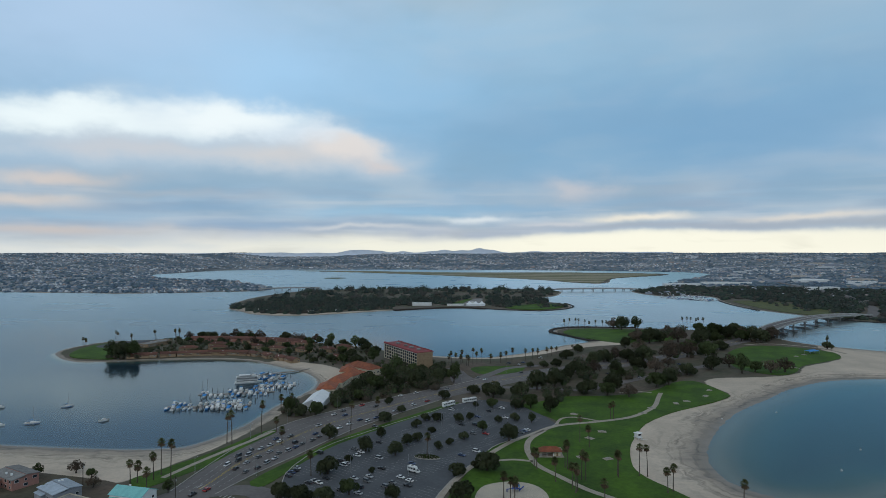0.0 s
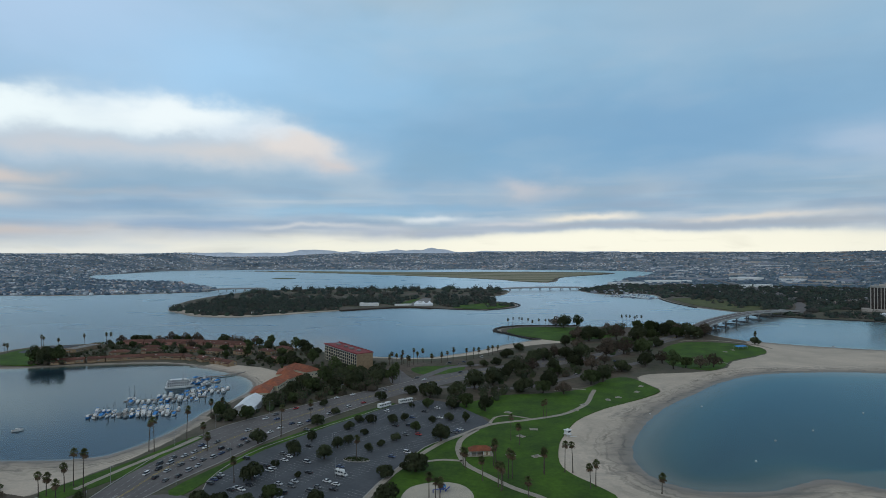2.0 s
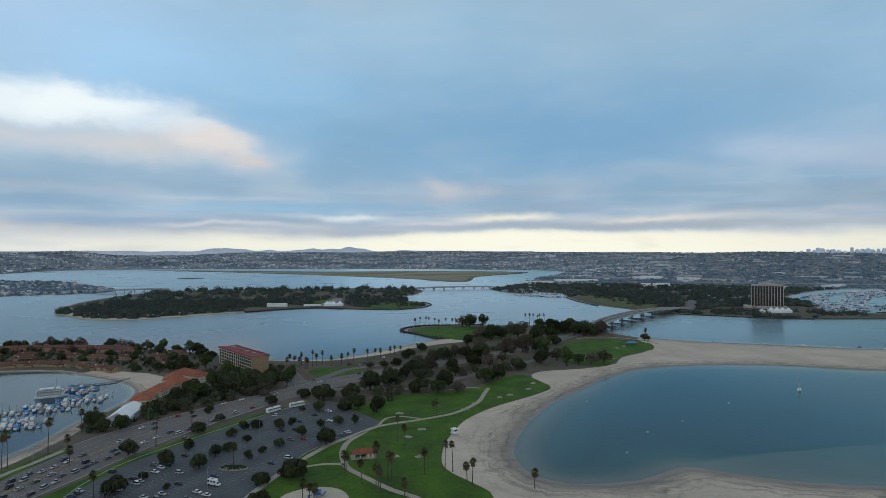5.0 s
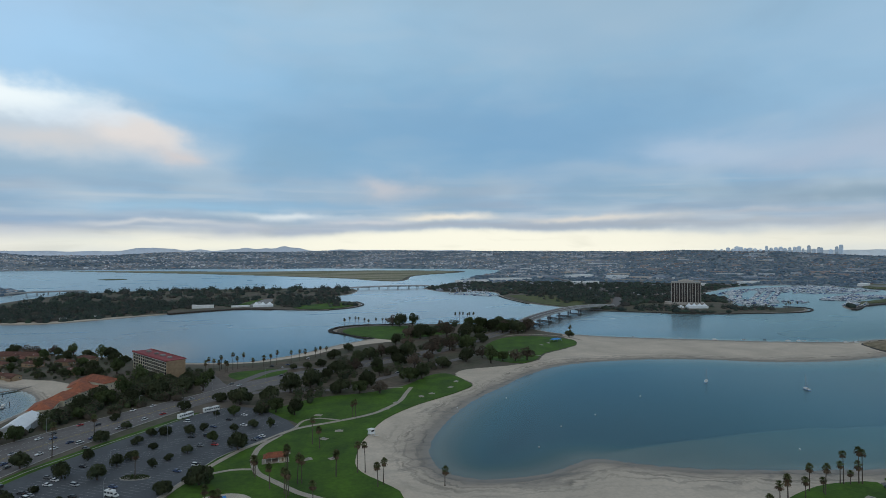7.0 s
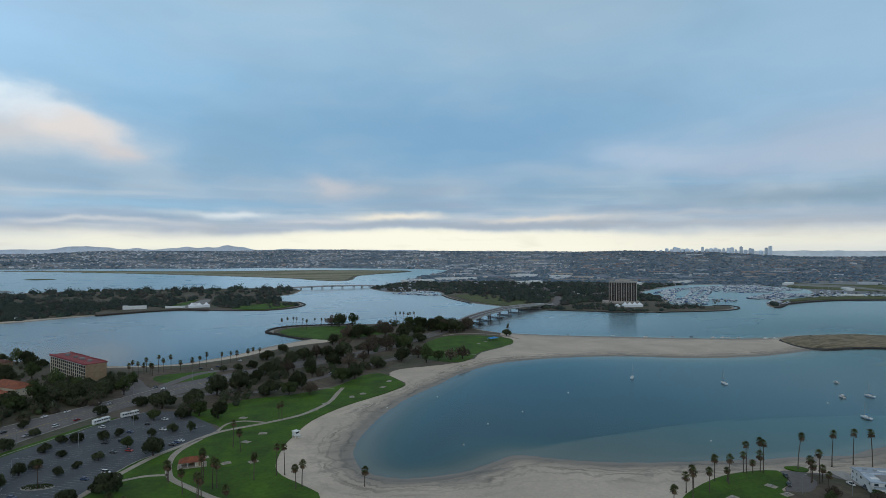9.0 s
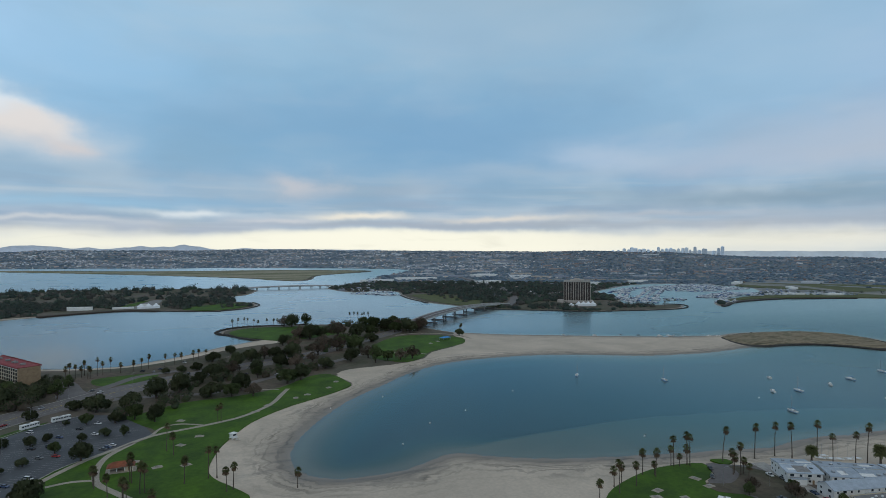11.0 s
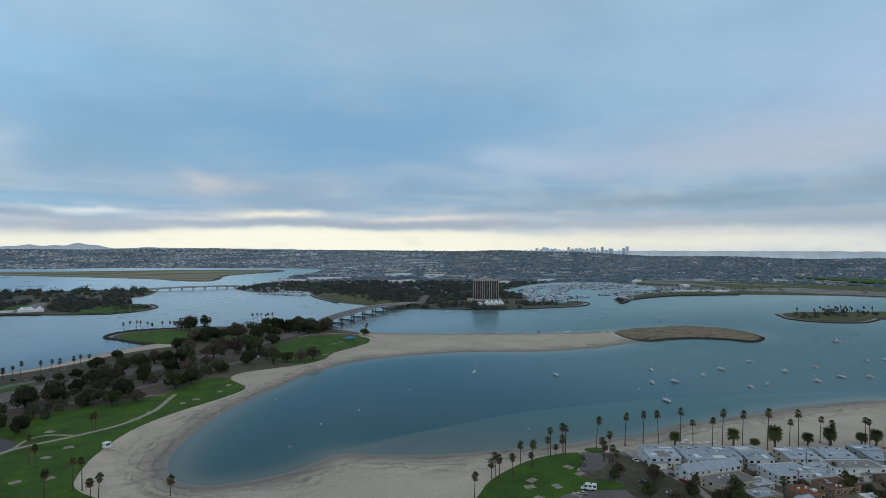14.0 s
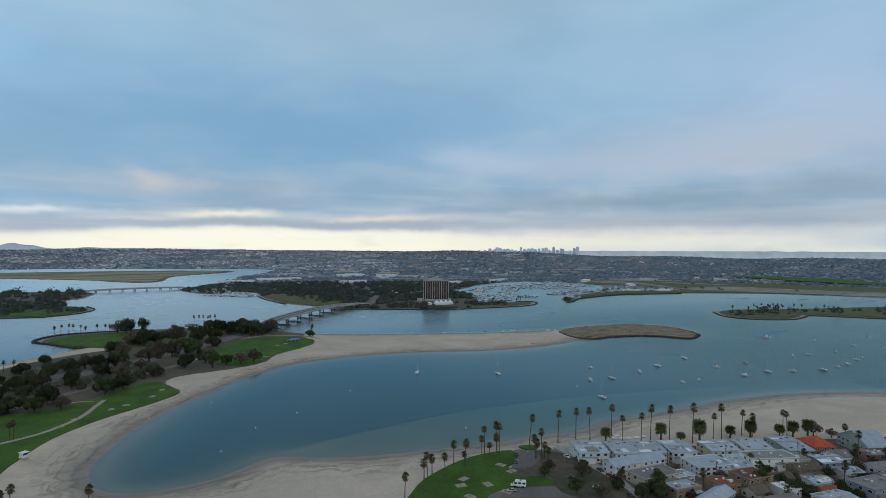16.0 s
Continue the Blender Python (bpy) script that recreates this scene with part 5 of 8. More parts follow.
def add_boat(V, F, x, y, a, l, mast):
    c, s, o = math.cos(a), math.sin(a), len(V)
    wd, h = l * 0.16, l * 0.12
    for px, py, pz in ((-l / 2, -wd, 0), (l * 0.15, -wd, 0), (l / 2, 0, 0), (l * 0.15, wd, 0), (-l / 2, wd, 0)):
        V.append((x + c * px * 0.92 - s * py * 0.8, y + s * px * 0.92 + c * py * 0.8, -0.1))
    for px, py in ((-l / 2, -wd), (l * 0.15, -wd), (l / 2, 0), (l * 0.15, wd), (-l / 2, wd)):
        V.append((x + c * px - s * py, y + s * px + c * py, h))
    for i in range(5):
        F.append((o + i, o + (i + 1) % 5, o + 5 + (i + 1) % 5, o + 5 + i))
    F.append(tuple(o + 5 + i for i in range(5)))
    o = len(V)
    for zz, q in ((h, 1.0), (h + l * 0.12, 0.8)):
        V += [(x + c * px * q - s * py * q, y + s * px * q + c * py * q, zz) for px, py in ((-l * 0.25, -wd * 0.6), (l * 0.15, -wd * 0.6), (l * 0.15, wd * 0.6), (-l * 0.25, wd * 0.6))]
    F += [(o, o + 1, o + 5, o + 4), (o + 1, o + 2, o + 6, o + 5), (o + 2, o + 3, o + 7, o + 6), (o + 3, o, o + 4, o + 7), (o + 4, o + 5, o + 6, o + 7)]
    if mast:
        o, t = len(V), 0.16
        V += [(x - t, y, h), (x + t, y, h), (x, y + t, h), (x, y, l * 1.25)]
        F += [(o, o + 1, o + 3), (o + 1, o + 2, o + 3), (o + 2, o, o + 3)]


def fleet(p0, p1, rows, gap, count, mast):
    a, b = Vector(p0), Vector(p1)
    d = (b - a).normalized()
    s = Vector((-d.y, d.x))
    for r in range(rows):
        for k in range(count):
            p = a.lerp(b, (k + rng.uniform(0.2, 0.8)) / count) + s * (r * gap + rng.uniform(-2, 2))
            if rng.random() < 0.85:
                add_boat(VB, FB, p.x, p.y, math.atan2(s.y, s.x) + (0 if rng.random() < 0.5 else math.pi), rng.uniform(8, 15), rng.random() < mast)


fleet((1010, 1180), (1230, 1440), 2, -16, 34, 0.7)
fleet((965, 1090), (1120, 1060), 4, 16, 15, 0.7)
fleet((1260, 1455), (1580, 1540), 5, -20, 34, 0.7)
fleet((1600, 1480), (1560, 1290), 5, -18, 20, 0.7)
fleet((1440, 1185), (1230, 1075), 4, -18, 24, 0.7)
fleet((1000, 1185), (940, 1040), 4, 17, 18, 0.6)
fleet((1290, 1420), (1590, 1430), 6, -24, 30, 0.6)
fleet((1210, 1060), (1420, 1160), 4, 17, 22, 0.6)
fleet((1120, 985), (1205, 1050), 3, -15, 9, 0.5)
fleet((1090, 1320), (1230, 1440), 3, -18, 16, 0.7)
fleet((1480, 1090), (1660, 1240), 4, 17, 18, 0.5)
fleet((1040, 1150), (1290, 1400), 3, -20, 30, 0.6)
fleet((1330, 1250), (1560, 1300), 3, 20, 20, 0.6)
fleet((560, 1545), (500, 1590), 3, 14, 8, 0.6)
fleet((445, 1545), (535, 1440), 3, -16, 16, 0.6)
afloat = len(VB)
fleet((1330, 1075), (1500, 1075), 6, 15, 22, 0.6)
fleet((1500, 1060), (1620, 1010), 5, 15, 14, 0.5)
VB[afloat:] = [(x, y, z + 2.6) for x, y, z in VB[afloat:]]          # boats laid up ashore
stuff_mesh("marina_boats", VB, FB, M["boat_mix"], "crowd of white boats berthed in the far marina", "boats")
VH, FH = [], []
for x, y, wd, dp, h, a in ((-142, 1272, 17, 6, 6, 0.05), (-162, 1270, 4, 5, 7, 0.1), (-74, 1276, 18, 5, 3.2, 0.08), (-40, 1300, 5, 5, 6, 0.2), (-455, 1150, 5, 3, 4, 0.7), (-428, 1128, 6, 3, 4, 0.5), (-392, 1112, 5, 3, 3.6, 0.2), (-340, 1108, 6, 3, 4, -0.4), (-300, 1132, 5, 3, 4, -0.6), (-240, 1200, 5, 4, 3.0, 0.6),
                           (640, 2050, 60, 14, 8, 0.1), (820, 2150, 80, 16, 8, -0.1), (980, 1850, 50, 14, 8, 0.2), (1180, 2300, 60, 20, 10, 0.2), (1250, 1640, 40, 12, 8, 0.3),
                           (1500, 1700, 40, 12, 7, 0.2), (1750, 1500, 40, 12, 7, 0.6), (1690, 1250, 30, 10, 6, 0.9), (1480, 1080, 25, 8, 5, -0.5), (1560, 1030, 20, 8, 5, -0.4)):
    add_house(VH, FH, x, y, 1.5, wd, dp, h, a, False)
stuff_mesh("shore_buildings", VH, FH, M["white"], "low white roofs along the far shores", "buildings")
ribbon("wharf", [(-190, 1170), (-130, 1210), (-62, 1234), (-10, 1208)], 9, 2.4, M["pole_wood"], "dark timber wharf along the island shore", 3.0, category="wharf")
ribbon("causeway", [(640, 1060), (760, 1250), (900, 1600), (1010, 2100), (1150, 2700)], 18, 2.6, M["road"], "pale road running inland from the bridge", 1.5, category="road")
ribbon("causeway", [(1120, 2000), (1500, 1830), (1850, 1650), (2200, 1350), (2600, 900)], 16, 6.5, M["kerb"], "long pale road embankment behind the marina", 4.0, category="road")
ribbon("jetty", [(1062, 912), (1098, 932), (1140, 962), (1225, 990), (1356, 1000), (1522, 948)], 9, 2.4, M["rock"], "dark rock edge of the far jetty", 2.6, category="jetty")
for line in ([(560, 1055), (600, 1022), (660, 982), (741, 931), (846, 909), (938, 905), (994, 938), (1010, 978), (985, 1000)], [(1150, 622), (1097, 567), (1100, 513), (1150, 480), (1213, 487), (1245, 488), (1300, 395), (1400, 260)],
             [(140, 776), (128, 786), (104, 835), (88, 862), (95, 893), (112, 912), (140, 921), (218, 919)], [(100, 1179), (132, 1196), (158, 1226), (177, 1280), (168, 1348)], [(522, 1200), (519, 1320), (532, 1435)], [(-50, 1240), (-20, 1220), (40, 1191), (100, 1172)]):
    ribbon("rock_edge", line, 3.4, 1.35, M["rock"], "dark rock edging along the water", 2.2, category="rocks")

VR, FR = [], []
for line in (rounded([(722, 586), (762, 594), (810, 592), (852, 580), (876, 553), (881, 520), (868, 485), (850, 460), (828, 446), (803, 444), (794, 470), (770, 494), (734, 506), (700, 508)], 14, False), rounded([(140, 776), (128, 786), (104, 835), (88, 862), (95, 893), (112, 912), (140, 921), (218, 919)], 14, False)):
    for x, y in line:
        for k in range(3):
            add_clump(VR, FR, x + rng.uniform(-2.5, 2.5), y + rng.uniform(-2.5, 2.5), rng.uniform(-0.3, 1.0), rng.uniform(0.7, 1.7), rng.uniform(0.8, 1.8), rng)
stuff_mesh("riprap_boulders", VR, FR, M["rock"], "dark tumbled boulders along the water's edge", "rocks")

# downtown towers on the horizon
towers = [(37.7, 16), (38.2, 19), (38.7, 28), (39.1, 20), (39.4, 34), (39.7, 30), (40.05, 24), (40.4, 26), (40.8, 22), (41.2, 17), (41.65, 36), (42.0, 24), (42.35, 28), (42.7, 29), (43.0, 23), (43.35, 27), (43.7, 30), (44.0, 33), (44.3, 22), (44.7, 36), (45.05, 20), (45.4, 28), (45.6, 26), (46.2, 17), (46.6, 30), (46.9, 40)]
for a0, h in towers:
    a = radians(a0)
    wd = rng.uniform(6, 15)
    x, y = 60 + 4780 * math.sin(a), -10 + 4780 * math.cos(a)
    h *= 1.35
    t = thing("office_tower", pose(x, y, 88, 0, 0, -a0 + rng.uniform(-20, 20)), "hazy blue-grey downtown tower on the horizon", "tower", "downtown skyline")
    part("shaft", box(boxed(-wd, -wd * 0.7, -20, wd, wd * 0.7, h, bevel=0.8), -wd * 0.6, -wd * 0.4, h, wd * 0.5, wd * 0.4, h + rng.uniform(2, 6)), M["skyline"], t)
    for k in range(4):
        z0 = h * (0.25 + 0.17 * k)
        # bands take the haze-pale hill colour to soften their contrast
        part("window_band", boxed(-wd - 0.15, -wd * 0.7 - 0.15, z0, wd + 0.15, wd * 0.7 + 0.15, z0 + h * 0.05), M["far_hill"], t)

# ---------------------------------------------------------------- bridges
def bridge(name, line, width, z_ends, z_mid, pier_step, label, first=0.12, last=0.95, caps=True, base=-3.0):
    root = thing(name, pose(0, 0, 0), label, "bridge")
    c = [Vector(p) for p in rounded(line, 8, False)]
    n = len(c) - 1
    zed = lambda i: z_ends + (z_mid - z_ends) * math.sin(math.pi * i / n) ** 0.55
    run = [0.0]
    for a, b in zip(c, c[1:]):
        run.append(run[-1] + (b - a).length)
    side = []
    for i, p in enumerate(c):
        d = (c[min(i + 1, n)] - c[max(i - 1, 0)]).normalized()
        side.append(Vector((-d.y, d.x)))
    def strip(o0, o1, zlo, zhi):
        bm, rows = bmesh.new(), []
        for i, p in enumerate(c):
            z = zed(i)
            rows.append([bm.verts.new((*(p + side[i] * o), z + q)) for o, q in ((o0, zlo), (o0, zhi), (o1, zhi), (o1, zlo))])
        for a, b in zip(rows, rows[1:]):
            for k in range(4):
                bm.faces.new((a[k], a[(k + 1) % 4], b[(k + 1) % 4], b[k]))
        bm.faces.new(rows[0])
        bm.faces.new(rows[-1][::-1])
        bmesh.ops.recalc_face_normals(bm, faces=bm.faces)
        return bm
    part("deck", strip(-width / 2, width / 2, -1.3, 0), M["concrete"], root)
    part("roadway", strip(-width / 2 + 1.2, width / 2 - 1.2, 0.0, 0.05), M["road"], root, "grey asphalt roadway")
    for s in (-1, 1):
        part("parapet", strip(s * (width / 2 - 0.35), s * width / 2, 0.0, 1.0), M["concrete"], root)
        part("girder", strip(s * width * 0.3, s * width * 0.38, -2.4, -1.3), M["concrete"], root)
    part("median", strip(-0.3, 0.3, 0.05, 0.8), M["concrete"], root)
    k = first * run[-1]
    while k < last * run[-1]:
        i = min(range(n + 1), key=lambda q: abs(run[q] - k))
        a = math.degrees(math.atan2(side[i].y, side[i].x))
        z = zed(i) - 2.4
        m = pose(c[i].x, c[i].y, 0, 0, 0, a)
        bm = boxed(-width * 0.5, -1.0, z - 1.3, width * 0.5, 1.0, z, bevel=0.2)
        cap = part("pier_cap", bm, M["concrete"], root)
        cap.matrix_basis = m
        if caps:
            foot = part("fender", boxed(-width * 0.62, -2.0, 0.4, width * 0.62, 2.0, 1.9, bevel=0.3), M["dark_concrete"], root, "dark pile cap just over the water")
            foot.matrix_basis = m
        for o in (-0.36, 0.36) if caps else (-0.3, 0.3):
            col = part("column", tube(bmesh.new(), [(o * width, 0, base, 1.1), (o * width, 0, z - 1.2, 1.0)], 8), M["dark_concrete"] if caps else M["concrete"], root)
            col.matrix_basis = m
        k += pier_step
    return root


bridge("road_bridge", [(340, 788), (356, 808), (373, 832), (407, 874), (439, 907), (472, 940), (507, 973), (541, 1001), (575, 1028), (612, 1055), (650, 1085)], 22, 4.0, 12.6, 44, "grey concrete road bridge on dark piers", 0.128, 0.92)
bridge("road_bridge", [(185, 1750), (260, 1762), (340, 1773), (430, 1786)], 20, 7.0, 10.0, 30, "long low concrete bridge to the island", 0.10, 0.98, False)
bridge("road_bridge", [(-700, 1752), (-650, 1772), (-590, 1800), (-530, 1826)], 18, 7.0, 9.5, 26, "low concrete bridge beyond the island", 0.1, 0.98, False)


# ---------------------------------------------------------------- trees and palms
def copies(template, rows, poses):
    """Copies of a template at the poses, then the template itself is taken away."""
    for m in poses:
        copy_thing(template, m)
    for o in list(template.children_recursive) + [template]:
        bpy.data.objects.remove(o)


def scaled_pose(x, y, z, a, s, sz=None, lean=0.0):
    return pose(x, y, z, lean, 0, a) @ Matrix.Diagonal((s, s, sz or s, 1))


def make_tree(seed, leaf, label, spread=1.0, tall=1.0, count=640, size=0.13, gaps=0.0):
    """A tree of crown radius 1: a forked, tapered trunk and a lumpy crown of loose leaf clumps."""
    rg = random.Random(seed)
    t = thing("tree", pose(0, 0, 0), label, "tree", "park trees")
    bm = bmesh.new()
    fork = 0.26 * tall
    tube(bm, [(0, 0, -0.06, 0.14), (0, 0, 0.05, 0.10), (0.02, 0.01, fork * 0.6, 0.075), (0.04, 0.0, fork, 0.07)], 7)
    lobes = []
    for i in range(7):
        a = 6.283 * (i + rg.uniform(-0.3, 0.3)) / 7
        q = rg.uniform(0.42, 0.66) * spread if i < 6 else 0.1
        c = Vector((q * math.cos(a), q * math.sin(a), fork + rg.uniform(0.16, 0.55) * tall + (0.30 * tall if i == 6 else 0)))
        lobes.append((c, rg.uniform(0.38, 0.56)))
        limb(bm, (0.03, 0, fork * 0.9), c * 0.6 + Vector((0, 0, fork * 0.35)), 0.05, 0.03)
        limb(bm, c * 0.6 + Vector((0, 0, fork * 0.35)), c, 0.03, 0.012)
    part("trunk", bm, M["bark"], t)
    V, F, N = [], [], []
    for k in range(count):
        c, r = lobes[k % len(lobes)]
        if rg.random() < gaps:
            continue
        n_ = Vector((rg.gauss(0, 1), rg.gauss(0, 1), rg.gauss(0.25, 0.9))).normalized()
        p = c + Vector((n_.x * r, n_.y * r, n_.z * r * 0.62 * tall)) * rg.uniform(0.72, 1.08)
        a = Vector((rg.uniform(-1, 1), rg.uniform(-1, 1), rg.uniform(-0.5, 0.5))).normalized() * size * rg.uniform(0.6, 1.3)
        b = (n_ + Vector((rg.uniform(-0.6, 0.6), rg.uniform(-0.6, 0.6), rg.uniform(-0.6, 0.6)))).cross(a).normalized() * size * rg.uniform(0.45, 0.9)
        if b.cross(a).dot(n_) < 0:
            b = -b
        o = len(V)
        V += [p - a, p + b + n_ * size * 0.25, p + a, p - b]
        F += [(o, o + 1, o + 2), (o, o + 2, o + 3)]
        N += [tuple((n_ + 0.25 * (q - p) / size).normalized()) for q in V[-4:]]
    me = bpy.data.meshes.new("crown")
    me.from_pydata([tuple(v) for v in V], [], F)
    me.materials.append(M[leaf])
    me.polygons.foreach_set("use_smooth", [True] * len(me.polygons))
    me.normals_split_custom_set_from_vertices(N)
    crown = new("crown", me)
    crown.parent = t
    return t


LOT_TREES = [(-96, 354, 5.2), (-69, 333, 5.0), (-51, 327, 4.9), (-42, 353, 3.4), (-47, 345, 3.7), (-65, 359, 3.5), (-75, 316, 2.5), (-81, 297, 6.1), (-59, 301, 2.0), (-43, 268, 3.9), (-64, 272, 4.8), (-94, 264, 5.2), (-84, 262, 5.5), (-74, 264, 5.0), (-46, 382, 3.7), (-42, 397, 3.4), (-34, 397, 3.8), (-35, 371, 3.0),
             (-28, 339, 2.6), (-69, 393, 4.6), (-61, 417, 3.4), (-19, 395, 3.8), (-12, 401, 3.3), (-14, 358, 3.4), (-22, 349, 2.8), (-3, 376, 3.6), (13, 357, 6.4), (7, 395, 2.8), (18, 401, 3.8), (0, 308, 6.8), (-15, 300, 4.6), (-6, 311, 2.9), (-11, 270, 5.9)]
ROAD_TREES = [(3, 433, 4.5), (4, 464, 9.0), (-12, 476, 6.0), (25, 469, 7.5), (20, 430, 4.5), (-9, 436, 2.5), (40, 492, 9.5), (56, 505, 9.5), (-34, 458, 5.0), (31, 435, 6.4), (44, 424, 6.5), (29, 397, 3.0), (-43, 512, 7.0), (-30, 516, 7.0), (-60, 497, 8), (-76, 485, 8.5), (-93, 484, 8.5), (-74, 440, 3.6), (-103, 464, 8.0), (-119, 483, 8.2),
              (-110, 533, 8.5), (-96, 544, 7.5), (-75, 525, 8), (-112, 432, 6.5), (-120, 405, 6.0), (-130, 404, 5.1), (-140, 408, 5.1), (-131, 428, 6.2), (-146, 427, 4.6)]
PARK_TREES = [(82, 637, 7.8), (100, 677, 6.3), (41, 590, 4.2), (54, 591, 5.0), (67, 598, 5.6), (118, 622, 9.0), (132, 634, 8.6), (86, 550, 8.4), (98, 562, 8.0), (80, 565, 8.0), (79, 482, 8.4), (102, 495, 7.9), (110, 474, 7.0), (94, 477, 7.5), (140, 508, 8.6), (153, 518, 8.0), (188, 636, 11.0), (213, 658, 11.2), (233, 653, 11.6), (182, 561, 8.3),
              (143, 583, 8.8), (143, 627, 9.5), (160, 628, 9.5), (156, 570, 7.9), (103, 594, 8.5), (119, 568, 7.0), (213, 587, 8.7), (235, 602, 8.3), (70, 535, 6.5), (118, 540, 5.5), (176, 600, 6.5)]
EAST_TREES = [(235, 572, 8.0), (250, 580, 7.5), (263, 577, 8.6), (277, 580, 8.0), (198, 754, 13.0), (187, 766, 11.5), (215, 770, 10.0), (192, 883, 11.5), (182, 892, 9.7), (212, 885, 10.3), (294, 808, 12.6), (310, 799, 11.2), (297, 870, 9.1), (318, 778, 9.7), (391, 722, 7.2), (236, 765, 11.0), (265, 706, 10.0), (340, 860, 10.0), (333, 838, 9.5),
              (353, 782, 10), (363, 797, 9.5), (371, 812, 8), (337, 768, 11), (322, 806, 7), (336, 822, 7), (346, 842, 6.5), (352, 786, 7), (330, 790, 7), (358, 806, 5), (318, 828, 7), (258, 748, 11.4), (228, 700, 9.5), (205, 690, 8.5), (170, 690, 9.0), (280, 760, 9.0), (245, 840, 8.5), (160, 715, 7.0), (345, 810, 9)]
HOTEL_TREES = [(-367, 752, 9.0), (-345, 752, 8), (-324, 754, 7.5), (-310, 755, 6.7), (-295, 754, 7.5), (-247, 740, 8.7), (-228, 735, 6.5), (-212, 731, 7.2), (-197, 731, 7.2), (-178, 714, 8.4), (-160, 702, 9), (-148, 690, 9), (-398, 616, 13.0), (-386, 618, 12.0), (-410, 617, 11.5), (-393, 624, 11.0), (-141, 680, 9.0), (-128, 665, 8.5), (-150, 640, 8), (-165, 660, 8), (-190, 690, 8), (-215, 700, 7.5),
               (-240, 690, 7), (-265, 705, 7), (-290, 715, 7), (-310, 690, 6.5), (-335, 720, 7), (-360, 715, 6.5), (-255, 660, 5.5), (-280, 670, 6), (-300, 660, 5), (-200, 650, 6.5), (-180, 630, 6), (-220, 640, 5.5), (-385, 735, 6)]
BAY_TREES = [(-396, 757, 7), (-378, 757, 8.5), (-362, 758, 7), (-333, 759, 8.5), (-315, 758, 7.5), (-300, 757, 8), (-262, 748, 9.5), (-238, 742, 7), (-218, 737, 7.5), (-200, 732, 6)]
HOTEL_GROVE = [(-135, 600, 7), (-120, 610, 7), (-150, 600, 6), (-165, 610, 6), (-180, 600, 5), (-100, 566, 7), (-88, 560, 7), (-122, 556, 7), (-136, 575, 6), (-62, 540, 7), (-52, 530, 6.5), (-40, 540, 6), (-88, 508, 8), (-104, 508, 8), (-100, 450, 6), (-112, 446, 6.5), (-126, 455, 6),
               (-138, 470, 5), (-140, 445, 5), (-50, 560, 6), (-30, 556, 5), (-146, 470, 4), (-70, 552, 6)]
DARK_TREES = [(331, 147, 4.4), (341, 145, 4.6), (336, 140, 4.0), (396, 111, 5.0), (398, 105, 4.6), (409, 96, 4.2), (436, 97, 4.5), (486, 103, 4.6), (500, 99, 5.0), (452, 115, 3.6)]
HOUSE_TREES = [(328, 181, 4.6), (309, 167, 4.2), (321, 198, 3.4), (312, 192, 3.0), (318, 160, 4.0), (334, 165, 3.6), (342, 150, 4.2), (349, 152, 4.0), (388, 122, 4.5), (400, 119, 4), (412, 120, 3.6), (420, 130, 3.0), (452, 107, 4), (470, 106, 3.6), (500, 150, 5.0), (505, 142, 3.5), (376, 112, 3), (330, 160, 3), (-150, 268, 3.0), (-190, 272, 3.5), (-200, 285, 3), (-228, 284, 3.2), (-212, 290, 4.4), (338, 190, 3.0), (346, 172, 2.6), (372, 158, 3.0), (383, 140, 3.4), (396, 134, 2.8), (410, 132, 3.2), (418, 100, 4.2), (432, 112, 3.2), (444, 96, 4.0), (452, 128, 2.8), (466, 92, 3.8), (474, 118, 3.0), (492, 108, 3.4), (508, 128, 3.2), (516, 116, 3.0), (362, 118, 3.4), (384, 100, 3.6), (350, 134, 2.8), (428, 140, 2.6), (400, 108, 3.2), (410, 90, 3.4), (505, 92, 3.8)]


def scatter(poly, count, rmin, rmax, clear):
    """Trees at random inside a plan outline, kept off the cleared rounds (x, y, radius) and off each other."""
    line, out, tries = rounded(poly, 2), [], 0
    xs, ys = [p[0] for p in line], [p[1] for p in line]
    while len(out) < count and tries < 4000:
        tries += 1
        x, y, r = rng.uniform(min(xs), max(xs)), rng.uniform(min(ys), max(ys)), rng.uniform(rmin, rmax)
        if not inside(np.array([x]), np.array([y]), line)[0] or any((x - a) ** 2 + (y - b) ** 2 < (c + r * 0.6) ** 2 for a, b, c in clear) or any((x - a) ** 2 + (y - b) ** 2 < (0.55 * (c + r)) ** 2 for a, b, c in out):
            continue
        out.append((x, y, r))
    return out


lane = [(x, y, 13) for x, y in ((-7, 520), (15, 535), (40, 552), (75, 577), (110, 600), (145, 620), (180, 645), (210, 675), (245, 708), (275, 742), (305, 772), (335, 802), (355, 822))]
huts = [(-384, 618, 9), (-362, 626, 9), (-340, 634, 9), (-320, 640, 9), (-300, 644, 9), (-278, 642, 9), (-255, 638, 9), (-230, 624, 9), (-205, 606, 9), (-350, 668, 9), (-318, 676, 9), (-280, 688, 9), (-246, 674, 9), (-212, 668, 9), (-330, 700, 9), (-300, 730, 9), (-258, 722, 9), (-225, 715, 9), (-418, 690, 22)]
lobby = [(-134, 480, 12), (-134, 500, 12), (-134, 520, 12), (-118, 556, 16), (-127, 425, 12), (-127, 440, 12), (-84, 609, 14), (-100, 632, 12), (-66, 585, 13), (-30, 545, 9), (-36, 570, 9)]
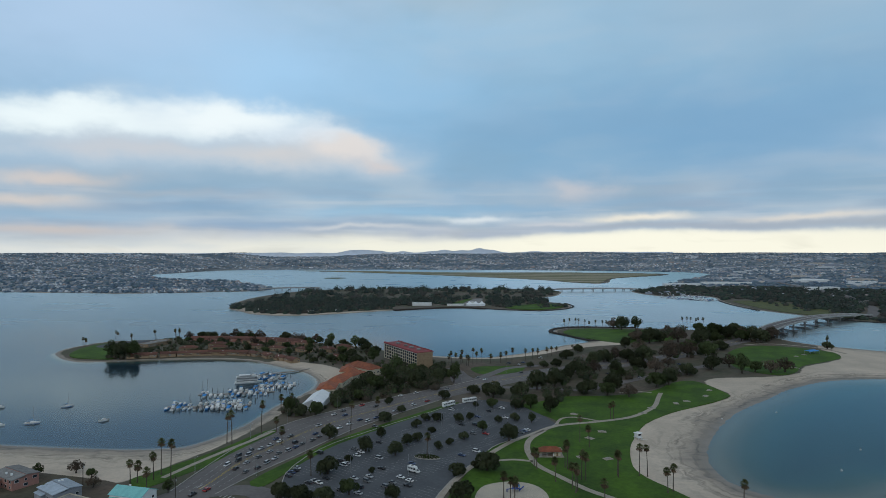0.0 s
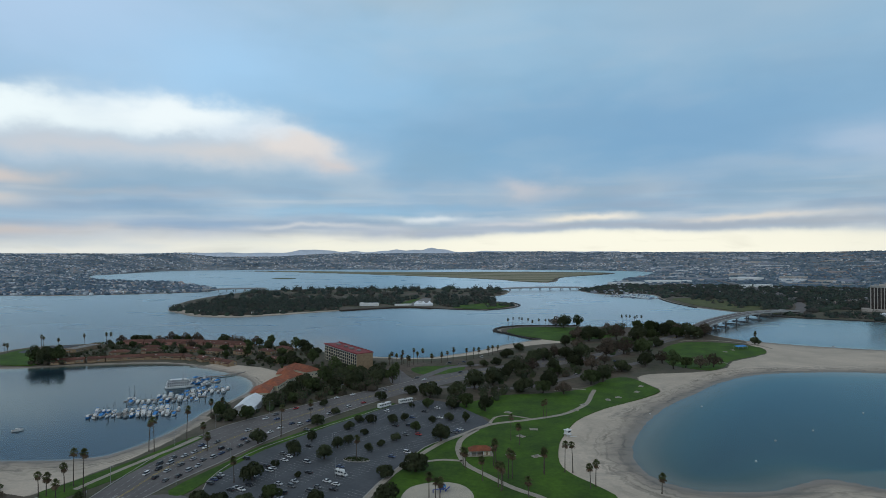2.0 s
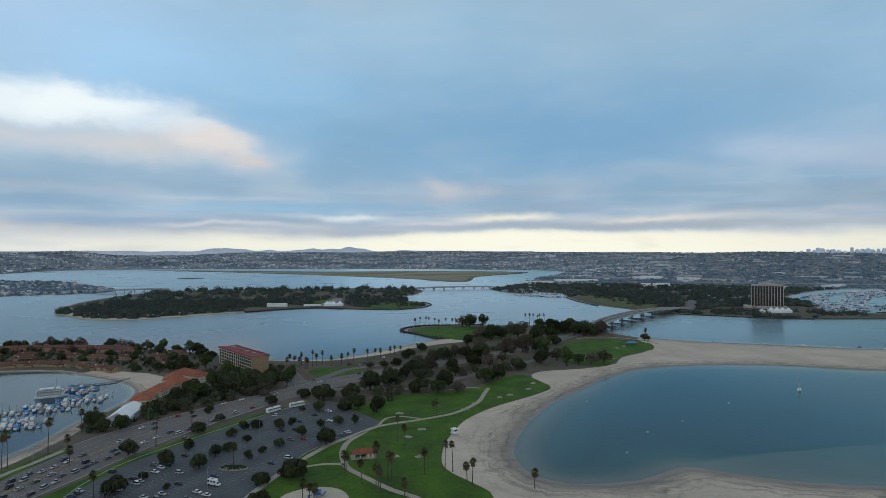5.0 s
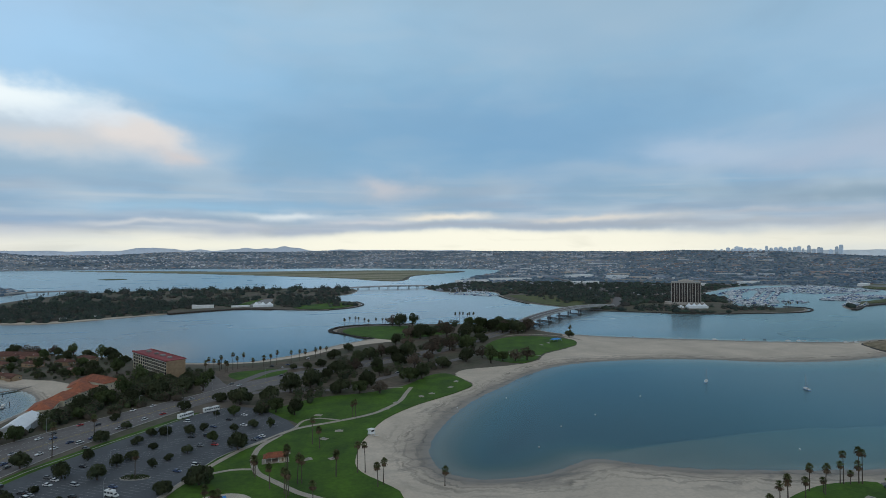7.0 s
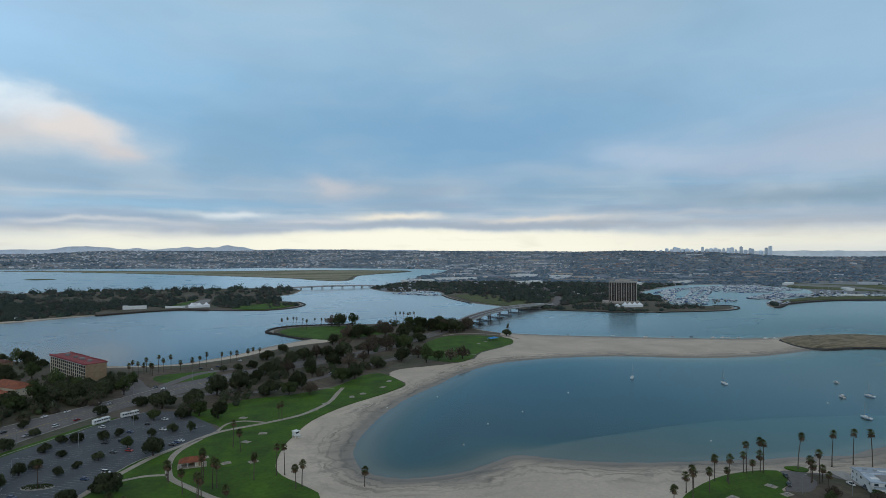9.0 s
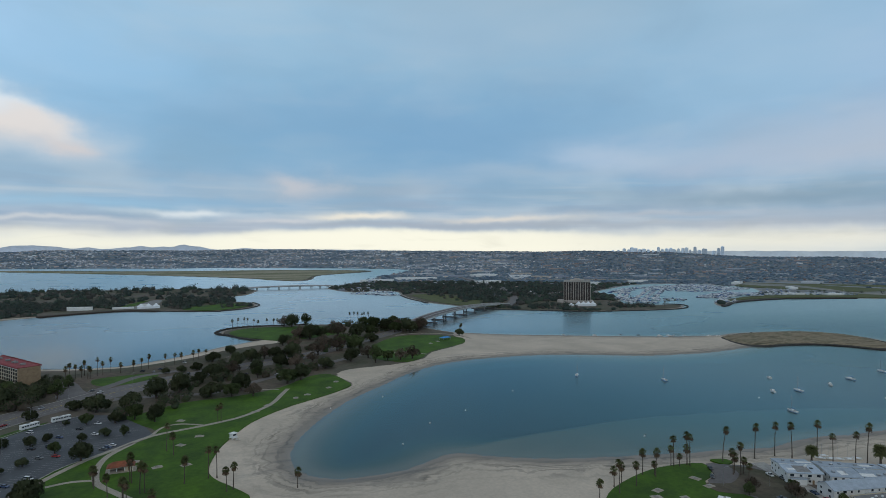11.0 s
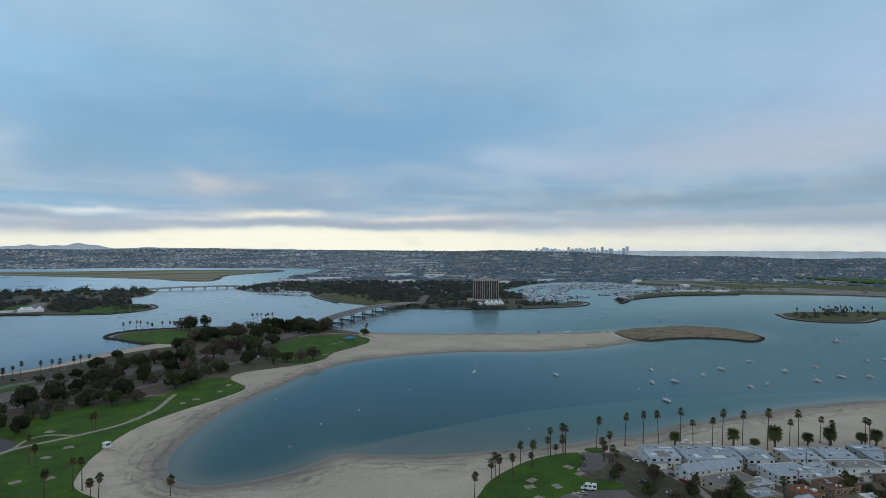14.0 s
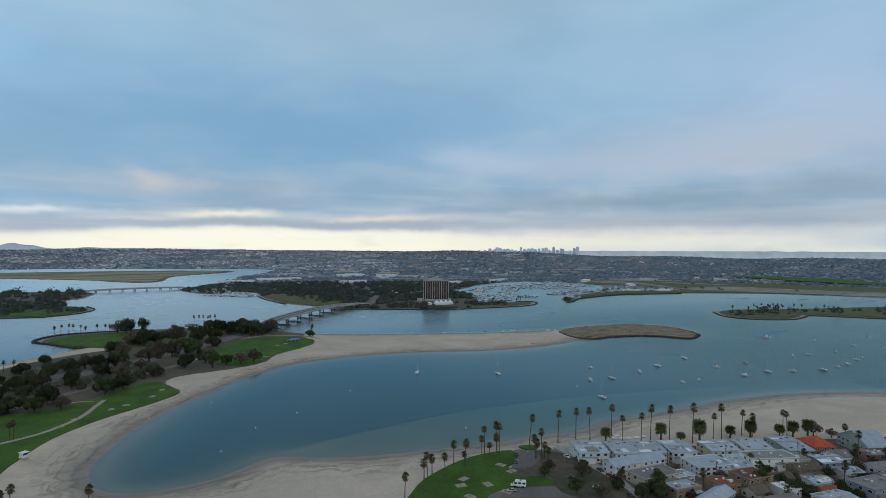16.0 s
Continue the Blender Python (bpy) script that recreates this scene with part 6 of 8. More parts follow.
SCATTER = scatter([(-150, 412), (-120, 408), (-100, 440), (-66, 480), (-30, 516), (-36, 540), (-70, 560), (-104, 572), (-116, 540), (-120, 470)], 34, 4.0, 7.0, lobby)
SCATTER += scatter([(-400, 640), (-330, 655), (-250, 655), (-180, 620), (-120, 570), (-105, 590), (-120, 650), (-140, 690), (-190, 722), (-270, 745), (-360, 755), (-420, 750)], 120, 2.2, 4.2, [(x, y, c * 0.75) for x, y, c in huts] + lobby)
SCATTER += scatter([(20, 560), (80, 600), (130, 640), (200, 700), (260, 770), (330, 845), (350, 830), (330, 770), (268, 712), (235, 640), (205, 585), (150, 520), (90, 490), (60, 500)], 50, 4.0, 7.5, lane + [(120, 520, 14), (150, 600, 14), (200, 610, 10)])
SCATTER += scatter([(150, 740), (215, 770), (270, 830), (310, 860), (290, 880), (240, 850), (190, 800)], 14, 5.0, 8.0, lane)
SCATTER += scatter([(18, 432), (45, 424), (60, 462), (90, 478), (60, 500), (30, 470)], 9, 4.0, 6.0, [])
FORECOURT = rounded([(-150, 432), (-120, 428), (-113, 490), (-100, 520), (-92, 575), (-146, 582)], 2)
off_court = lambda rows: [q for q in rows if not inside(np.array([q[0]]), np.array([q[1]]), FORECOURT)[0]]
SCATTER = off_court(SCATTER) + scatter([(-112, 432), (-60, 462), (-40, 490), (-60, 541), (-88, 545), (-98, 500), (-108, 480)], 34, 4.5, 7.0, [])
SCATTER += scatter([(-405, 640), (-330, 650), (-250, 650), (-190, 615), (-135, 575), (-120, 600), (-140, 690), (-190, 725), (-270, 748), (-360, 757), (-425, 752), (-400, 690)], 300, 1.6, 3.0, [(x, y, c * 0.8) for x, y, c in huts])
SCATTER += scatter([(-150, 575), (-108, 582), (-60, 612), (-36, 590), (-24, 556), (-46, 548), (-88, 552), (-120, 575)], 34, 2.6, 4.8, [(-84, 609, 10), (-66, 585, 9), (-100, 632, 9), (-118, 556, 14), (-30, 545, 7)])
SCATTER += scatter([(-126, 392), (-114, 420), (-116, 440), (-150, 450), (-152, 430), (-146, 408)], 12, 2.5, 4.0, [])
SCATTER += [(-404, 613, 4.5), (-396, 612, 4.5), (-388, 613, 4.5), (-411, 612, 4.0), (-381, 615, 4.0), (-400, 620, 5.0), (-390, 620, 5.0)]
VT, FT = [], []
for x, y, r in SCATTER:
    add_clump(VT, FT, x, y, 1.3, r * 0.62, r * 1.0, rng)
    add_cards(VT, FT, x, y, 1.2, r, r * rng.uniform(1.2, 1.6), 330 if r > 3 else 120, r * (0.095 if r > 3 else 0.14), rng)
stuff_mesh("woodland", VT, FT, M["wood_leaves"], "dense dark trees and shrubs of the park woods", "trees")
broad = "broad dark evergreen park tree with a rounded crown"
kinds = [("leaf_dark", broad, 1.0, 0.95, 1500, 0.095, 0.0), ("leaf_dark", broad, 0.9, 1.15, 1500, 0.092, 0.03), ("leaf_green", "green broad-leaved tree with an uneven crown", 1.0, 1.05, 1400, 0.092, 0.06),
         ("leaf_brown", "sparse brownish tree with bare twigs", 1.05, 1.05, 1000, 0.075, 0.1), ("leaf_green", "open-crowned tree with gaps in its leaves", 1.0, 1.25, 1100, 0.088, 0.1)]
jobs = {k: [] for k in range(len(kinds))}
for rows, weights in (([(x, y, r * 1.02) for x, y, r in LOT_TREES], (6, 3, 1, 0, 0)), (off_court(ROAD_TREES), (5, 4, 3, 0, 1)), (PARK_TREES, (5, 4, 2, 5, 1)), (EAST_TREES, (5, 4, 2, 4, 1)), ([(x, y, r * 0.78) for x, y, r in HOTEL_TREES], (3, 3, 4, 4, 3)), ([(x, y, r * 0.9) for x, y, r in BAY_TREES], (1, 1, 0, 6, 1)), (off_court(HOTEL_GROVE), (4, 4, 4, 1, 2)), (DARK_TREES, (5, 4, 3, 1, 1)), (HOUSE_TREES, (1, 1, 2, 6, 2))):
    for x, y, r in rows:
        k = rng.choices(range(len(kinds)), weights)[0]
        s = r * rng.uniform(0.95, 1.08)
        jobs[k].append(scaled_pose(x, y, 1.55, rng.uniform(0, 360), s * 0.95, s * rng.uniform(1.15, 1.45)))
for k, (leaf, label, spread, tall, count, size, gaps) in enumerate(kinds):
    copies(make_tree(40 + k, leaf, label, spread, tall, count, size, gaps), None, jobs[k])


def make_fan_palm(h, bend, seed, skirt):
    rg = random.Random(seed)
    t = thing("palm_tree", pose(0, 0, 0), "tall thin fan palm with a small round head", "palm tree", "fan palms")
    bm = bmesh.new()
    off = lambda f: bend * f * f
    tube(bm, [(off(f), 0, f * h - (0.3 if f == 0 else 0), 0.26 - 0.12 * f + (0.12 if f == 0 else 0)) for f in (0, 0.08, 0.25, 0.45, 0.65, 0.85, 1.0)], 7)
    part("trunk", bm, M["palm_bark"], t)

    def fans(count, lo, hi, longest, spread_):
        bm = bmesh.new()
        top = Vector((off(1.0), 0, h))
        for i in range(count):
            a, e = 6.283 * i / count * 2.4 + rg.uniform(-0.3, 0.3), rg.uniform(lo, hi)
            length = longest * rg.uniform(0.65, 1.15)
            d = Vector((math.cos(a) * math.cos(e), math.sin(a) * math.cos(e), math.sin(e)))
            s = Vector((-math.sin(a), math.cos(a), 0))
            stem = top + d * length * 0.42
            p0 = bm.verts.new(top)
            p1 = bm.verts.new(stem + s * 0.05)
            p2 = bm.verts.new(stem - s * 0.05)
            bm.faces.new((p0, p1, p2))
            base = bm.verts.new(stem)
            for k in range(-2, 3):
                w0 = s * (k - 0.42) * spread_ * length * 0.17
                w1 = s * (k + 0.42) * spread_ * length * 0.17
                drop = Vector((0, 0, -0.08 * length - 0.05 * abs(k) * length))
                tip = stem + d * length * (0.62 - 0.06 * abs(k)) + s * k * spread_ * length * 0.19 + drop
                m_ = stem + d * length * 0.34
                a1, a2, a3 = bm.verts.new(m_ + w0), bm.verts.new(m_ + w1), bm.verts.new(tip)
                bm.faces.new((base, a1, a2))
                bm.faces.new((a1, a3, a2))
        return bm
    part("fronds", fans(72, -0.50, 1.55, 1.85, 0.95), M["frond"], t)
    part("dead_skirt", fans(skirt, -1.52, -0.75, 2.7, 0.6), M["dead_frond"], t, "brown hanging dead fronds")
    return t


def make_date_palm(h, seed):
    rg = random.Random(seed)
    t = thing("date_palm", pose(0, 0, 0), "stout date palm with a wide feathery crown", "palm tree", "date palms")
    part("trunk", tube(bmesh.new(), [(0, 0, -0.3, 0.75), (0, 0, 0.5, 0.55), (0, 0, h * 0.6, 0.5), (0, 0, h * 0.92, 0.62), (0, 0, h, 0.8)], 8), M["palm_bark"], t)
    bm = bmesh.new()
    for i in range(270):
        a, e = i * 2.399, rg.uniform(-1.25, 1.45)
        r = Vector((math.cos(a), math.sin(a), 0))
        s = Vector((-math.sin(a), math.cos(a), 0))
        length = rg.uniform(3.3, 4.2)
        prev = None
        for k in range(6):
            f = k / 5
            p = Vector((0, 0, h)) + r * length * f * math.cos(e * (1 - 0.5 * f)) + Vector((0, 0, length * f * math.sin(e) * 0.85 - 1.3 * f * f))
            wd = 0.60 * math.sin(math.pi * min(1, 0.12 + f * 0.95)) + 0.03
            row = [bm.verts.new(p + s * wd - Vector((0, 0, wd * 0.55))), bm.verts.new(p), bm.verts.new(p - s * wd - Vector((0, 0, wd * 0.55)))]
            if prev:
                bm.faces.new((prev[0], prev[1], row[1], row[0]))
                bm.faces.new((prev[1], prev[2], row[2], row[1]))
            prev = row
    part("fronds", bm, M["frond"], t)
    return t


BEACH_PALMS = [(239, 207, 11.5), (257, 216, 15.5), (260, 224, 8.8), (266, 226, 9.3), (270, 220, 11.5), (283, 231, 12.1), (287, 226, 13.5), (288, 228, 6.7), (306, 234, 15.2), (305, 235, 10.5), (309, 233, 6.4), (314, 233, 17.3), (315, 232, 16.0), (315, 234, 9.7), (337, 231, 17.9), (357, 228, 18.3), (371, 227, 18.0), (377, 221, 18.6),
               (326, 214, 12.5), (329, 212, 16.2), (328, 215, 9.4), (332, 213, 7.8), (330, 208, 6.8)]
SHORE_PALMS = [(394, 219, 18.3), (390, 207, 15.0), (402, 203, 16.1), (407, 200, 20.6), (417, 194, 20.0), (424, 183, 22.4), (442, 181, 14.9), (446, 178, 20.1), (463, 175, 15.2), (466, 170, 13.7), (483, 160, 15.5), (484, 158, 15.1), (334, 162, 7.4), (368, 140, 8.4), (468, 113, 17.2), (442, 128, 7.8), (434, 105, 9.5), (396, 128, 10.2), (410, 140, 8.0), (458, 110, 12.5), (476, 102, 9.0), (500, 132, 11.0), (380, 106, 8.4), (512, 108, 12.0)]
DATE_PALMS = [(383, 214, 8.9), (413, 197, 11.0), (431, 183, 14.1), (452, 176, 8.2), (464, 170, 11.6), (481, 161, 8.1), (487, 156, 10.6), (497, 152, 11.0), (421, 189, 5.8), (-205, 262, 6.5), (-235, 262, 6.0)]
PARK_PALMS = [(77, 306, 15.7), (81, 306, 14.9), (88, 287, 12.0), (85, 285, 11.2), (117, 279, 8.5), (25, 316, 9.0), (26, 312, 9.7), (42, 313, 14.2), (41, 315, 11.3), (55, 358, 15.1), (59, 349, 12.1), (47, 298, 14.0), (49, 298, 13.2), (34, 295, 11.4), (41, 287, 11.6), (42, 282, 13.3), (43, 284, 10.7), (54, 275, 8.8), (66, 305, 12.0),
              (66, 303, 11.9), (85, 409, 11.5), (83, 409, 10.3), (8, 272, 12.4), (11, 272, 10.1), (13, 272, 9.6), (-33, 325, 13.1)]
WEST_PALMS = [(-151, 340, 19.0), (-155, 342, 17.0), (-141, 360, 20.0), (-89, 294, 12.1), (-121, 341, 9.7), (-86, 368, 18.7), (-75, 401, 13.7), (-166, 290, 17.6), (-157, 283, 19.4), (-166, 283, 13.3), (-175, 278, 11.2), (-172, 279, 9.8), (-163, 272, 9.5), (-133, 365, 8.9), (-494, 687, 11.0), (-490, 687, 9.6), (-483, 734, 13.1), (-480, 734, 11.6),
              (-462, 735, 8.9), (-437, 747, 12.5), (-410, 748, 14.0), (-405, 749, 14.0), (-151, 423, 9.0), (-146, 432, 8.0)]
BAY_PALMS = [(-16, 601, 16.2), (-7, 615, 13.3), (12, 610, 10.0), (18, 620, 10.2), (24, 619, 13.6), (38, 624, 12.0), (63, 651, 9.7), (68, 656, 10.4), (75, 672, 7.5), (97, 702, 5.3), (110, 885, 14.1), (116, 884, 15.8), (125, 881, 16.6), (130, 880, 15.8), (138, 878, 14.9), (143, 870, 13.2), (159, 906, 11.2), (168, 903, 11.2), (173, 902, 11.2),
             (-22, 592, 10.6), (-20, 591, 9.5), (-28, 599, 9.6), (281, 888, 18.1), (286, 888, 18.1), (293, 892, 17.4), (298, 888, 16.5), (302, 890, 17.4), (309, 884, 18.0), (404, 745, 12.0), (400, 740, 10.5), (-38, 604, 12.0), (-33, 600, 11.0), (-27, 607, 13.0), (-40, 597, 10.0), (-12, 604, 12.0), (2, 607, 9.0), (46, 634, 11.0), (52, 640, 10.0)]
FAR_PALMS = [(965, 965, 13), (972, 968, 11), (985, 965, 12), (940, 945, 11), (1160, 560, 14), (1175, 555, 15), (1190, 560, 13), (1205, 545, 14), (1215, 550, 15), (1225, 540, 13), (1240, 540, 14), (1150, 585, 14), (1300, 480, 14), (1380, 400, 14), (1390, 410, 13), (1400, 395, 14), (1430, 380, 13), (1232, 575, 15), (1218, 582, 14), (1244, 570, 13), (1255, 565, 15), (1262, 560, 14), (1229, 560, 15), (1237, 552, 13), (1282, 540, 14), (1248, 548, 15), (1224, 540, 13), (1290, 530, 14), (1310, 500, 14)]
palm_kinds = [(8.0, 0.2, 34), (12.0, 0.5, 36), (17.0, 0.7, 22), (17.0, 1.7, 22)]
palm_jobs = {k: [] for k in range(4)}
for rows in (BEACH_PALMS, SHORE_PALMS, PARK_PALMS, WEST_PALMS, BAY_PALMS, FAR_PALMS):
    for x, y, h in rows:
        h -= 0.6
        k = 0 if h < 9.5 else 1 if h < 14 else 3 if rng.random() < 0.18 else 2
        f = h / palm_kinds[k][0]
        palm_jobs[k].append(scaled_pose(x, y, 1.5, rng.uniform(0, 360), 0.66 + 0.40 * f, f))
for k, (h, bend, skirt) in enumerate(palm_kinds):
    copies(make_fan_palm(h, bend, 70 + k, skirt), None, palm_jobs[k])
copies(make_date_palm(7.0, 90), None, [scaled_pose(x, y, 1.5, rng.uniform(0, 360), 0.55 + 0.5 * h / 11, (h - 0.5) / 9.6) for x, y, h in DATE_PALMS])

# ---------------------------------------------------------------- vehicles
def make_car(paint, van=False, pick=False):
    kind = "van" if van else "pickup" if pick else "car"
    t = thing(kind, pose(0, 0, 0), {"car": "{} parked car on asphalt", "van": "{} minivan parked on asphalt", "pickup": "{} pickup truck on asphalt"}[kind].format(paint), kind, "parked cars")
    l, hw, p = 2.25, 0.9, CAR_PAINT[paint]
    bm = bmesh.new()
    prism(bm, [(-l, 0.35), (-l, 0.72), (-l + 0.12, 0.92), (l - 1.0, 0.95), (l - 0.1, 0.78), (l, 0.6), (l, 0.35)], -hw, hw)
    bmesh.ops.bevel(bm, geom=bm.edges[:], offset=0.06, segments=1, affect="EDGES")
    part("body", bm, p, t)
    prof = [(-l + 0.1, 0.93), (-l + 0.25, 1.72), (0.75, 1.75), (1.5, 0.95)] if van else [(-0.35, 0.93), (-0.2, 1.6), (0.65, 1.6), (1.3, 0.95)] if pick else [(-1.75, 0.93), (-1.15, 1.38), (0.35, 1.40), (1.15, 0.95)]
    bm = bmesh.new()
    prism(bm, prof, -hw + 0.1, hw - 0.1)
    for v_ in bm.verts:
        if v_.co.z > 1.2:
            v_.co.x *= 0.86
    part("glazing", bm, M["glass"], t, "dark window glass")
    y0, y1, zt = prof[1][0], prof[2][0], prof[1][1]
    part("roof", boxed(-hw * 0.76, y0 + 0.02, zt, hw * 0.76, y1 - 0.02, zt + 0.05), p, t)
    for sx in (-1, 1):
        for yy in (-1.35, 1.4):
            bm = bmesh.new()
            tube(bm, [(0, 0, -0.11, 0.30), (0, 0, -0.09, 0.33), (0, 0, 0.09, 0.33), (0, 0, 0.11, 0.30)], 10)
            bmesh.ops.rotate(bm, cent=(0, 0, 0), matrix=Matrix.Rotation(math.pi / 2, 3, "Y"), verts=bm.verts)
            bmesh.ops.translate(bm, vec=(sx * (hw - 0.1), yy, 0.33), verts=bm.verts)
            part("wheel", bm, M["tyre"], t)
        part("headlight", boxed(sx * 0.62 - 0.16, l - 0.06, 0.62, sx * 0.62 + 0.16, l + 0.015, 0.75), M["headlamp"], t, "clear headlight lens")
        part("tail_light", boxed(sx * 0.66 - 0.12, -l - 0.015, 0.66, sx * 0.66 + 0.12, -l + 0.06, 0.82), M["lamp"], t, "red tail light lens")
    return t


LOT_CARS = [(-94, 327), (-100, 292), (-100, 297), (-99, 300), (-99, 303), (-87, 284), (-85, 286), (-82, 284), (-80, 290), (-82, 302), (-80, 316), (-76, 309), (-75, 312), (-76, 335), (-71, 330), (-72, 324), (-64, 348), (-73, 380), (-59, 321), (-55, 306), (-43, 294), (-38, 290), (-38, 284), (-46, 287), (-49, 282), (-59, 294), (-59, 288),
            (-66, 291), (-61, 280), (-69, 276), (-60, 273), (-26, 424), (1, 422), (10, 431), (-7, 407), (12, 406), (-17, 388), (-9, 369), (-8, 388), (-1, 369), (21, 373), (23, 376), (25, 379), (30, 405), (-14, 329), (-6, 336), (-40, 314)]
ROAD_CARS = [(-120, 302), (-118, 310), (-116, 316), (-117, 325), (-113, 330), (-111, 336), (-109, 342), (-105, 349), (-103, 356), (-95, 375), (-86, 394), (-80, 392), (-76, 400), (-138, 305), (-135, 312), (-138, 319), (-133, 321), (-135, 329), (-130, 332), (-127, 338), (-128, 350), (-124, 346), (-121, 356), (-110, 379), (-107, 406), (-103, 416),
             (-99, 405), (-93, 432), (-69, 463), (-58, 473), (-76, 450), (-137, 266), (-133, 272), (-10, 535), (-3, 528), (-34, 488), (30, 560), (60, 580), (-131, 300), (-129, 309), (-126, 318), (-123, 327), (-124, 296), (-114, 344), (-107, 362), (-99, 366), (-91, 384), (-66, 418), (-55, 436), (-46, 448), (-82, 430)]
COVE_CARS = [(321, 224, 150), (313, 215, 140), (286, 187, 60), (342, 206, 165), (344, 200, 165), (322, 183, 60), (321, 177, 60), (342, 182, 167), (340, 174, 167), (323, 167, 40), (345, 160, 60), (329, 152, 160), (350, 150, 50), (352, 144, 50), (488, 119, 60), (480, 121, 60), (338, 165, 167)]
YARD_CARS = [(-468, 700, 60), (-464, 704, 60), (-460, 708, 60), (-455, 714, 60), (20, 606, 70), (35, 612, 60), (55, 640, 40), (470, 697, 60), (522, 672, 60), (590, 640, 65), (612, 630, 65), (655, 612, 70), (668, 607, 70), (110, 560, 30), (135, 545, 30), (165, 590, 30), (190, 612, 30), (222, 625, 90), (230, 622, 90), (30, 600, 20), (-60, 560, 20), (-72, 548, 30), (-84, 500, 40)]
colours = ["white", "silver", "black", "blue", "grey", "red"]
car_jobs = {}
u_ang = math.degrees(math.atan2(-v.x, v.y))
for x, y in LOT_CARS:
    a = u_ang + rng.choice((0, 180)) + rng.uniform(-4, 4)
    car_jobs.setdefault((rng.choices(colours, (5, 3, 4, 1, 3, 1))[0], rng.choices((0, 1, 2), (6, 2, 1))[0]), []).append(pose(x, y, 1.64, 0, 0, a))
for x, y in ROAD_CARS:
    i = min(range(len(rn) - 1), key=lambda q: (rn[q][0] * 0.5 + rs[q][0] * 0.5 - x) ** 2 + (rn[q][1] * 0.5 + rs[q][1] * 0.5 - y) ** 2)
    d = Vector(rn[i + 1]) - Vector(rn[i]) + Vector(rs[i + 1]) - Vector(rs[i])
    near_s = (Vector((x, y)) - Vector(rs[i])).length < (Vector((x, y)) - Vector(rn[i])).length
    car_jobs.setdefault((rng.choices(colours, (4, 3, 3, 2, 3, 1))[0], rng.choices((0, 1, 2), (6, 2, 1))[0]), []).append(pose(x, y, 1.63, 0, 0, math.degrees(math.atan2(-d.x, d.y)) + (0 if near_s else 180)))
for x, y, a in COVE_CARS + YARD_CARS:
    car_jobs.setdefault((rng.choices(colours, (6, 2, 3, 1, 2, 1))[0], rng.choices((0, 1, 2), (5, 2, 2))[0]), []).append(pose(x, y, 1.66, 0, 0, a))
for (c, k), poses in car_jobs.items():
    copies(make_car(c, k == 1, k == 2), None, poses)


def make_rv(name, m, l, h, hw, label, cab=True, windows=5):
    t = thing(name, m, label, name)
    bm = bmesh.new()
    prism(bm, [(-l / 2, 0.5), (-l / 2, h - 0.2), (-l / 2 + 0.2, h), (l / 2 - (0.9 if cab else 0.2), h), (l / 2 - (0.5 if cab else 0.05), h - 0.8), (l / 2 - (0.5 if cab else 0.0), 1.4 if cab else 0.5), (l / 2 - 0.5, 0.5)], -hw, hw)
    bmesh.ops.bevel(bm, geom=bm.edges[:], offset=0.08, segments=1, affect="EDGES")
    part("body", bm, M["white"], t)
    if cab:
        bm = bmesh.new()
        prism(bm, [(l / 2 - 0.6, 0.5), (l / 2 - 0.6, 1.9), (l / 2 + 0.1, 1.85), (l / 2 + 0.6, 1.2), (l / 2 + 1.3, 1.05), (l / 2 + 1.4, 0.5)], -hw * 0.85, hw * 0.85)
        part("cab", bm, M["white"], t)
        part("windscreen", prism(bmesh.new(), [(l / 2 + 0.12, 1.84), (l / 2 + 0.16, 1.86), (l / 2 + 0.64, 1.22), (l / 2 + 0.60, 1.2)], -hw * 0.7, hw * 0.7), M["glass"], t)
    for s in (-1, 1):
        for k in range(windows):
            y = -l / 2 + (k + 0.5) * l / windows
            part("window", boxed(s * hw - 0.02, y - l / windows * 0.36, h * 0.55, s * hw + 0.02, y + l / windows * 0.36, h * 0.82), M["glass"], t)
        for yy in (-l * 0.28, l * 0.36):
            bm = bmesh.new()
            tube(bm, [(0, 0, -0.15, 0.42), (0, 0, -0.12, 0.46), (0, 0, 0.12, 0.46), (0, 0, 0.15, 0.42)], 10)
            bmesh.ops.rotate(bm, cent=(0, 0, 0), matrix=Matrix.Rotation(math.pi / 2, 3, "Y"), verts=bm.verts)
            bmesh.ops.translate(bm, vec=(s * (hw - 0.14), yy, 0.46), verts=bm.verts)
            part("wheel", bm, M["tyre"], t)
    part("roof_unit", boxed(-0.5, -l * 0.15, h, 0.5, l * 0.02, h + 0.25, bevel=0.05), M["grey_roof"], t)
    return t


make_rv("motorhome", pose(-38, 303, 1.64, 0, 0, -122), 5.6, 3.1, 1.15, "white motorhome parked across the bays", True, 3)
make_rv("motorhome", pose(293, 189, 1.66, 0, 0, 45), 6.0, 3.1, 1.2, "white motorhome beside the cove lawn", True, 3)
make_rv("coach", pose(-29, 436, 1.64, 0, 0, -42), 11.5, 3.4, 1.27, "long white coach parked beside the road verge", False, 7)
make_rv("coach", pose(-14, 448, 1.64, 0, 0, -55), 11.5, 3.4, 1.27, "long white coach with a dark window band", False, 7)

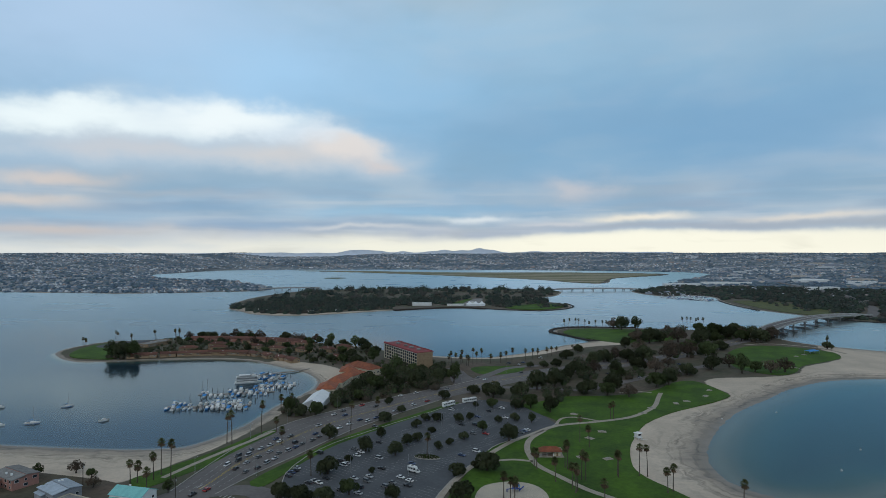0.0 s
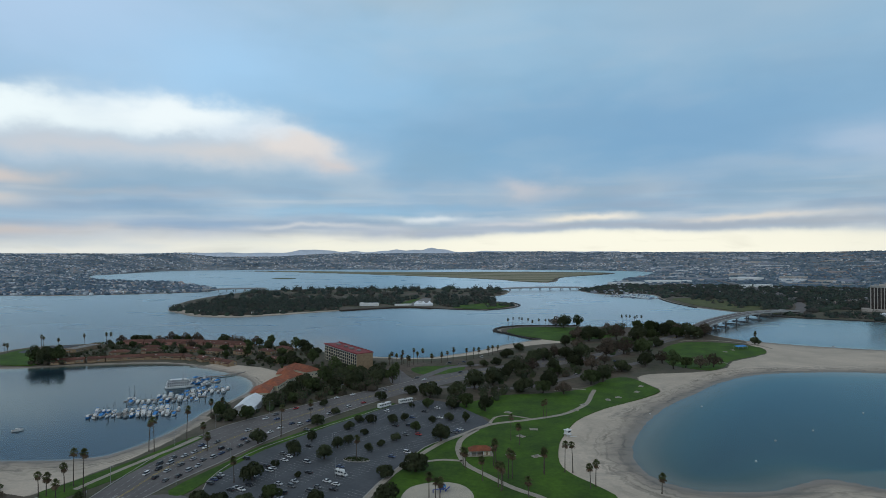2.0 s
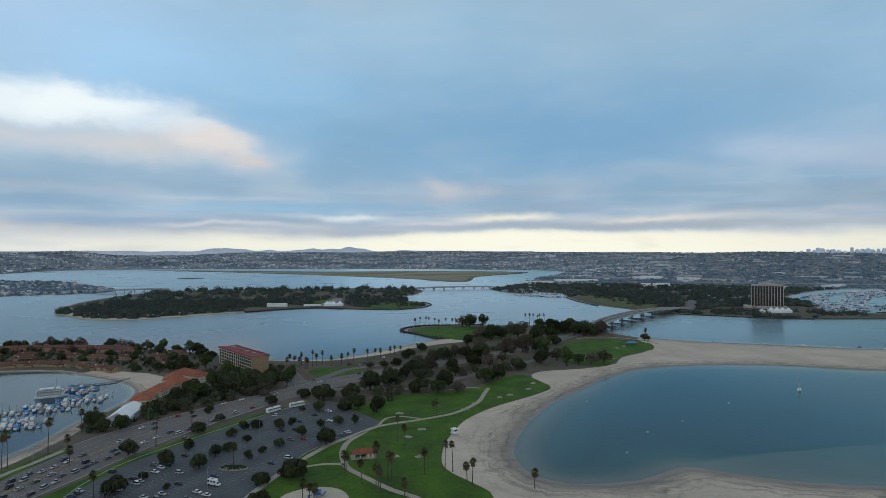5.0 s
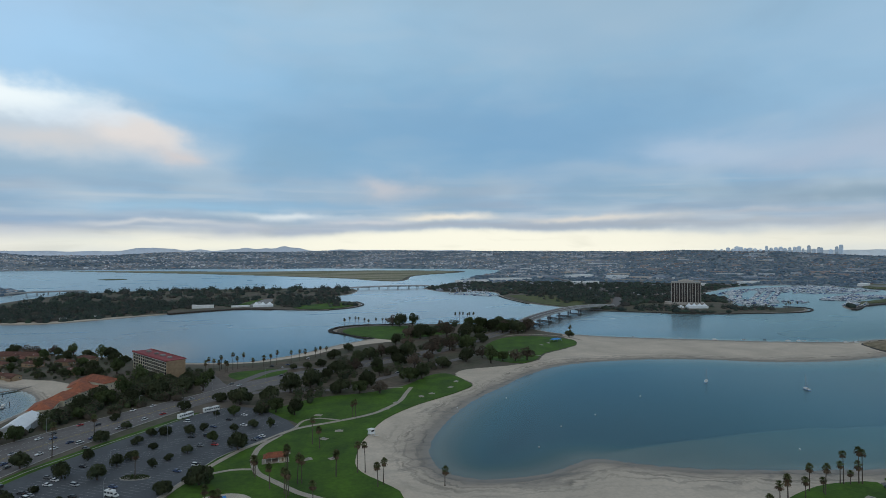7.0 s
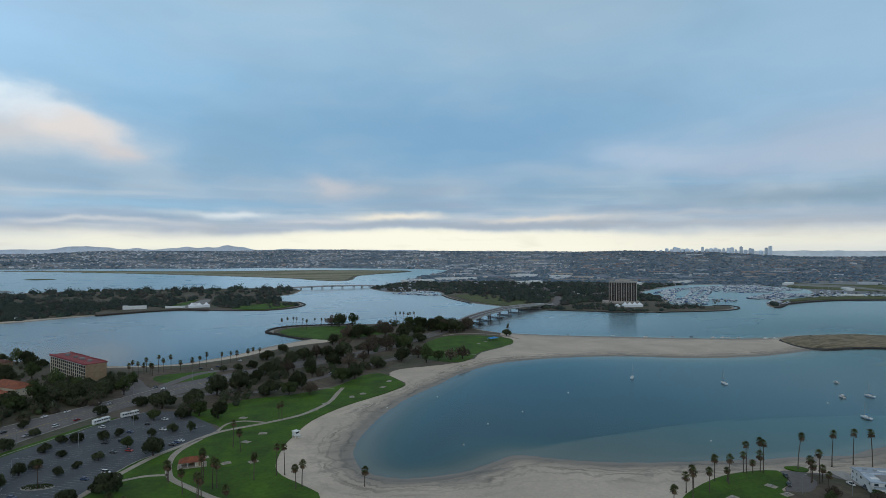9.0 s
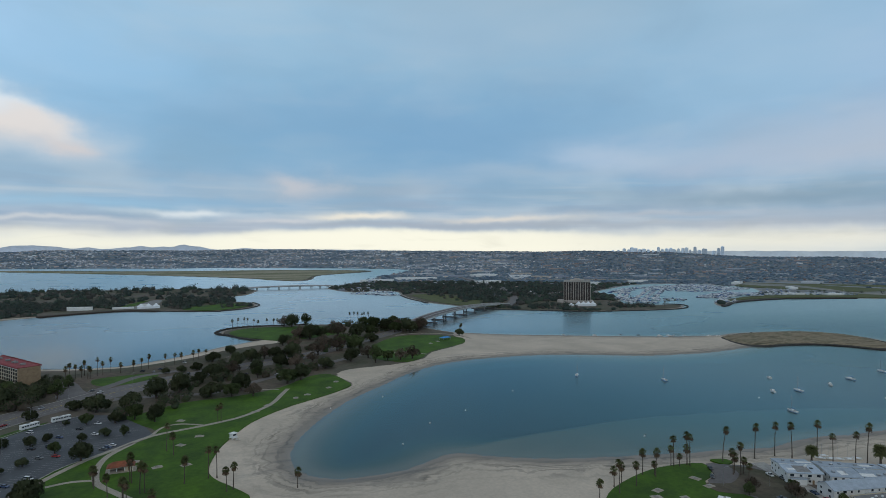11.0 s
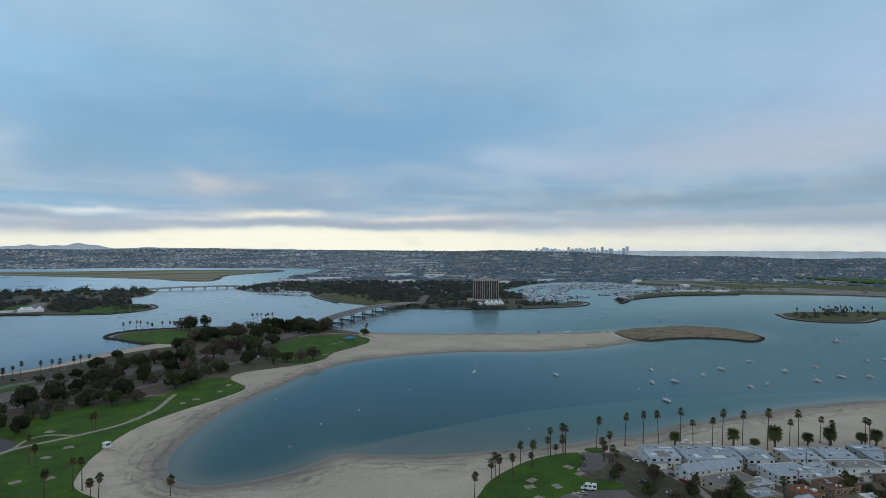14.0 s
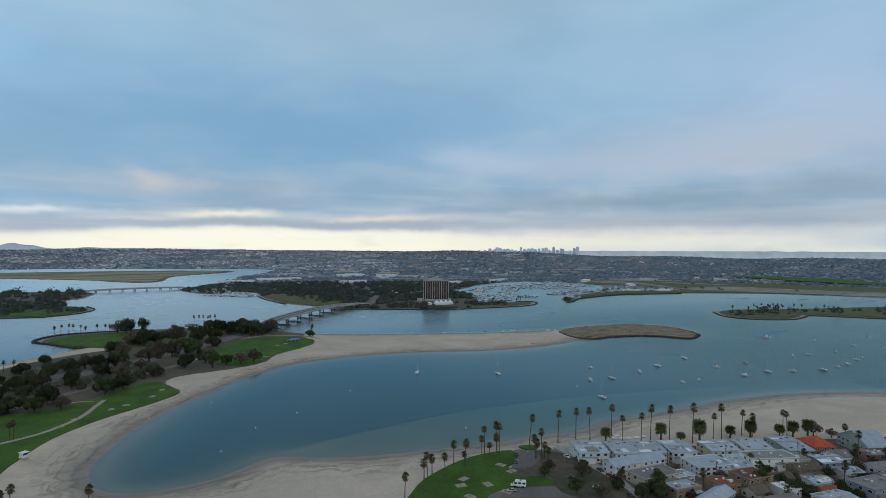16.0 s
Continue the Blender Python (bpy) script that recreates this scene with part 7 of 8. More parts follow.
# ---------------------------------------------------------------- boats
def hull(bm, l, wd, h, base=-0.3):
    rows = []
    for f, q in ((-0.5, 0.82), (-0.2, 1.0), (0.15, 0.92), (0.36, 0.55), (0.5, 0.03)):
        y = f * l
        sheer = h * (1 + 0.25 * max(0, f))
        rows.append([bm.verts.new(p) for p in ((-wd * q, y, sheer), (-wd * q * 0.8, y - (0.12 * l * max(0, f)), base), (wd * q * 0.8, y - (0.12 * l * max(0, f)), base), (wd * q, y, sheer))])
    for a, b in zip(rows, rows[1:]):
        for k in range(4):
            bm.faces.new((a[k], a[(k + 1) % 4], b[(k + 1) % 4], b[k]))
    bm.faces.new(rows[0])
    bm.faces.new(rows[-1][::-1])
    bmesh.ops.recalc_face_normals(bm, faces=bm.faces)
    return bm


def make_sailboat(l, label, colour="white"):
    t = thing("sailboat", pose(0, 0, 0), label, "boat", "moored boats")
    part("hull", hull(bmesh.new(), l, l * 0.15, l * 0.12), M[colour], t)
    part("stripe", hull(bmesh.new(), l * 1.004, l * 0.1515, l * 0.03, 0.0), M["blue_canvas"], t, "blue waterline stripe")
    part("cabin", prism(bmesh.new(), [(-l * 0.12, l * 0.11), (-l * 0.1, l * 0.19), (l * 0.16, l * 0.18), (l * 0.24, l * 0.12)], -l * 0.075, l * 0.075), M["white"], t)
    part("cockpit", boxed(-l * 0.08, -l * 0.38, l * 0.117, l * 0.08, -l * 0.14, l * 0.125), M["wood"], t)
    part("mast", tube(bmesh.new(), [(0, l * 0.1, l * 0.12, 0.13), (0, l * 0.1, l * 1.3, 0.08)], 6), M["metal"], t)
    bm = bmesh.new()
    limb(bm, (0, l * 0.08, l * 0.27), (0, -l * 0.32, l * 0.27), 0.1, 0.08)
    part("boom", bm, M["metal"], t)
    bm = bmesh.new()
    limb(bm, (0, l * 0.06, l * 0.295), (0, -l * 0.3, l * 0.29), 0.2, 0.12, 6)
    part("furled_sail", bm, M["blue_canvas"] if colour == "white" else M["canvas"], t, "furled sail under its cover")
    bm = bmesh.new()
    for p in ((0, l * 0.49, l * 0.14), (0, -l * 0.49, l * 0.12), (l * 0.13, 0, l * 0.12), (-l * 0.13, 0, l * 0.12)):
        limb(bm, p, (0, l * 0.1, l * 1.28), 0.025, 0.025, 3)
    part("rigging", bm, M["metal"], t)
    return t


def make_motorboat(l, label, fly=False, paint="white", cover=""):
    t = thing("motorboat", pose(0, 0, 0), label, "boat", "moored boats")
    part("hull", hull(bmesh.new(), l, l * 0.165, l * 0.13), M[paint], t)
    if cover:
        part("cover", prism(bmesh.new(), [(-l * 0.47, l * 0.13), (-l * 0.44, l * 0.2), (-l * 0.1, l * 0.285), (l * 0.12, l * 0.27), (l * 0.3, l * 0.15)], -l * 0.135, l * 0.135), M[cover], t, "canvas cover over the boat")
        return t
    part("cabin", prism(bmesh.new(), [(-l * 0.2, l * 0.12), (-l * 0.18, l * 0.27), (l * 0.1, l * 0.26), (l * 0.25, l * 0.14)], -l * 0.12, l * 0.12), M["white"], t)
    part("glazing", prism(bmesh.new(), [(-l * 0.17, l * 0.19), (-l * 0.165, l * 0.245), (l * 0.115, l * 0.24), (l * 0.175, l * 0.195)], -l * 0.123, l * 0.123), M["glass"], t, "dark cabin windows")
    part("deck", boxed(-l * 0.12, -l * 0.46, l * 0.128, l * 0.12, -l * 0.2, l * 0.136), M["wood"], t)
    part("rail", prism(bmesh.new(), [(l * 0.2, l * 0.15), (l * 0.2, l * 0.2), (l * 0.43, l * 0.215), (l * 0.43, l * 0.165)], -0.03, 0.03), M["metal"], t)
    if fly:
        part("flybridge", prism(bmesh.new(), [(-l * 0.16, l * 0.27), (-l * 0.16, l * 0.32), (l * 0.04, l * 0.34), (l * 0.08, l * 0.265)], -l * 0.1, l * 0.1), M["white"], t)
        part("canopy", boxed(-l * 0.1, -l * 0.14, l * 0.41, l * 0.1, l * 0.02, l * 0.42), M["blue_canvas"], t, "blue canopy over the helm")
        for s in (-1, 1):
            bm = bmesh.new()
            limb(bm, (s * l * 0.09, -l * 0.1, l * 0.3), (s * l * 0.09, -l * 0.1, l * 0.415), 0.04, 0.04, 4)
            part("post", bm, M["metal"], t)
    return t


BOATS = [(455, 407, 1), (394, 452, 1), (547, 404, 0), (551, 380, 0), (508, 341, 0), (530, 335, 1), (576, 341, 0), (615, 350, 1), (677, 362, 1), (570, 290, 0), (591, 288, 0), (660, 314, 0), (708, 311, 0), (645, 276, 0), (681, 274, 1), (905, 394, 2), (789, 303, 0), (816, 298, 1), (705, 262, 0), (736, 249, 1), (861, 291, 0), (764, 247, 0), (789, 249, 1),
         (825, 255, 1), (933, 347, 0), (931, 300, 1), (1029, 322, 0), (944, 271, 0), (842, 257, 0), (468, 292, 1)]
SIDE_BOATS = [(-307, 377, 1), (-325, 371, 0), (-364, 415, 0), (-315, 421, 1), (-263, 387, 0), (-350, 390, 1)]
sail_poses, motor_poses, big_poses = [], [], []
for x, y, k in BOATS + SIDE_BOATS:
    (sail_poses if k == 1 else motor_poses if k == 0 else big_poses).append(scaled_pose(x, y, 0, (-22 if x > 0 else -60) + rng.uniform(-22, 22), rng.uniform(0.75, 1.0)))
copies(make_sailboat(9.5, "white sailing boat moored with bare mast"), None, sail_poses)
copies(make_motorboat(8.0, "small white motor boat moored in the cove"), None, motor_poses[1:])
copies(make_motorboat(15.0, "large white motor yacht under way", True), None, big_poses)
# the hotel marina: floating docks with boats along both sides
dock_poses = {k: [] for k in range(6)}
for (ax, ay), (bx, by), slips in (((-238, 424), (-178, 434), 15), ((-234, 462), (-176, 478), 14), ((-200, 497), (-166, 500), 7), ((-218, 540), (-188, 528), 6)):
    t = thing("dock", pose(0, 0, 0), "grey floating wooden dock of the hotel marina", "dock", "marina docks")
    d = (Vector((bx, by)) - Vector((ax, ay))).normalized()
    s = Vector((-d.y, d.x))
    deck = ribbon("walkway", [(ax, ay), ((ax + bx) / 2, (ay + by) / 2), (bx, by)], 2.2, 0.55, M["wood"], "", 0.5, 2)
    del deck["kind"]
    deck.parent = t
    for k in range(slips):
        p = Vector((ax, ay)).lerp(Vector((bx, by)), (k + 0.5) / slips)
        for sg in (-1, 1):
            q = p + s * sg * 6.8
            bm = bmesh.new()
            limb(bm, (*(p + d * 2.4 + s * sg * 12), -1.5), (*(p + d * 2.4 + s * sg * 12), 2.6), 0.16, 0.14, 6)
            part("pile", bm, M["pole_wood"], t)
            if rng.random() < 0.92:
                ang = math.degrees(math.atan2(-s.x * sg, s.y * sg)) + (180 if rng.random() < 0.4 else 0)
                kind = rng.choices(range(6), (4, 4, 5, 2, 2, 2))[0]
                q = q + d * rng.uniform(-0.5, 0.5) + s * sg * rng.uniform(-1.0, 1.2)
                dock_poses[kind].append(scaled_pose(q.x, q.y, 0, ang + rng.uniform(-4, 4), rng.uniform(0.68, 0.98)))
copies(make_motorboat(9.0, "white motor boat berthed at the dock"), None, dock_poses[0])
copies(make_sailboat(10.0, "white sailing boat berthed at the dock"), None, dock_poses[1])
copies(make_motorboat(11.5, "white cabin cruiser with a blue canopy", True), None, dock_poses[2])
copies(make_motorboat(9.0, "white boat under a blue canvas cover", False, "white", "blue_canvas"), None, dock_poses[3])
copies(make_motorboat(9.5, "motor boat with a dark blue hull", False, "blue_canvas"), None, dock_poses[4])
copies(make_motorboat(8.5, "small boat under a grey canvas cover", False, "white", "grey_roof"), None, dock_poses[5])
ribbon("pier", [(-206, 548), (-190, 556), (-176, 572)], 2.5, 1.2, M["wood"], "low wooden pier from the hotel beach", 0.6, 3, category="pier")


def ferry(m):
    t = thing("excursion_boat", m, "white two-deck excursion boat moored at the marina", "boat")
    part("hull", hull(bmesh.new(), 34, 4.4, 1.6), M["white"], t)
    for k, z in enumerate((1.6, 4.5)):
        part("saloon", boxed(-3.7, -15 + k, z, 3.7, 11 - 2 * k, z + 2.5, bevel=0.1), M["white"], t)
        part("deck", boxed(-4.2, -16 + k, z + 2.55, 4.2, 13 - 2 * k, z + 2.8), M["white"], t)
        for s in (-1, 1):
            for i in range(10):
                part("window", boxed(s * 3.7 - 0.04, -13.6 + 2.4 * i, z + 0.7, s * 3.7 + 0.04, -12.2 + 2.4 * i, z + 2.0), M["glass"], t)
            part("rail", boxed(s * 4.15 - 0.04, -15 + k, z + 2.8, s * 4.15 + 0.04, 12 - 2 * k, z + 3.7), M["metal"], t)
    part("wheelhouse", boxed(-2, 4, 7.3, 2, 8, 9.6, bevel=0.1), M["white"], t)
    part("canopy", boxed(-3.9, -12, 9.0, 3.9, 2, 9.2), M["canvas"], t)
    for s in (-1, 1):
        for y in (-11, -5, 1):
            bm = bmesh.new()
            limb(bm, (s * 3.6, y, 7.2), (s * 3.6, y, 9.05), 0.08, 0.08, 4)
            part("post", bm, M["white"], t)


ferry(pose(-212, 511, 0, 0, 0, -70) @ Matrix.Diagonal((0.72, 0.70, 0.78, 1)))


# ---------------------------------------------------------------- buildings
def window_at(parent, m, wd, h, frame_mat=None):
    f = part("window", boxed(-wd / 2 - 0.1, -0.05, -0.1, wd / 2 + 0.1, 0.05, h + 0.1), frame_mat or M["white"], parent)
    f.matrix_basis = m
    part("pane", boxed(-wd / 2, -0.07, 0, wd / 2, -0.045, h), M["glass"], f)


def house(x, y, a, wd, dp, h, wall, roof, style="low", label="", storeys=2, z=1.58, balcony=False):
    t = thing("house", pose(x, y, z, 0, 0, a), label, "house", "beach houses")
    part("wall", boxed(-wd / 2, -dp / 2, -0.4, wd / 2, dp / 2, h, bevel=0.04), M[wall], t)
    o = 0.45
    if style == "low":           # two shallow mono-pitches with a step between them
        for s, y0, y1, z0, z1 in ((0, -dp / 2 - o, 0.25, h + 0.02, h + 0.95), (1, 0.25, dp / 2 + o, h + 1.25, h + 0.3)):
            bm = bmesh.new()
            prism(bm, [(y0, z0), (y1, z1), (y1, z1 + 0.22), (y0, z0 + 0.22)], -wd / 2 - o, wd / 2 + o)
            part("roof", bm, M[roof], t)
        part("clerestory", boxed(-wd / 2 + 0.1, 0.0, h - 0.1, wd / 2 - 0.1, 0.5, h + 1.2), M[wall], t)
        part("gable", prism(bmesh.new(), [(0.5, h), (0.5, h + 1.2), (dp / 2 - 0.1, h + 0.3), (dp / 2 - 0.1, h)], -wd / 2 + 0.02, wd / 2 - 0.02), M[wall], t)
    elif style == "gable":
        g = dp * 0.24
        for s in (-1, 1):
            bm = bmesh.new()
            prism(bm, [(s * (dp / 2 + o), h - 0.15), (s * (dp / 2 + o), h + 0.05), (0, h + g + 0.25), (0, h + g)], -wd / 2 - o, wd / 2 + o)
            part("roof", bm, M[roof], t)
        part("gable", prism(bmesh.new(), [(-dp / 2, h), (0, h + g), (dp / 2, h)], -wd / 2 + 0.01, wd / 2 - 0.01), M[wall], t)
    elif style == "hip":
        bm = bmesh.new()
        g, r = dp * 0.26, max(0.3, wd / 2 - dp / 2)
        b = [bm.verts.new((sx * (wd / 2 + o), sy * (dp / 2 + o), h)) for sx, sy in ((-1, -1), (1, -1), (1, 1), (-1, 1))]
        p, q = bm.verts.new((-r, 0, h + g)), bm.verts.new((r, 0, h + g))
        for f in ((b[0], b[1], q, p), (b[1], b[2], q), (b[2], b[3], p, q), (b[3], b[0], p), b[::-1]):
            bm.faces.new(f)
        part("roof", bm, M[roof], t)
    else:
        part("roof", boxed(-wd / 2 - 0.1, -dp / 2 - 0.1, h + 0.003, wd / 2 + 0.1, dp / 2 + 0.1, h + 0.25, bevel=0.05), M[roof], t)
        for q in ((-wd / 2 - 0.1, -dp / 2 - 0.1, wd / 2 + 0.1, -dp / 2 + 0.15), (-wd / 2 - 0.1, dp / 2 - 0.15, wd / 2 + 0.1, dp / 2 + 0.1), (-wd / 2 - 0.1, -dp / 2 + 0.15, -wd / 2 + 0.15, dp / 2 - 0.15), (wd / 2 - 0.15, -dp / 2 + 0.15, wd / 2 + 0.1, dp / 2 - 0.15)):
            part("parapet", boxed(q[0], q[1], h + 0.25, q[2], q[3], h + 0.7), M[wall], t)
    top = h + (1.0 if style in ("low", "gable", "hip") else 0.25)
    for k in range(rng.randint(1, 3)):
        px, py = rng.uniform(-wd * 0.35, wd * 0.35), rng.uniform(-dp * 0.3, dp * 0.3)
        part("vent", boxed(px - 0.4, py - 0.4, h - 0.2, px + 0.4, py + 0.4, top + rng.uniform(0.5, 0.9), bevel=0.04), M["white"], t)
    if style == "low" and x > 0:
        for y0, y1, z0, z1 in ((-dp / 2 - o, 0.25, h + 0.24, h + 1.17), (0.25, dp / 2 + o, h + 1.47, h + 0.52)):
            tilt, mid_z = math.degrees(math.atan2(z1 - z0, y1 - y0)), (z0 + z1) / 2
            for k in range(3):
                pw, pd, px = rng.uniform(1.0, wd * 0.28), rng.uniform(1.0, (y1 - y0) * 0.36), wd * (k - 1) * 0.3 + rng.uniform(-0.5, 0.5)
                py = rng.uniform(-0.18, 0.18) * (y1 - y0)
                at = pose(0, (y0 + y1) / 2, mid_z, tilt, 0, 0) @ pose(px, py, 0)
                kind = rng.random()
                if kind < 0.55:
                    part("roof_patch", boxed(-pw, -pd, -0.02, pw, pd, 0.04), M[rng.choice(("white", "grey_roof", "canvas", "blue_roof"))], t, "patch of newer roofing").matrix_basis = at
                elif kind < 0.8:
                    part("skylight", boxed(-0.8, -0.6, -0.02, 0.8, 0.6, 0.22, bevel=0.05), M["glass"], t, "dark skylight").matrix_basis = at
                else:
                    part("roof_unit", boxed(-0.7, -0.6, -0.2, 0.7, 0.6, 0.9, bevel=0.06), M["metal"], t, "metal air unit").matrix_basis = at
    elif style == "flat" and x > 0:
        for k in range(3):
            px, py, q = rng.uniform(-wd * 0.32, wd * 0.32), rng.uniform(-dp * 0.3, dp * 0.3), rng.uniform(0.5, 1.1)
            part("roof_unit", boxed(px - q, py - q * 0.8, h + 0.2, px + q, py + q * 0.8, h + 0.3 + q * 0.9, bevel=0.05), M[rng.choice(("metal", "grey_wall", "white"))], t, "rooftop air unit")
    sh = h / storeys
    for f in range(storeys):
        for side, span_, off, turn in (("s", wd, -dp / 2, 0), ("n", wd, dp / 2, 180), ("w", dp, -wd / 2, -90), ("e", dp, wd / 2, 90)):
            n = max(1, int(span_ / 3.4))
            for i in range(n):
                if rng.random() < 0.25 or side == "n" or side == ("e" if x > 0 else "w"):
                    continue
                u_ = -span_ / 2 + (i + 0.5) * span_ / n
                ww, wh = rng.choice(((1.2, 1.1), (1.8, 1.2), (0.9, 1.0)))
                pz = f * sh + sh * 0.38
                m = pose(u_, off, pz) if side == "s" else pose(-u_, off, pz, 0, 0, 180) if side == "n" else pose(off, -u_, pz, 0, 0, -90) if side == "w" else pose(off, u_, pz, 0, 0, 90)
                window_at(t, m, ww, wh)
    if wd > 9 and style != "hip":
        ah, ax, ay = h * rng.uniform(0.5, 0.7), rng.choice((-1, 1)) * wd * 0.22, -dp / 2 - 1.8
        part("annex", boxed(ax - wd * 0.22, ay, -0.4, ax + wd * 0.22, -dp / 2 - 0.003, ah), M[wall], t)
        part("annex_roof", prism(bmesh.new(), [(ay - 0.3, ah), (-dp / 2 - 0.07, ah + 0.35), (-dp / 2 - 0.07, ah + 0.55), (ay - 0.3, ah + 0.2)], ax - wd * 0.24, ax + wd * 0.24), M[roof], t)
    part("door", boxed(wd * 0.2, -dp / 2 - 0.06, 0, wd * 0.2 + 0.95, -dp / 2 + 0.02, 2.05), M["tan"], t)
    if balcony:
        part("balcony", boxed(-wd / 2 + 0.5, -dp / 2 - 1.4, sh, wd * 0.1, -dp / 2 - 0.001, sh + 0.2), M["white"], t)
        part("railing", boxed(-wd / 2 + 0.5, -dp / 2 - 1.4, sh + 0.2, wd * 0.1, -dp / 2 - 1.32, sh + 1.15), M["metal"], t)
    return t


lb = "white beach house with a shallow pale blue-grey roof"
for row in ((353, 200, -28, 14, 17, 6.4, "white", "blue_roof", "low", lb), (368, 190, -28, 12, 18, 6.2, "white", "blue_roof", "low", lb), (381, 182, -28, 12, 18, 6.2, "cream", "blue_roof", "low", "cream beach house with pale blue-grey roof"), (395, 174, -28, 12, 18, 6.4, "white", "blue_roof", "low", lb),
            (359, 174, -12, 28, 9, 6.0, "white", "blue_roof", "gable", "long white house with a pale blue-grey roof"), (354, 158, -10, 20, 12, 5.2, "cream", "grey_roof", "flat", "cream flat-roofed apartment block"), (416, 162, -28, 14, 15, 6.5, "cream", "blue_roof", "low", "cream beach house with pale blue-grey roof"),
            (434, 153, -30, 14, 15, 6.5, "white", "blue_roof", "low", lb), (453, 142, -30, 12, 22, 6.6, "green_wall", "blue_roof", "low", "pale green beach house with blue-grey roof"), (470, 135, -30, 11, 14, 6.0, "tan", "red_roof", "hip", "tan house with a bright red tile roof"),
            (420, 136, -28, 22, 11, 8.2, "white", "grey_roof", "flat", "three-storey white block with a grey flat roof"), (390, 152, -20, 18, 14, 5.4, "white", "blue_roof", "flat", "white house with a flat pale blue roof"), (496, 121, -30, 12, 22, 6.5, "green_wall", "blue_roof", "gable", "pale green house with a grey roof"),
            (424, 88, -14, 18, 12, 8.5, "grey_wall", "grey_roof", "flat", "grey three-storey block with a flat roof"), (447, 119, -24, 13, 11, 5.6, "grey_wall", "blue_roof", "low", "grey house with pale blue-grey roofs"), (385, 126, -14, 13, 11, 8.6, "tan", "bungalow_roof", "flat", "tan stucco house with a walled roof terrace"),
            (370, 131, -10, 9, 10, 6.0, "tan", "tile_roof", "flat", "tan stucco house with a roof terrace"), (392, 113, -18, 8, 8, 4.6, "white", "canvas", "flat", "small white flat-roofed house"), (352, 125, 8, 22, 8, 4.8, "white", "blue_roof", "gable", "low white house with a pale blue roof"),
            (352, 141, -12, 13, 9, 5.0, "tan", "blue_roof", "flat", "brown house with a pale blue flat roof"), (426, 121, -20, 13, 8, 5.0, "tan", "brown_roof", "gable", "brown timber house with a shingle roof"), (415, 109, -20, 10, 8, 4.0, "white", "blue_roof", "low", "small white house among trees"),
            (403, 122, -24, 10, 8, 4.2, "tan", "brown_roof", "gable", "brown cottage behind the flats"), (484, 96, -24, 14, 10, 5.5, "grey_wall", "brown_roof", "gable", "grey house with a steep dark gable"), (460, 100, -24, 12, 9, 4.8, "white", "grey_roof", "gable", "small white gabled beach cottage"),
            (364, 150, -12, 9, 8, 4.6, "white", "blue_roof", "flat", "small white house with a flat roof"), (402, 143, -22, 9, 12, 5.0, "white", "blue_roof", "low", lb), (408, 150, -26, 8, 8, 4.2, "green_wall", "blue_roof", "gable", "pale green cottage with a blue-grey roof"), (436, 130, -26, 8, 10, 5.4, "cream", "grey_roof", "flat", "cream flat-roofed beach house"),
            (462, 121, -26, 9, 9, 4.6, "white", "grey_roof", "gable", "white cottage with a grey roof"), (377, 119, -12, 8, 8, 4.4, "cream", "brown_roof", "gable", "cream cottage with a brown roof"), (404, 100, -20, 9, 9, 4.6, "tan", "tile_roof", "gable", "tan cottage with a tile roof"), (480, 110, -28, 10, 9, 5.2, "pink_wall", "grey_roof", "flat", "pinkish stucco house with flat roof"), (440, 106, -20, 10, 8, 4.6, "cream", "blue_roof", "low", "cream cottage with a pale roof"),
            (520, 100, -30, 14, 16, 6.0, "cream", "grey_roof", "low", "cream beach house with grey roof"), (372, 106, -14, 14, 10, 5.0, "grey_wall", "grey_roof", "gable", "grey cottage with a grey roof"), (395, 92, -14, 14, 12, 6.0, "white", "blue_roof", "low", lb)):
    x, y, a, wd, dp, h, wall, roof, style, label = row
    house(x, y, a, wd * 1.17, dp * 1.12, h * 0.82, wall, roof, style, label, 3 if h > 8 else 2 if h > 4.7 else 1, balcony=rng.random() < 0.4)
for x, y, a, wd, dp, h, wall, roof, style, label in ((-232, 274, -25, 20, 12, 5.0, "pink_wall", "grey_roof", "low", "pink stucco beach house with a grey roof"), (-198, 260, -30, 16, 12, 4.6, "grey_wall", "blue_roof", "low", "grey-blue house with a weathered roof"),
                                                     (-161, 258, -10, 17, 10, 4.2, "white", "turquoise", "gable", "low building with a turquoise roof"), (-255, 262, -25, 14, 10, 5.0, "cream", "brown_roof", "gable", "cream house with a brown roof"), (-182, 247, -20, 16, 8, 4.0, "cream", "grey_roof", "flat", "low cream building by the road")):
    house(x, y, a, wd, dp, h, wall, roof, style, label, 1 if h < 4.7 else 2)
# bungalows and halls of the hotel grounds
for i in range(12):
    p = rounded([(-384, 618), (-340, 634), (-300, 644), (-255, 638), (-205, 606)], 11, False)[i * 4]
    house(p[0], p[1], 18 if i < 5 else 0 if i < 8 else -38, 16.4, 8, 3.2, "tan", "bungalow_roof", "gable", "low tan bungalow with a terracotta tile roof", 1)
for x, y, a in ((-350, 668, 20), (-318, 676, 10), (-280, 688, 0), (-246, 674, -20), (-212, 668, -30), (-330, 700, 10), (-300, 730, 5), (-258, 722, -10), (-225, 715, -20), (-185, 672, -35), (-170, 690, -35), (-160, 620, -40)):
    house(x, y, a, 20, 9, 3.6, "tan", "bungalow_roof", "hip", "tan hotel wing with a terracotta tile roof", 1)
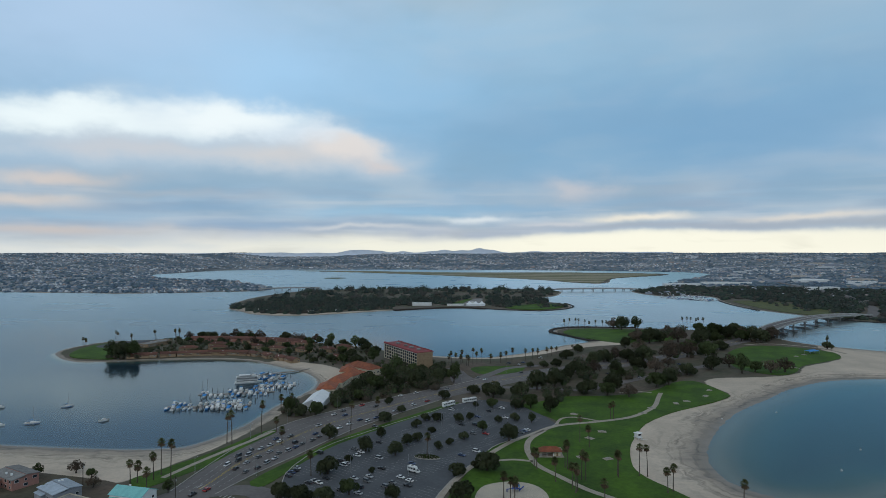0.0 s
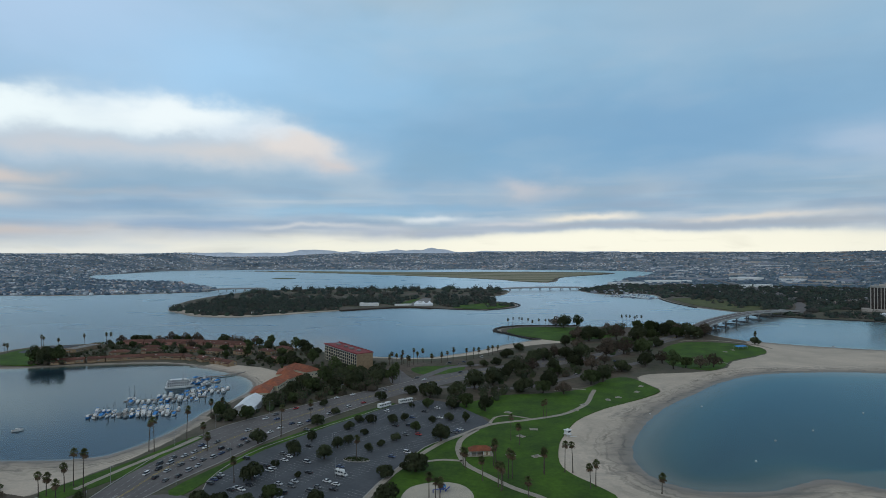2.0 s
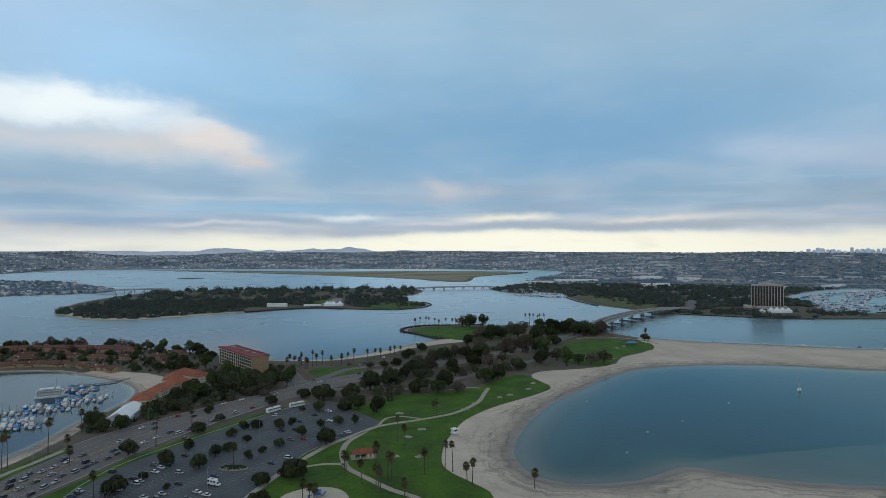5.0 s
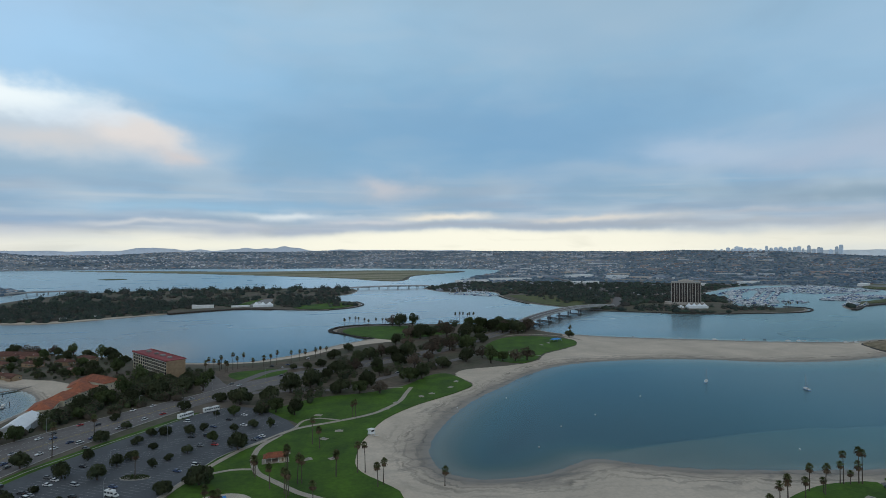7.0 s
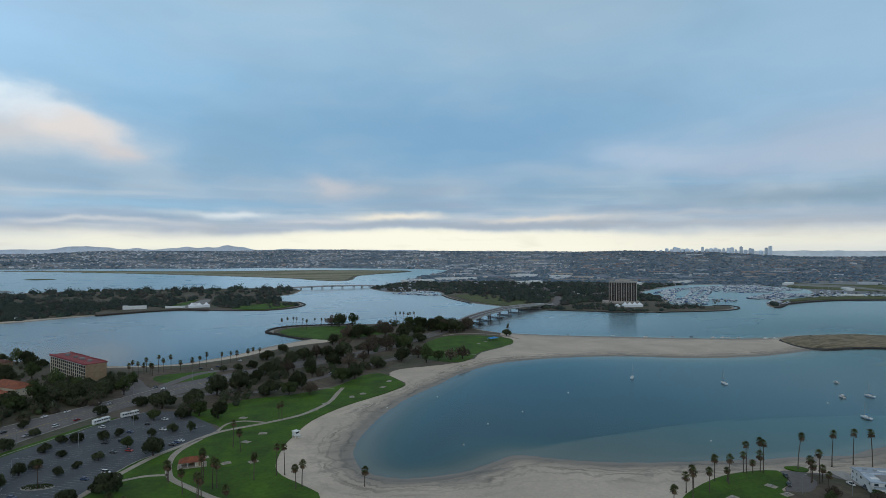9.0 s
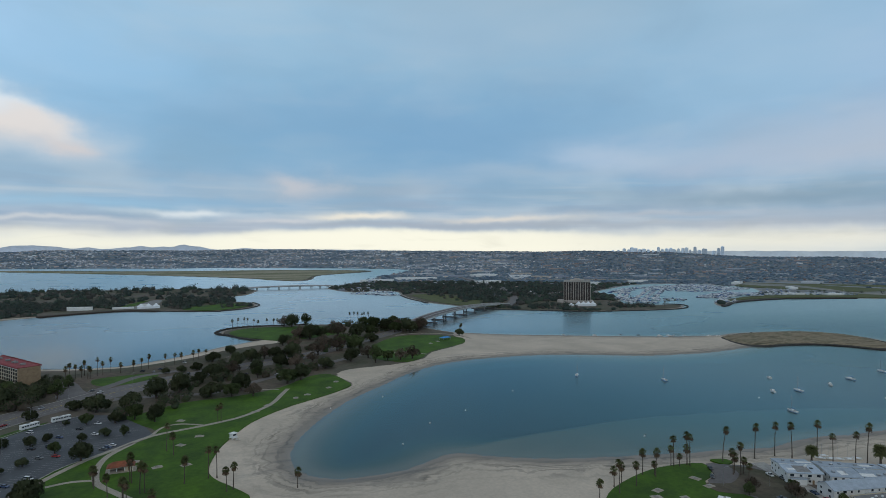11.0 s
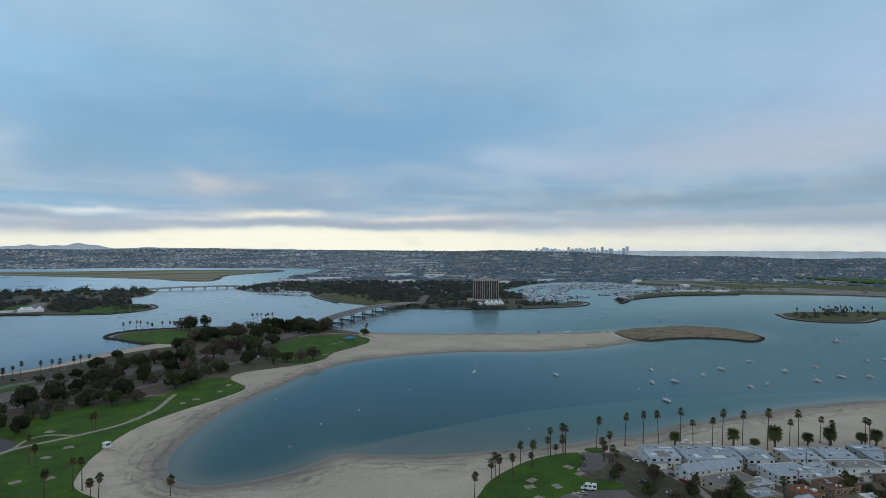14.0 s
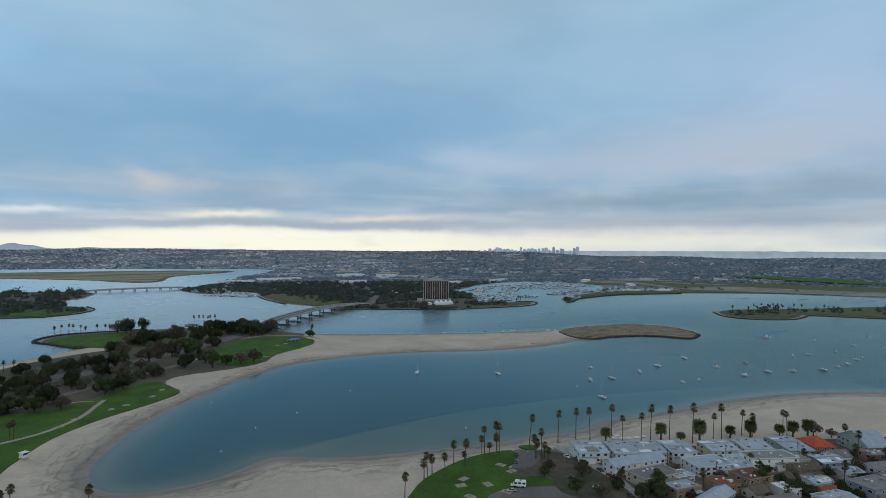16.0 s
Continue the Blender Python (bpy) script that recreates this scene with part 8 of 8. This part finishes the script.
for x, y, a in ((-372, 742, 3), (-346, 743, 0), (-320, 742, -2), (-294, 739, -8), (-268, 734, -12), (-243, 727, -16)):
    house(x, y, a, 24, 9, 4.2, "pink_wall", "bungalow_roof", "gable", "long terracotta-coloured hotel wing by the bay", 1)
house(-412, 704, -12, 16, 40, 3.8, "tan", "grey_roof", "flat", "tan flat-roofed hotel hall", 1)
for x, y, a in ((-131, 476, 8), (-129, 502, -4), (-123, 528, -18), (-131, 548, 10)):
    house(x, y, a + 90, 23, 15, 4.2, "cream", "tile_roof", "hip", "hotel lobby wing with a broad terracotta roof", 1)
house(-118, 556, -42, 38, 16, 5.5, "cream", "tile_roof", "hip", "hotel restaurant with a pinkish tile roof", 1)


def hotel(m):
    t = thing("hotel_block", m, "five-storey cream hotel block with a dark red roof", "hotel")
    L, W, H, n = 39, 8.5, 15.2, 17
    part("core", boxed(-L + 0.4, -W + 1.5, -0.4, L - 0.4, W - 1.5, H), M["grey_wall"], t)
    for s, name in ((-1, "end_wall"), (1, "end_wall")):
        part(name, boxed(s * L - 0.4, -W, -0.4, s * L + 0.4, W, H + 0.6, bevel=0.06), M["tan"] if s > 0 else M["cream"], t, "blank tan end wall" if s > 0 else "")
    for s in (-1, 1):
        for k in range(6):
            z = k * H / 5
            part("floor_band", boxed(-L + 0.4, s * W - (0.0 if s < 0 else 1.5), z - (0.5 if k == 5 else 0.15), L - 0.4, s * W + (1.5 if s < 0 else 0.0), z + (0.9 if k == 5 else 0.40)), M["white"] if k == 5 else M["cream"], t)
        for i in range(n + 1):
            x = -L + 0.5 + i * (2 * L - 1) / n
            part("pier", boxed(x - 0.30, s * W - (0.12 if s < 0 else 1.45), -0.4, x + 0.30, s * W + (1.45 if s < 0 else 0.12), H - 0.72), M["cream"], t)
        for k in range(5 if s < 0 else 0):
            for i in range(n):
                x = -L + 0.5 + (i + 0.5) * (2 * L - 1) / n
                f = part("window", boxed(-2.0, -0.05, 0, 2.0, 0.05, 2.4), M["dark_metal"], t)
                f.matrix_basis = pose(x, s * (W - 0.22), k * H / 5 + 0.45)
                part("pane", boxed(-1.9, -0.07, 0.08, 1.9, 0.07, 2.32), M["glass"], f)
    part("roof", boxed(-L - 0.6, -W - 0.5, H + 0.6, L + 0.6, W + 0.5, H + 1.1, bevel=0.1), M["hotel_roof"], t, "dark red flat roof")
    for s in (-1, 1):
        part("parapet", prism(bmesh.new(), [(s * (W + 0.7), H + 0.3), (s * (W + 0.8), H + 1.3), (s * (W - 0.4), H + 2.0), (s * (W - 0.4), H + 1.1)], -L - 0.8, L + 0.8), M["hotel_roof"], t)
    for x, wd in ((-22, 2.5), (-4, 1.6), (10, 3.0), (26, 1.8)):
        part("roof_unit", boxed(x - wd, -1.6, H + 1.1, x + wd, 1.6, H + 2.5, bevel=0.1), M["grey_roof"], t)


hotel(pose(-84, 609, 1.6, 0, 0, -56))


def resort_tower(m):
    t = thing("tower_block", m, "tall brown hotel tower with vertical concrete ribs", "tower")
    W, D_, H = 28.0, 12.0, 44.0
    part("core", boxed(-W + 0.6, -D_ + 0.8, -0.5, W - 0.6, D_ - 0.8, H, bevel=0.2), M["tower_glass"], t, "bronze glass between the ribs")
    n = 11
    for s in (-1, 1):
        for i in range(n + 1):
            x = -W + i * 2 * W / n
            part("rib", boxed(x - 0.55, s * D_ - (0 if s < 0 else 0.9), -0.5, x + 0.55, s * D_ + (0.9 if s < 0 else 0), H + 0.4), M["tower_wall"], t)
        for i in range(4):
            y = -D_ + 2 + i * (2 * D_ - 4) / 3
            part("rib", boxed(s * W - (0.7 if s > 0 else 0.0), y - 1.2, -0.5, s * W + (0.7 if s < 0 else 0.0), y + 1.2, H + 0.4), M["tower_wall"], t)
    for k in range(16):
        z = 2.6 + k * 2.6
        part("floor_slab", boxed(-W + 0.3, -D_ + 0.45, z - 0.16, W - 0.3, D_ - 0.45, z + 0.16), M["tower_glass"], t)
    part("crown", boxed(-W - 0.6, -D_ - 0.5, H + 0.4, W + 0.6, D_ + 0.5, H + 3.4, bevel=0.3), M["kerb"], t)
    part("penthouse", boxed(-W * 0.55, -D_ * 0.6, H + 3.4, W * 0.5, D_ * 0.6, H + 6.2, bevel=0.3), M["tower_wall"], t)
    part("plant_room", boxed(-W * 0.25, -D_ * 0.4, H + 6.2, W * 0.2, D_ * 0.4, H + 8.4, bevel=0.3), M["tower_wall"], t)
    part("podium", boxed(-W - 14, -D_ - 4, -0.5, W + 6, D_, 5.0, bevel=0.2), M["tower_wall"], t)


resort_tower(pose(830, 1092, 1.5, 0, 0, -34))


def marquee(m, wd, dp, wall_h, peak, bays, label, name="marquee"):
    t = thing(name, m, label, "tent")
    for i in range(bays):
        x0, x1 = -wd / 2 + i * wd / bays, -wd / 2 + (i + 1) * wd / bays
        bm = bmesh.new()
        n_ = 7
        g = [[bm.verts.new((x0 + (x1 - x0) * u_ / n_, -dp / 2 + dp * v_ / n_, wall_h + (peak - wall_h) * (1 - max(abs(2 * u_ / n_ - 1), abs(2 * v_ / n_ - 1))) ** 1.5)) for v_ in range(n_ + 1)] for u_ in range(n_ + 1)]
        for a in range(n_):
            for b in range(n_):
                bm.faces.new((g[a][b], g[a + 1][b], g[a + 1][b + 1], g[a][b + 1]))
        part("canopy", bm, M["canvas"], t, smooth=True)
    part("side_wall", boxed(-wd / 2 + 0.1, -dp / 2 + 0.1, -0.2, wd / 2 - 0.1, dp / 2 - 0.1, wall_h + 0.02), M["canvas"], t)
    return t


marquee(pose(-30, 1272, 1.7, 0, 0, 6), 40, 14, 4.0, 10.5, 3, "white peaked tent roofs on the island wharf")
marquee(pose(797, 1012, 1.5, 0, 0, -16), 40, 12, 4.5, 10.5, 4, "row of white peaked event tents by the tower")
marquee(pose(770, 1024, 1.5, 0, 0, -16), 10, 8, 3.5, 6.0, 1, "small white tent beside the event tents")
t = thing("marquee", pose(-127, 433, 1.5, 0, 0, 3), "large white gabled marquee beside the hotel trees", "tent")
for s in (-1, 1):
    part("roof_panel", boxed(0, -17, -0.06, 8.0, 17, 0.06), M["canvas"], t).matrix_basis = pose(0, 0, 8.0, 0, 0, 0 if s > 0 else 180) @ pose(0, 0, 0, 0, 25, 0)
for s in (-1, 1):
    part("side_wall", boxed(s * 7.0 - 0.05, -16.8, -0.3, s * 7.0 + 0.05, 16.8, 4.8), M["canvas"], t)
    bm = bmesh.new()
    bm.faces.new([bm.verts.new((x, s * 16.8, z)) for x, z in ((-7, -0.3), (7, -0.3), (7, 4.8), (0, 7.9), (-7, 4.8))])
    bmesh.ops.solidify(bm, geom=bm.faces[:], thickness=0.06)
    part("gable_wall", bm, M["canvas"], t)
for s in (-1, 1):
    for y in (-16.5, -5.5, 5.5, 16.5):
        bm = bmesh.new()
        limb(bm, (s * 7.1, y, -0.3), (s * 7.1, y, 4.9), 0.12, 0.12, 6)
        part("post", bm, M["metal"], t)


def pavilion(m):
    t = thing("picnic_pavilion", m, "small picnic pavilion with a terracotta hip roof", "pavilion")
    part("back_wall", boxed(-5.5, 2.2, -0.3, 2.0, 2.5, 2.7), M["cream"], t)
    part("store", boxed(2.0, -2.2, -0.3, 5.5, 2.5, 2.7), M["cream"], t)
    part("door", boxed(3.2, -2.26, 0, 4.2, -2.19, 2.05), M["tan"], t)
    for x in (-5.3, -2.0, 1.6):
        part("post", boxed(x - 0.15, -2.6, -0.3, x + 0.15, -2.3, 2.72), M["white"], t)
    bm = bmesh.new()
    b = [bm.verts.new(p) for p in ((-6.6, -3.6, 2.7), (6.6, -3.6, 2.7), (6.6, 3.6, 2.7), (-6.6, 3.6, 2.7))]
    p, q = bm.verts.new((-3.6, 0, 4.9)), bm.verts.new((3.6, 0, 4.9))
    for f in ((b[0], b[1], q, p), (b[1], b[2], q), (b[2], b[3], p, q), (b[3], b[0], p), b[::-1]):
        bm.faces.new(f)
    part("roof", bm, M["tile_roof"], t, "terracotta tile roof")
    part("floor", boxed(-7.2, -4.2, -0.2, 7.2, 4.0, 0.12), M["path"], t)
    part("table", boxed(-3.6, -1.0, 0.65, -1.8, -0.2, 0.72), M["wood"], t)


pavilion(pose(35, 334, 1.62, 0, 0, 3))
t = thing("lifeguard_hut", pose(91, 367, 1.5, 0, 0, 35), "small white lifeguard hut on the beach edge", "hut")
for sx in (-1, 1):
    for sy in (-1, 1):
        part("leg", boxed(sx * 1.4 - 0.1, sy * 1.4 - 0.1, -0.4, sx * 1.4 + 0.1, sy * 1.4 + 0.1, 1.2), M["white"], t)
part("platform", boxed(-1.9, -2.4, 1.2, 1.9, 1.7, 1.36), M["white"], t)
part("cabin", boxed(-1.5, -1.4, 1.36, 1.5, 1.5, 3.6, bevel=0.05), M["white"], t)
part("roof", boxed(-2.0, -2.0, 3.6, 2.0, 1.9, 3.8, bevel=0.05), M["white"], t)
part("window", boxed(-1.2, -1.45, 2.3, 1.2, -1.38, 3.3), M["glass"], t)
part("ramp", boxed(-0.5, -2.4, 0, 0.5, 2.4, 0.1), M["white"], t).matrix_basis = pose(0, -4.5, 0.6, -15, 0, 0) @ pose(0, 0, 0)
t = thing("sun_canopy", pose(358, 690, 1.6, 0, 0, 20), "bright blue canopy over picnic tables", "canopy")
bm = bmesh.new()
b = [bm.verts.new(p) for p in ((-7, -4, 2.8), (7, -4, 2.8), (7, 4, 2.8), (-7, 4, 2.8))]
p, q = bm.verts.new((-3.5, 0, 4.3)), bm.verts.new((3.5, 0, 4.3))
for f in ((b[0], b[1], q, p), (b[1], b[2], q), (b[2], b[3], p, q), (b[3], b[0], p), b[::-1]):
    bm.faces.new(f)
part("cover", bm, M["blue_canvas"], t)
for sx in (-1, 0, 1):
    for sy in (-1, 1):
        part("post", boxed(sx * 6.5 - 0.1, sy * 3.6 - 0.1, -0.2, sx * 6.5 + 0.1, sy * 3.6 + 0.1, 2.85), M["metal"], t)

# ---------------------------------------------------------------- small things
t = thing("play_frame", pose(14, 282, 1.7, 0, 0, 20), "dark blue climbing frame in the sand", "play equipment")
for sx in (-1, 1):
    for sy in (-1, 1):
        part("post", boxed(sx * 1.2 - 0.08, sy * 1.2 - 0.08, -0.1, sx * 1.2 + 0.08, sy * 1.2 + 0.08, 2.6), M["blue_play"], t)
part("deck", boxed(-1.3, -1.3, 1.2, 1.3, 1.3, 1.32), M["blue_play"], t)
part("roof", prism(bmesh.new(), [(-1.6, 2.5), (0, 3.4), (1.6, 2.5)], -1.5, 1.5), M["blue_canvas"], t)
part("slide", boxed(-0.4, -0.05, -1.9, 0.4, 0.05, 1.9), M["blue_play"], t).matrix_basis = pose(2.4, 0, 0.65, 55, 0, 90)
part("bridge", boxed(-4.5, -0.4, 1.2, -1.3, 0.4, 1.3), M["blue_play"], t)
part("ladder", boxed(-4.7, -0.4, -0.1, -4.5, 0.4, 1.4), M["blue_play"], t)


def picnic_table():
    t = thing("picnic_table", pose(0, 0, 0), "concrete picnic table on a pale slab", "table", "picnic tables")
    part("slab", boxed(-2.6, -1.9, -0.1, 2.6, 1.9, 0.09), M["path"], t)
    part("tabletop", boxed(-1.0, -0.4, 0.68, 1.0, 0.4, 0.76), M["kerb"], t)
    for s in (-1, 1):
        part("bench", boxed(-1.0, s * 0.85 - 0.17, 0.4, 1.0, s * 0.85 + 0.17, 0.47), M["kerb"], t)
        part("support", boxed(s * 0.7 - 0.1, -0.95, 0.09, s * 0.7 + 0.1, 0.95, 0.4), M["kerb"], t)
        part("leg", boxed(s * 0.7 - 0.1, -0.12, 0.4, s * 0.7 + 0.1, 0.12, 0.68), M["kerb"], t)
    return t


TABLES = [(266, 193), (282, 200), (304, 217), (303, 207), (276, 212), (270, 206), (284, 188), (62, 366), (52, 332), (66, 330), (72, 380), (108, 425), (118, 440), (150, 462), (170, 480), (180, 500), (60, 420), (140, 455), (40, 345), (330, 668), (344, 680)]
copies(picnic_table(), None, [pose(x, y, 1.62, 0, 0, rng.uniform(0, 180)) for x, y in TABLES])


def street_lamp():
    t = thing("street_lamp", pose(0, 0, 0), "thin grey street lamp with a curved arm", "street lamp", "street lamps")
    part("pole", tube(bmesh.new(), [(0, 0, -0.2, 0.16), (0, 0, 0.4, 0.11), (0, 0, 8.5, 0.07)], 6), M["metal"], t)
    bm = bmesh.new()
    limb(bm, (0, 0, 8.4), (1.0, 0, 9.0), 0.05, 0.05, 5)
    limb(bm, (1.0, 0, 9.0), (2.2, 0, 9.1), 0.05, 0.04, 5)
    part("arm", bm, M["metal"], t)
    part("head", boxed(1.9, -0.16, 8.98, 2.8, 0.16, 9.14, bevel=0.04), M["metal"], t)
    return t


lamps = [(rn[i][0] - 2.0, rn[i][1] + 1.5, -35) for i in range(14, 110, 12)] + [(rs[i][0] + 2.0, rs[i][1] - 1.5, 145) for i in range(20, 80, 12)] + [(-70, 300, 0), (-50, 345, 0), (-30, 385, 0), (-8, 425, 0), (-40, 300, 90), (310, 205, 0), (330, 196, 180)]
copies(street_lamp(), None, [pose(x, y, 1.6, 0, 0, a) for x, y, a in lamps])


def utility_pole():
    t = thing("utility_pole", pose(0, 0, 0), "dark wooden utility pole with two crossarms", "utility pole", "utility poles")
    part("pole", tube(bmesh.new(), [(0, 0, -0.3, 0.19), (0, 0, 11.5, 0.13)], 7), M["pole_wood"], t)
    for z in (10.3, 11.0):
        part("crossarm", boxed(-1.3, -0.07, z, 1.3, 0.07, z + 0.14), M["pole_wood"], t)
    part("transformer", tube(bmesh.new(), [(0.34, 0, 8.6, 0.22), (0.34, 0, 9.6, 0.22)], 8), M["metal"], t)
    return t


POLES = [(372, 163), (404, 150), (376, 138), (441, 131), (464, 120), (428, 103), (398, 129), (-142, 260), (-196, 273)]
copies(utility_pole(), None, [pose(x, y, 1.58, 0, 0, 62 + rng.uniform(-8, 8)) for x, y in POLES])


def catamaran():
    t = thing("beach_catamaran", pose(0, 0, 0), "small white catamaran pulled up on the sand", "boat", "beach boats")
    for s in (-1, 1):
        bm = hull(bmesh.new(), 5.0, 0.25, 0.45, 0.0)
        bmesh.ops.translate(bm, vec=(s * 1.0, 0, 0), verts=bm.verts)
        part("hull", bm, M["white"], t)
    part("trampoline", boxed(-1.0, -1.2, 0.42, 1.0, 0.8, 0.5), M["canvas"], t)
    part("mast", tube(bmesh.new(), [(0, 0.8, 0.45, 0.06), (0, 0.8, 7.0, 0.04)], 5), M["metal"], t)
    return t


copies(catamaran(), None, [pose(x, y, 1.45, 0, 0, a) for x, y, a in ((391, 215, 40), (395, 212, 60), (399, 210, 50), (404, 208, 65), (409, 207, 40), (396, 217, 70))])
t = thing("hedge", pose(-33, 325, 1.6, 0, 0, -10), "clipped green hedge round a palm in the car park", "hedge")
V, F = [], []
for k in range(500):
    a, q = rng.uniform(0, 6.283), math.sqrt(rng.random())
    px, py, pz = 7.0 * q * math.cos(a), 3.0 * q * math.sin(a), rng.uniform(0.5, 1.2) * (1.05 - 0.4 * q ** 4)
    o = len(V)
    d1, d2 = Vector((rng.uniform(-1, 1), rng.uniform(-1, 1), rng.uniform(-0.7, 0.7))).normalized() * 0.38, Vector((rng.uniform(-1, 1), rng.uniform(-1, 1), rng.uniform(-0.5, 0.9))).normalized() * 0.3
    V += [(px - d1.x, py - d1.y, pz - d1.z), (px + d2.x, py + d2.y, pz + d2.z), (px + d1.x, py + d1.y, pz + d1.z), (px - d2.x, py - d2.y, pz - d2.z)]
    F += [(o, o + 1, o + 2), (o, o + 2, o + 3)]
me = bpy.data.meshes.new("leaves")
me.from_pydata(V, [], F)
me.materials.append(M["leaf_green"])
leaves = new("leaves", me)
leaves.parent = t
part("bed", tube(bmesh.new(), [(0, 0, -0.1, 1.0), (0, 0, 0.18, 1.0)], 20), M["kerb"], t).matrix_basis = Matrix.Diagonal((7.6, 3.5, 1, 1))


def buoy():
    t = thing("buoy", pose(0, 0, 0), "small white mooring buoy on the water", "buoy", "mooring buoys")
    part("float", tube(bmesh.new(), [(0, 0, -0.3, 0.3), (0, 0, 0.0, 0.55), (0, 0, 0.35, 0.5), (0, 0, 0.6, 0.2)], 10), M["white"], t, smooth=True)
    part("stem", tube(bmesh.new(), [(0, 0, 0.55, 0.06), (0, 0, 1.3, 0.05)], 5), M["metal"], t)
    return t


copies(buoy(), None, [pose(x, y, 0) for x, y in ((185, 325), (215, 360), (160, 420), (205, 440), (250, 380), (330, 285), (310, 420), (480, 330))])
# small vehicles and skiffs on the spit
copies(make_motorboat(6.0, "small boat beached on the sandy spit"), None, [scaled_pose(x, y, 1.2, a, 1.0) for x, y, a in ((640, 622, 60), (652, 618, 70), (700, 596, 80), (712, 592, 75), (560, 655, 60))])
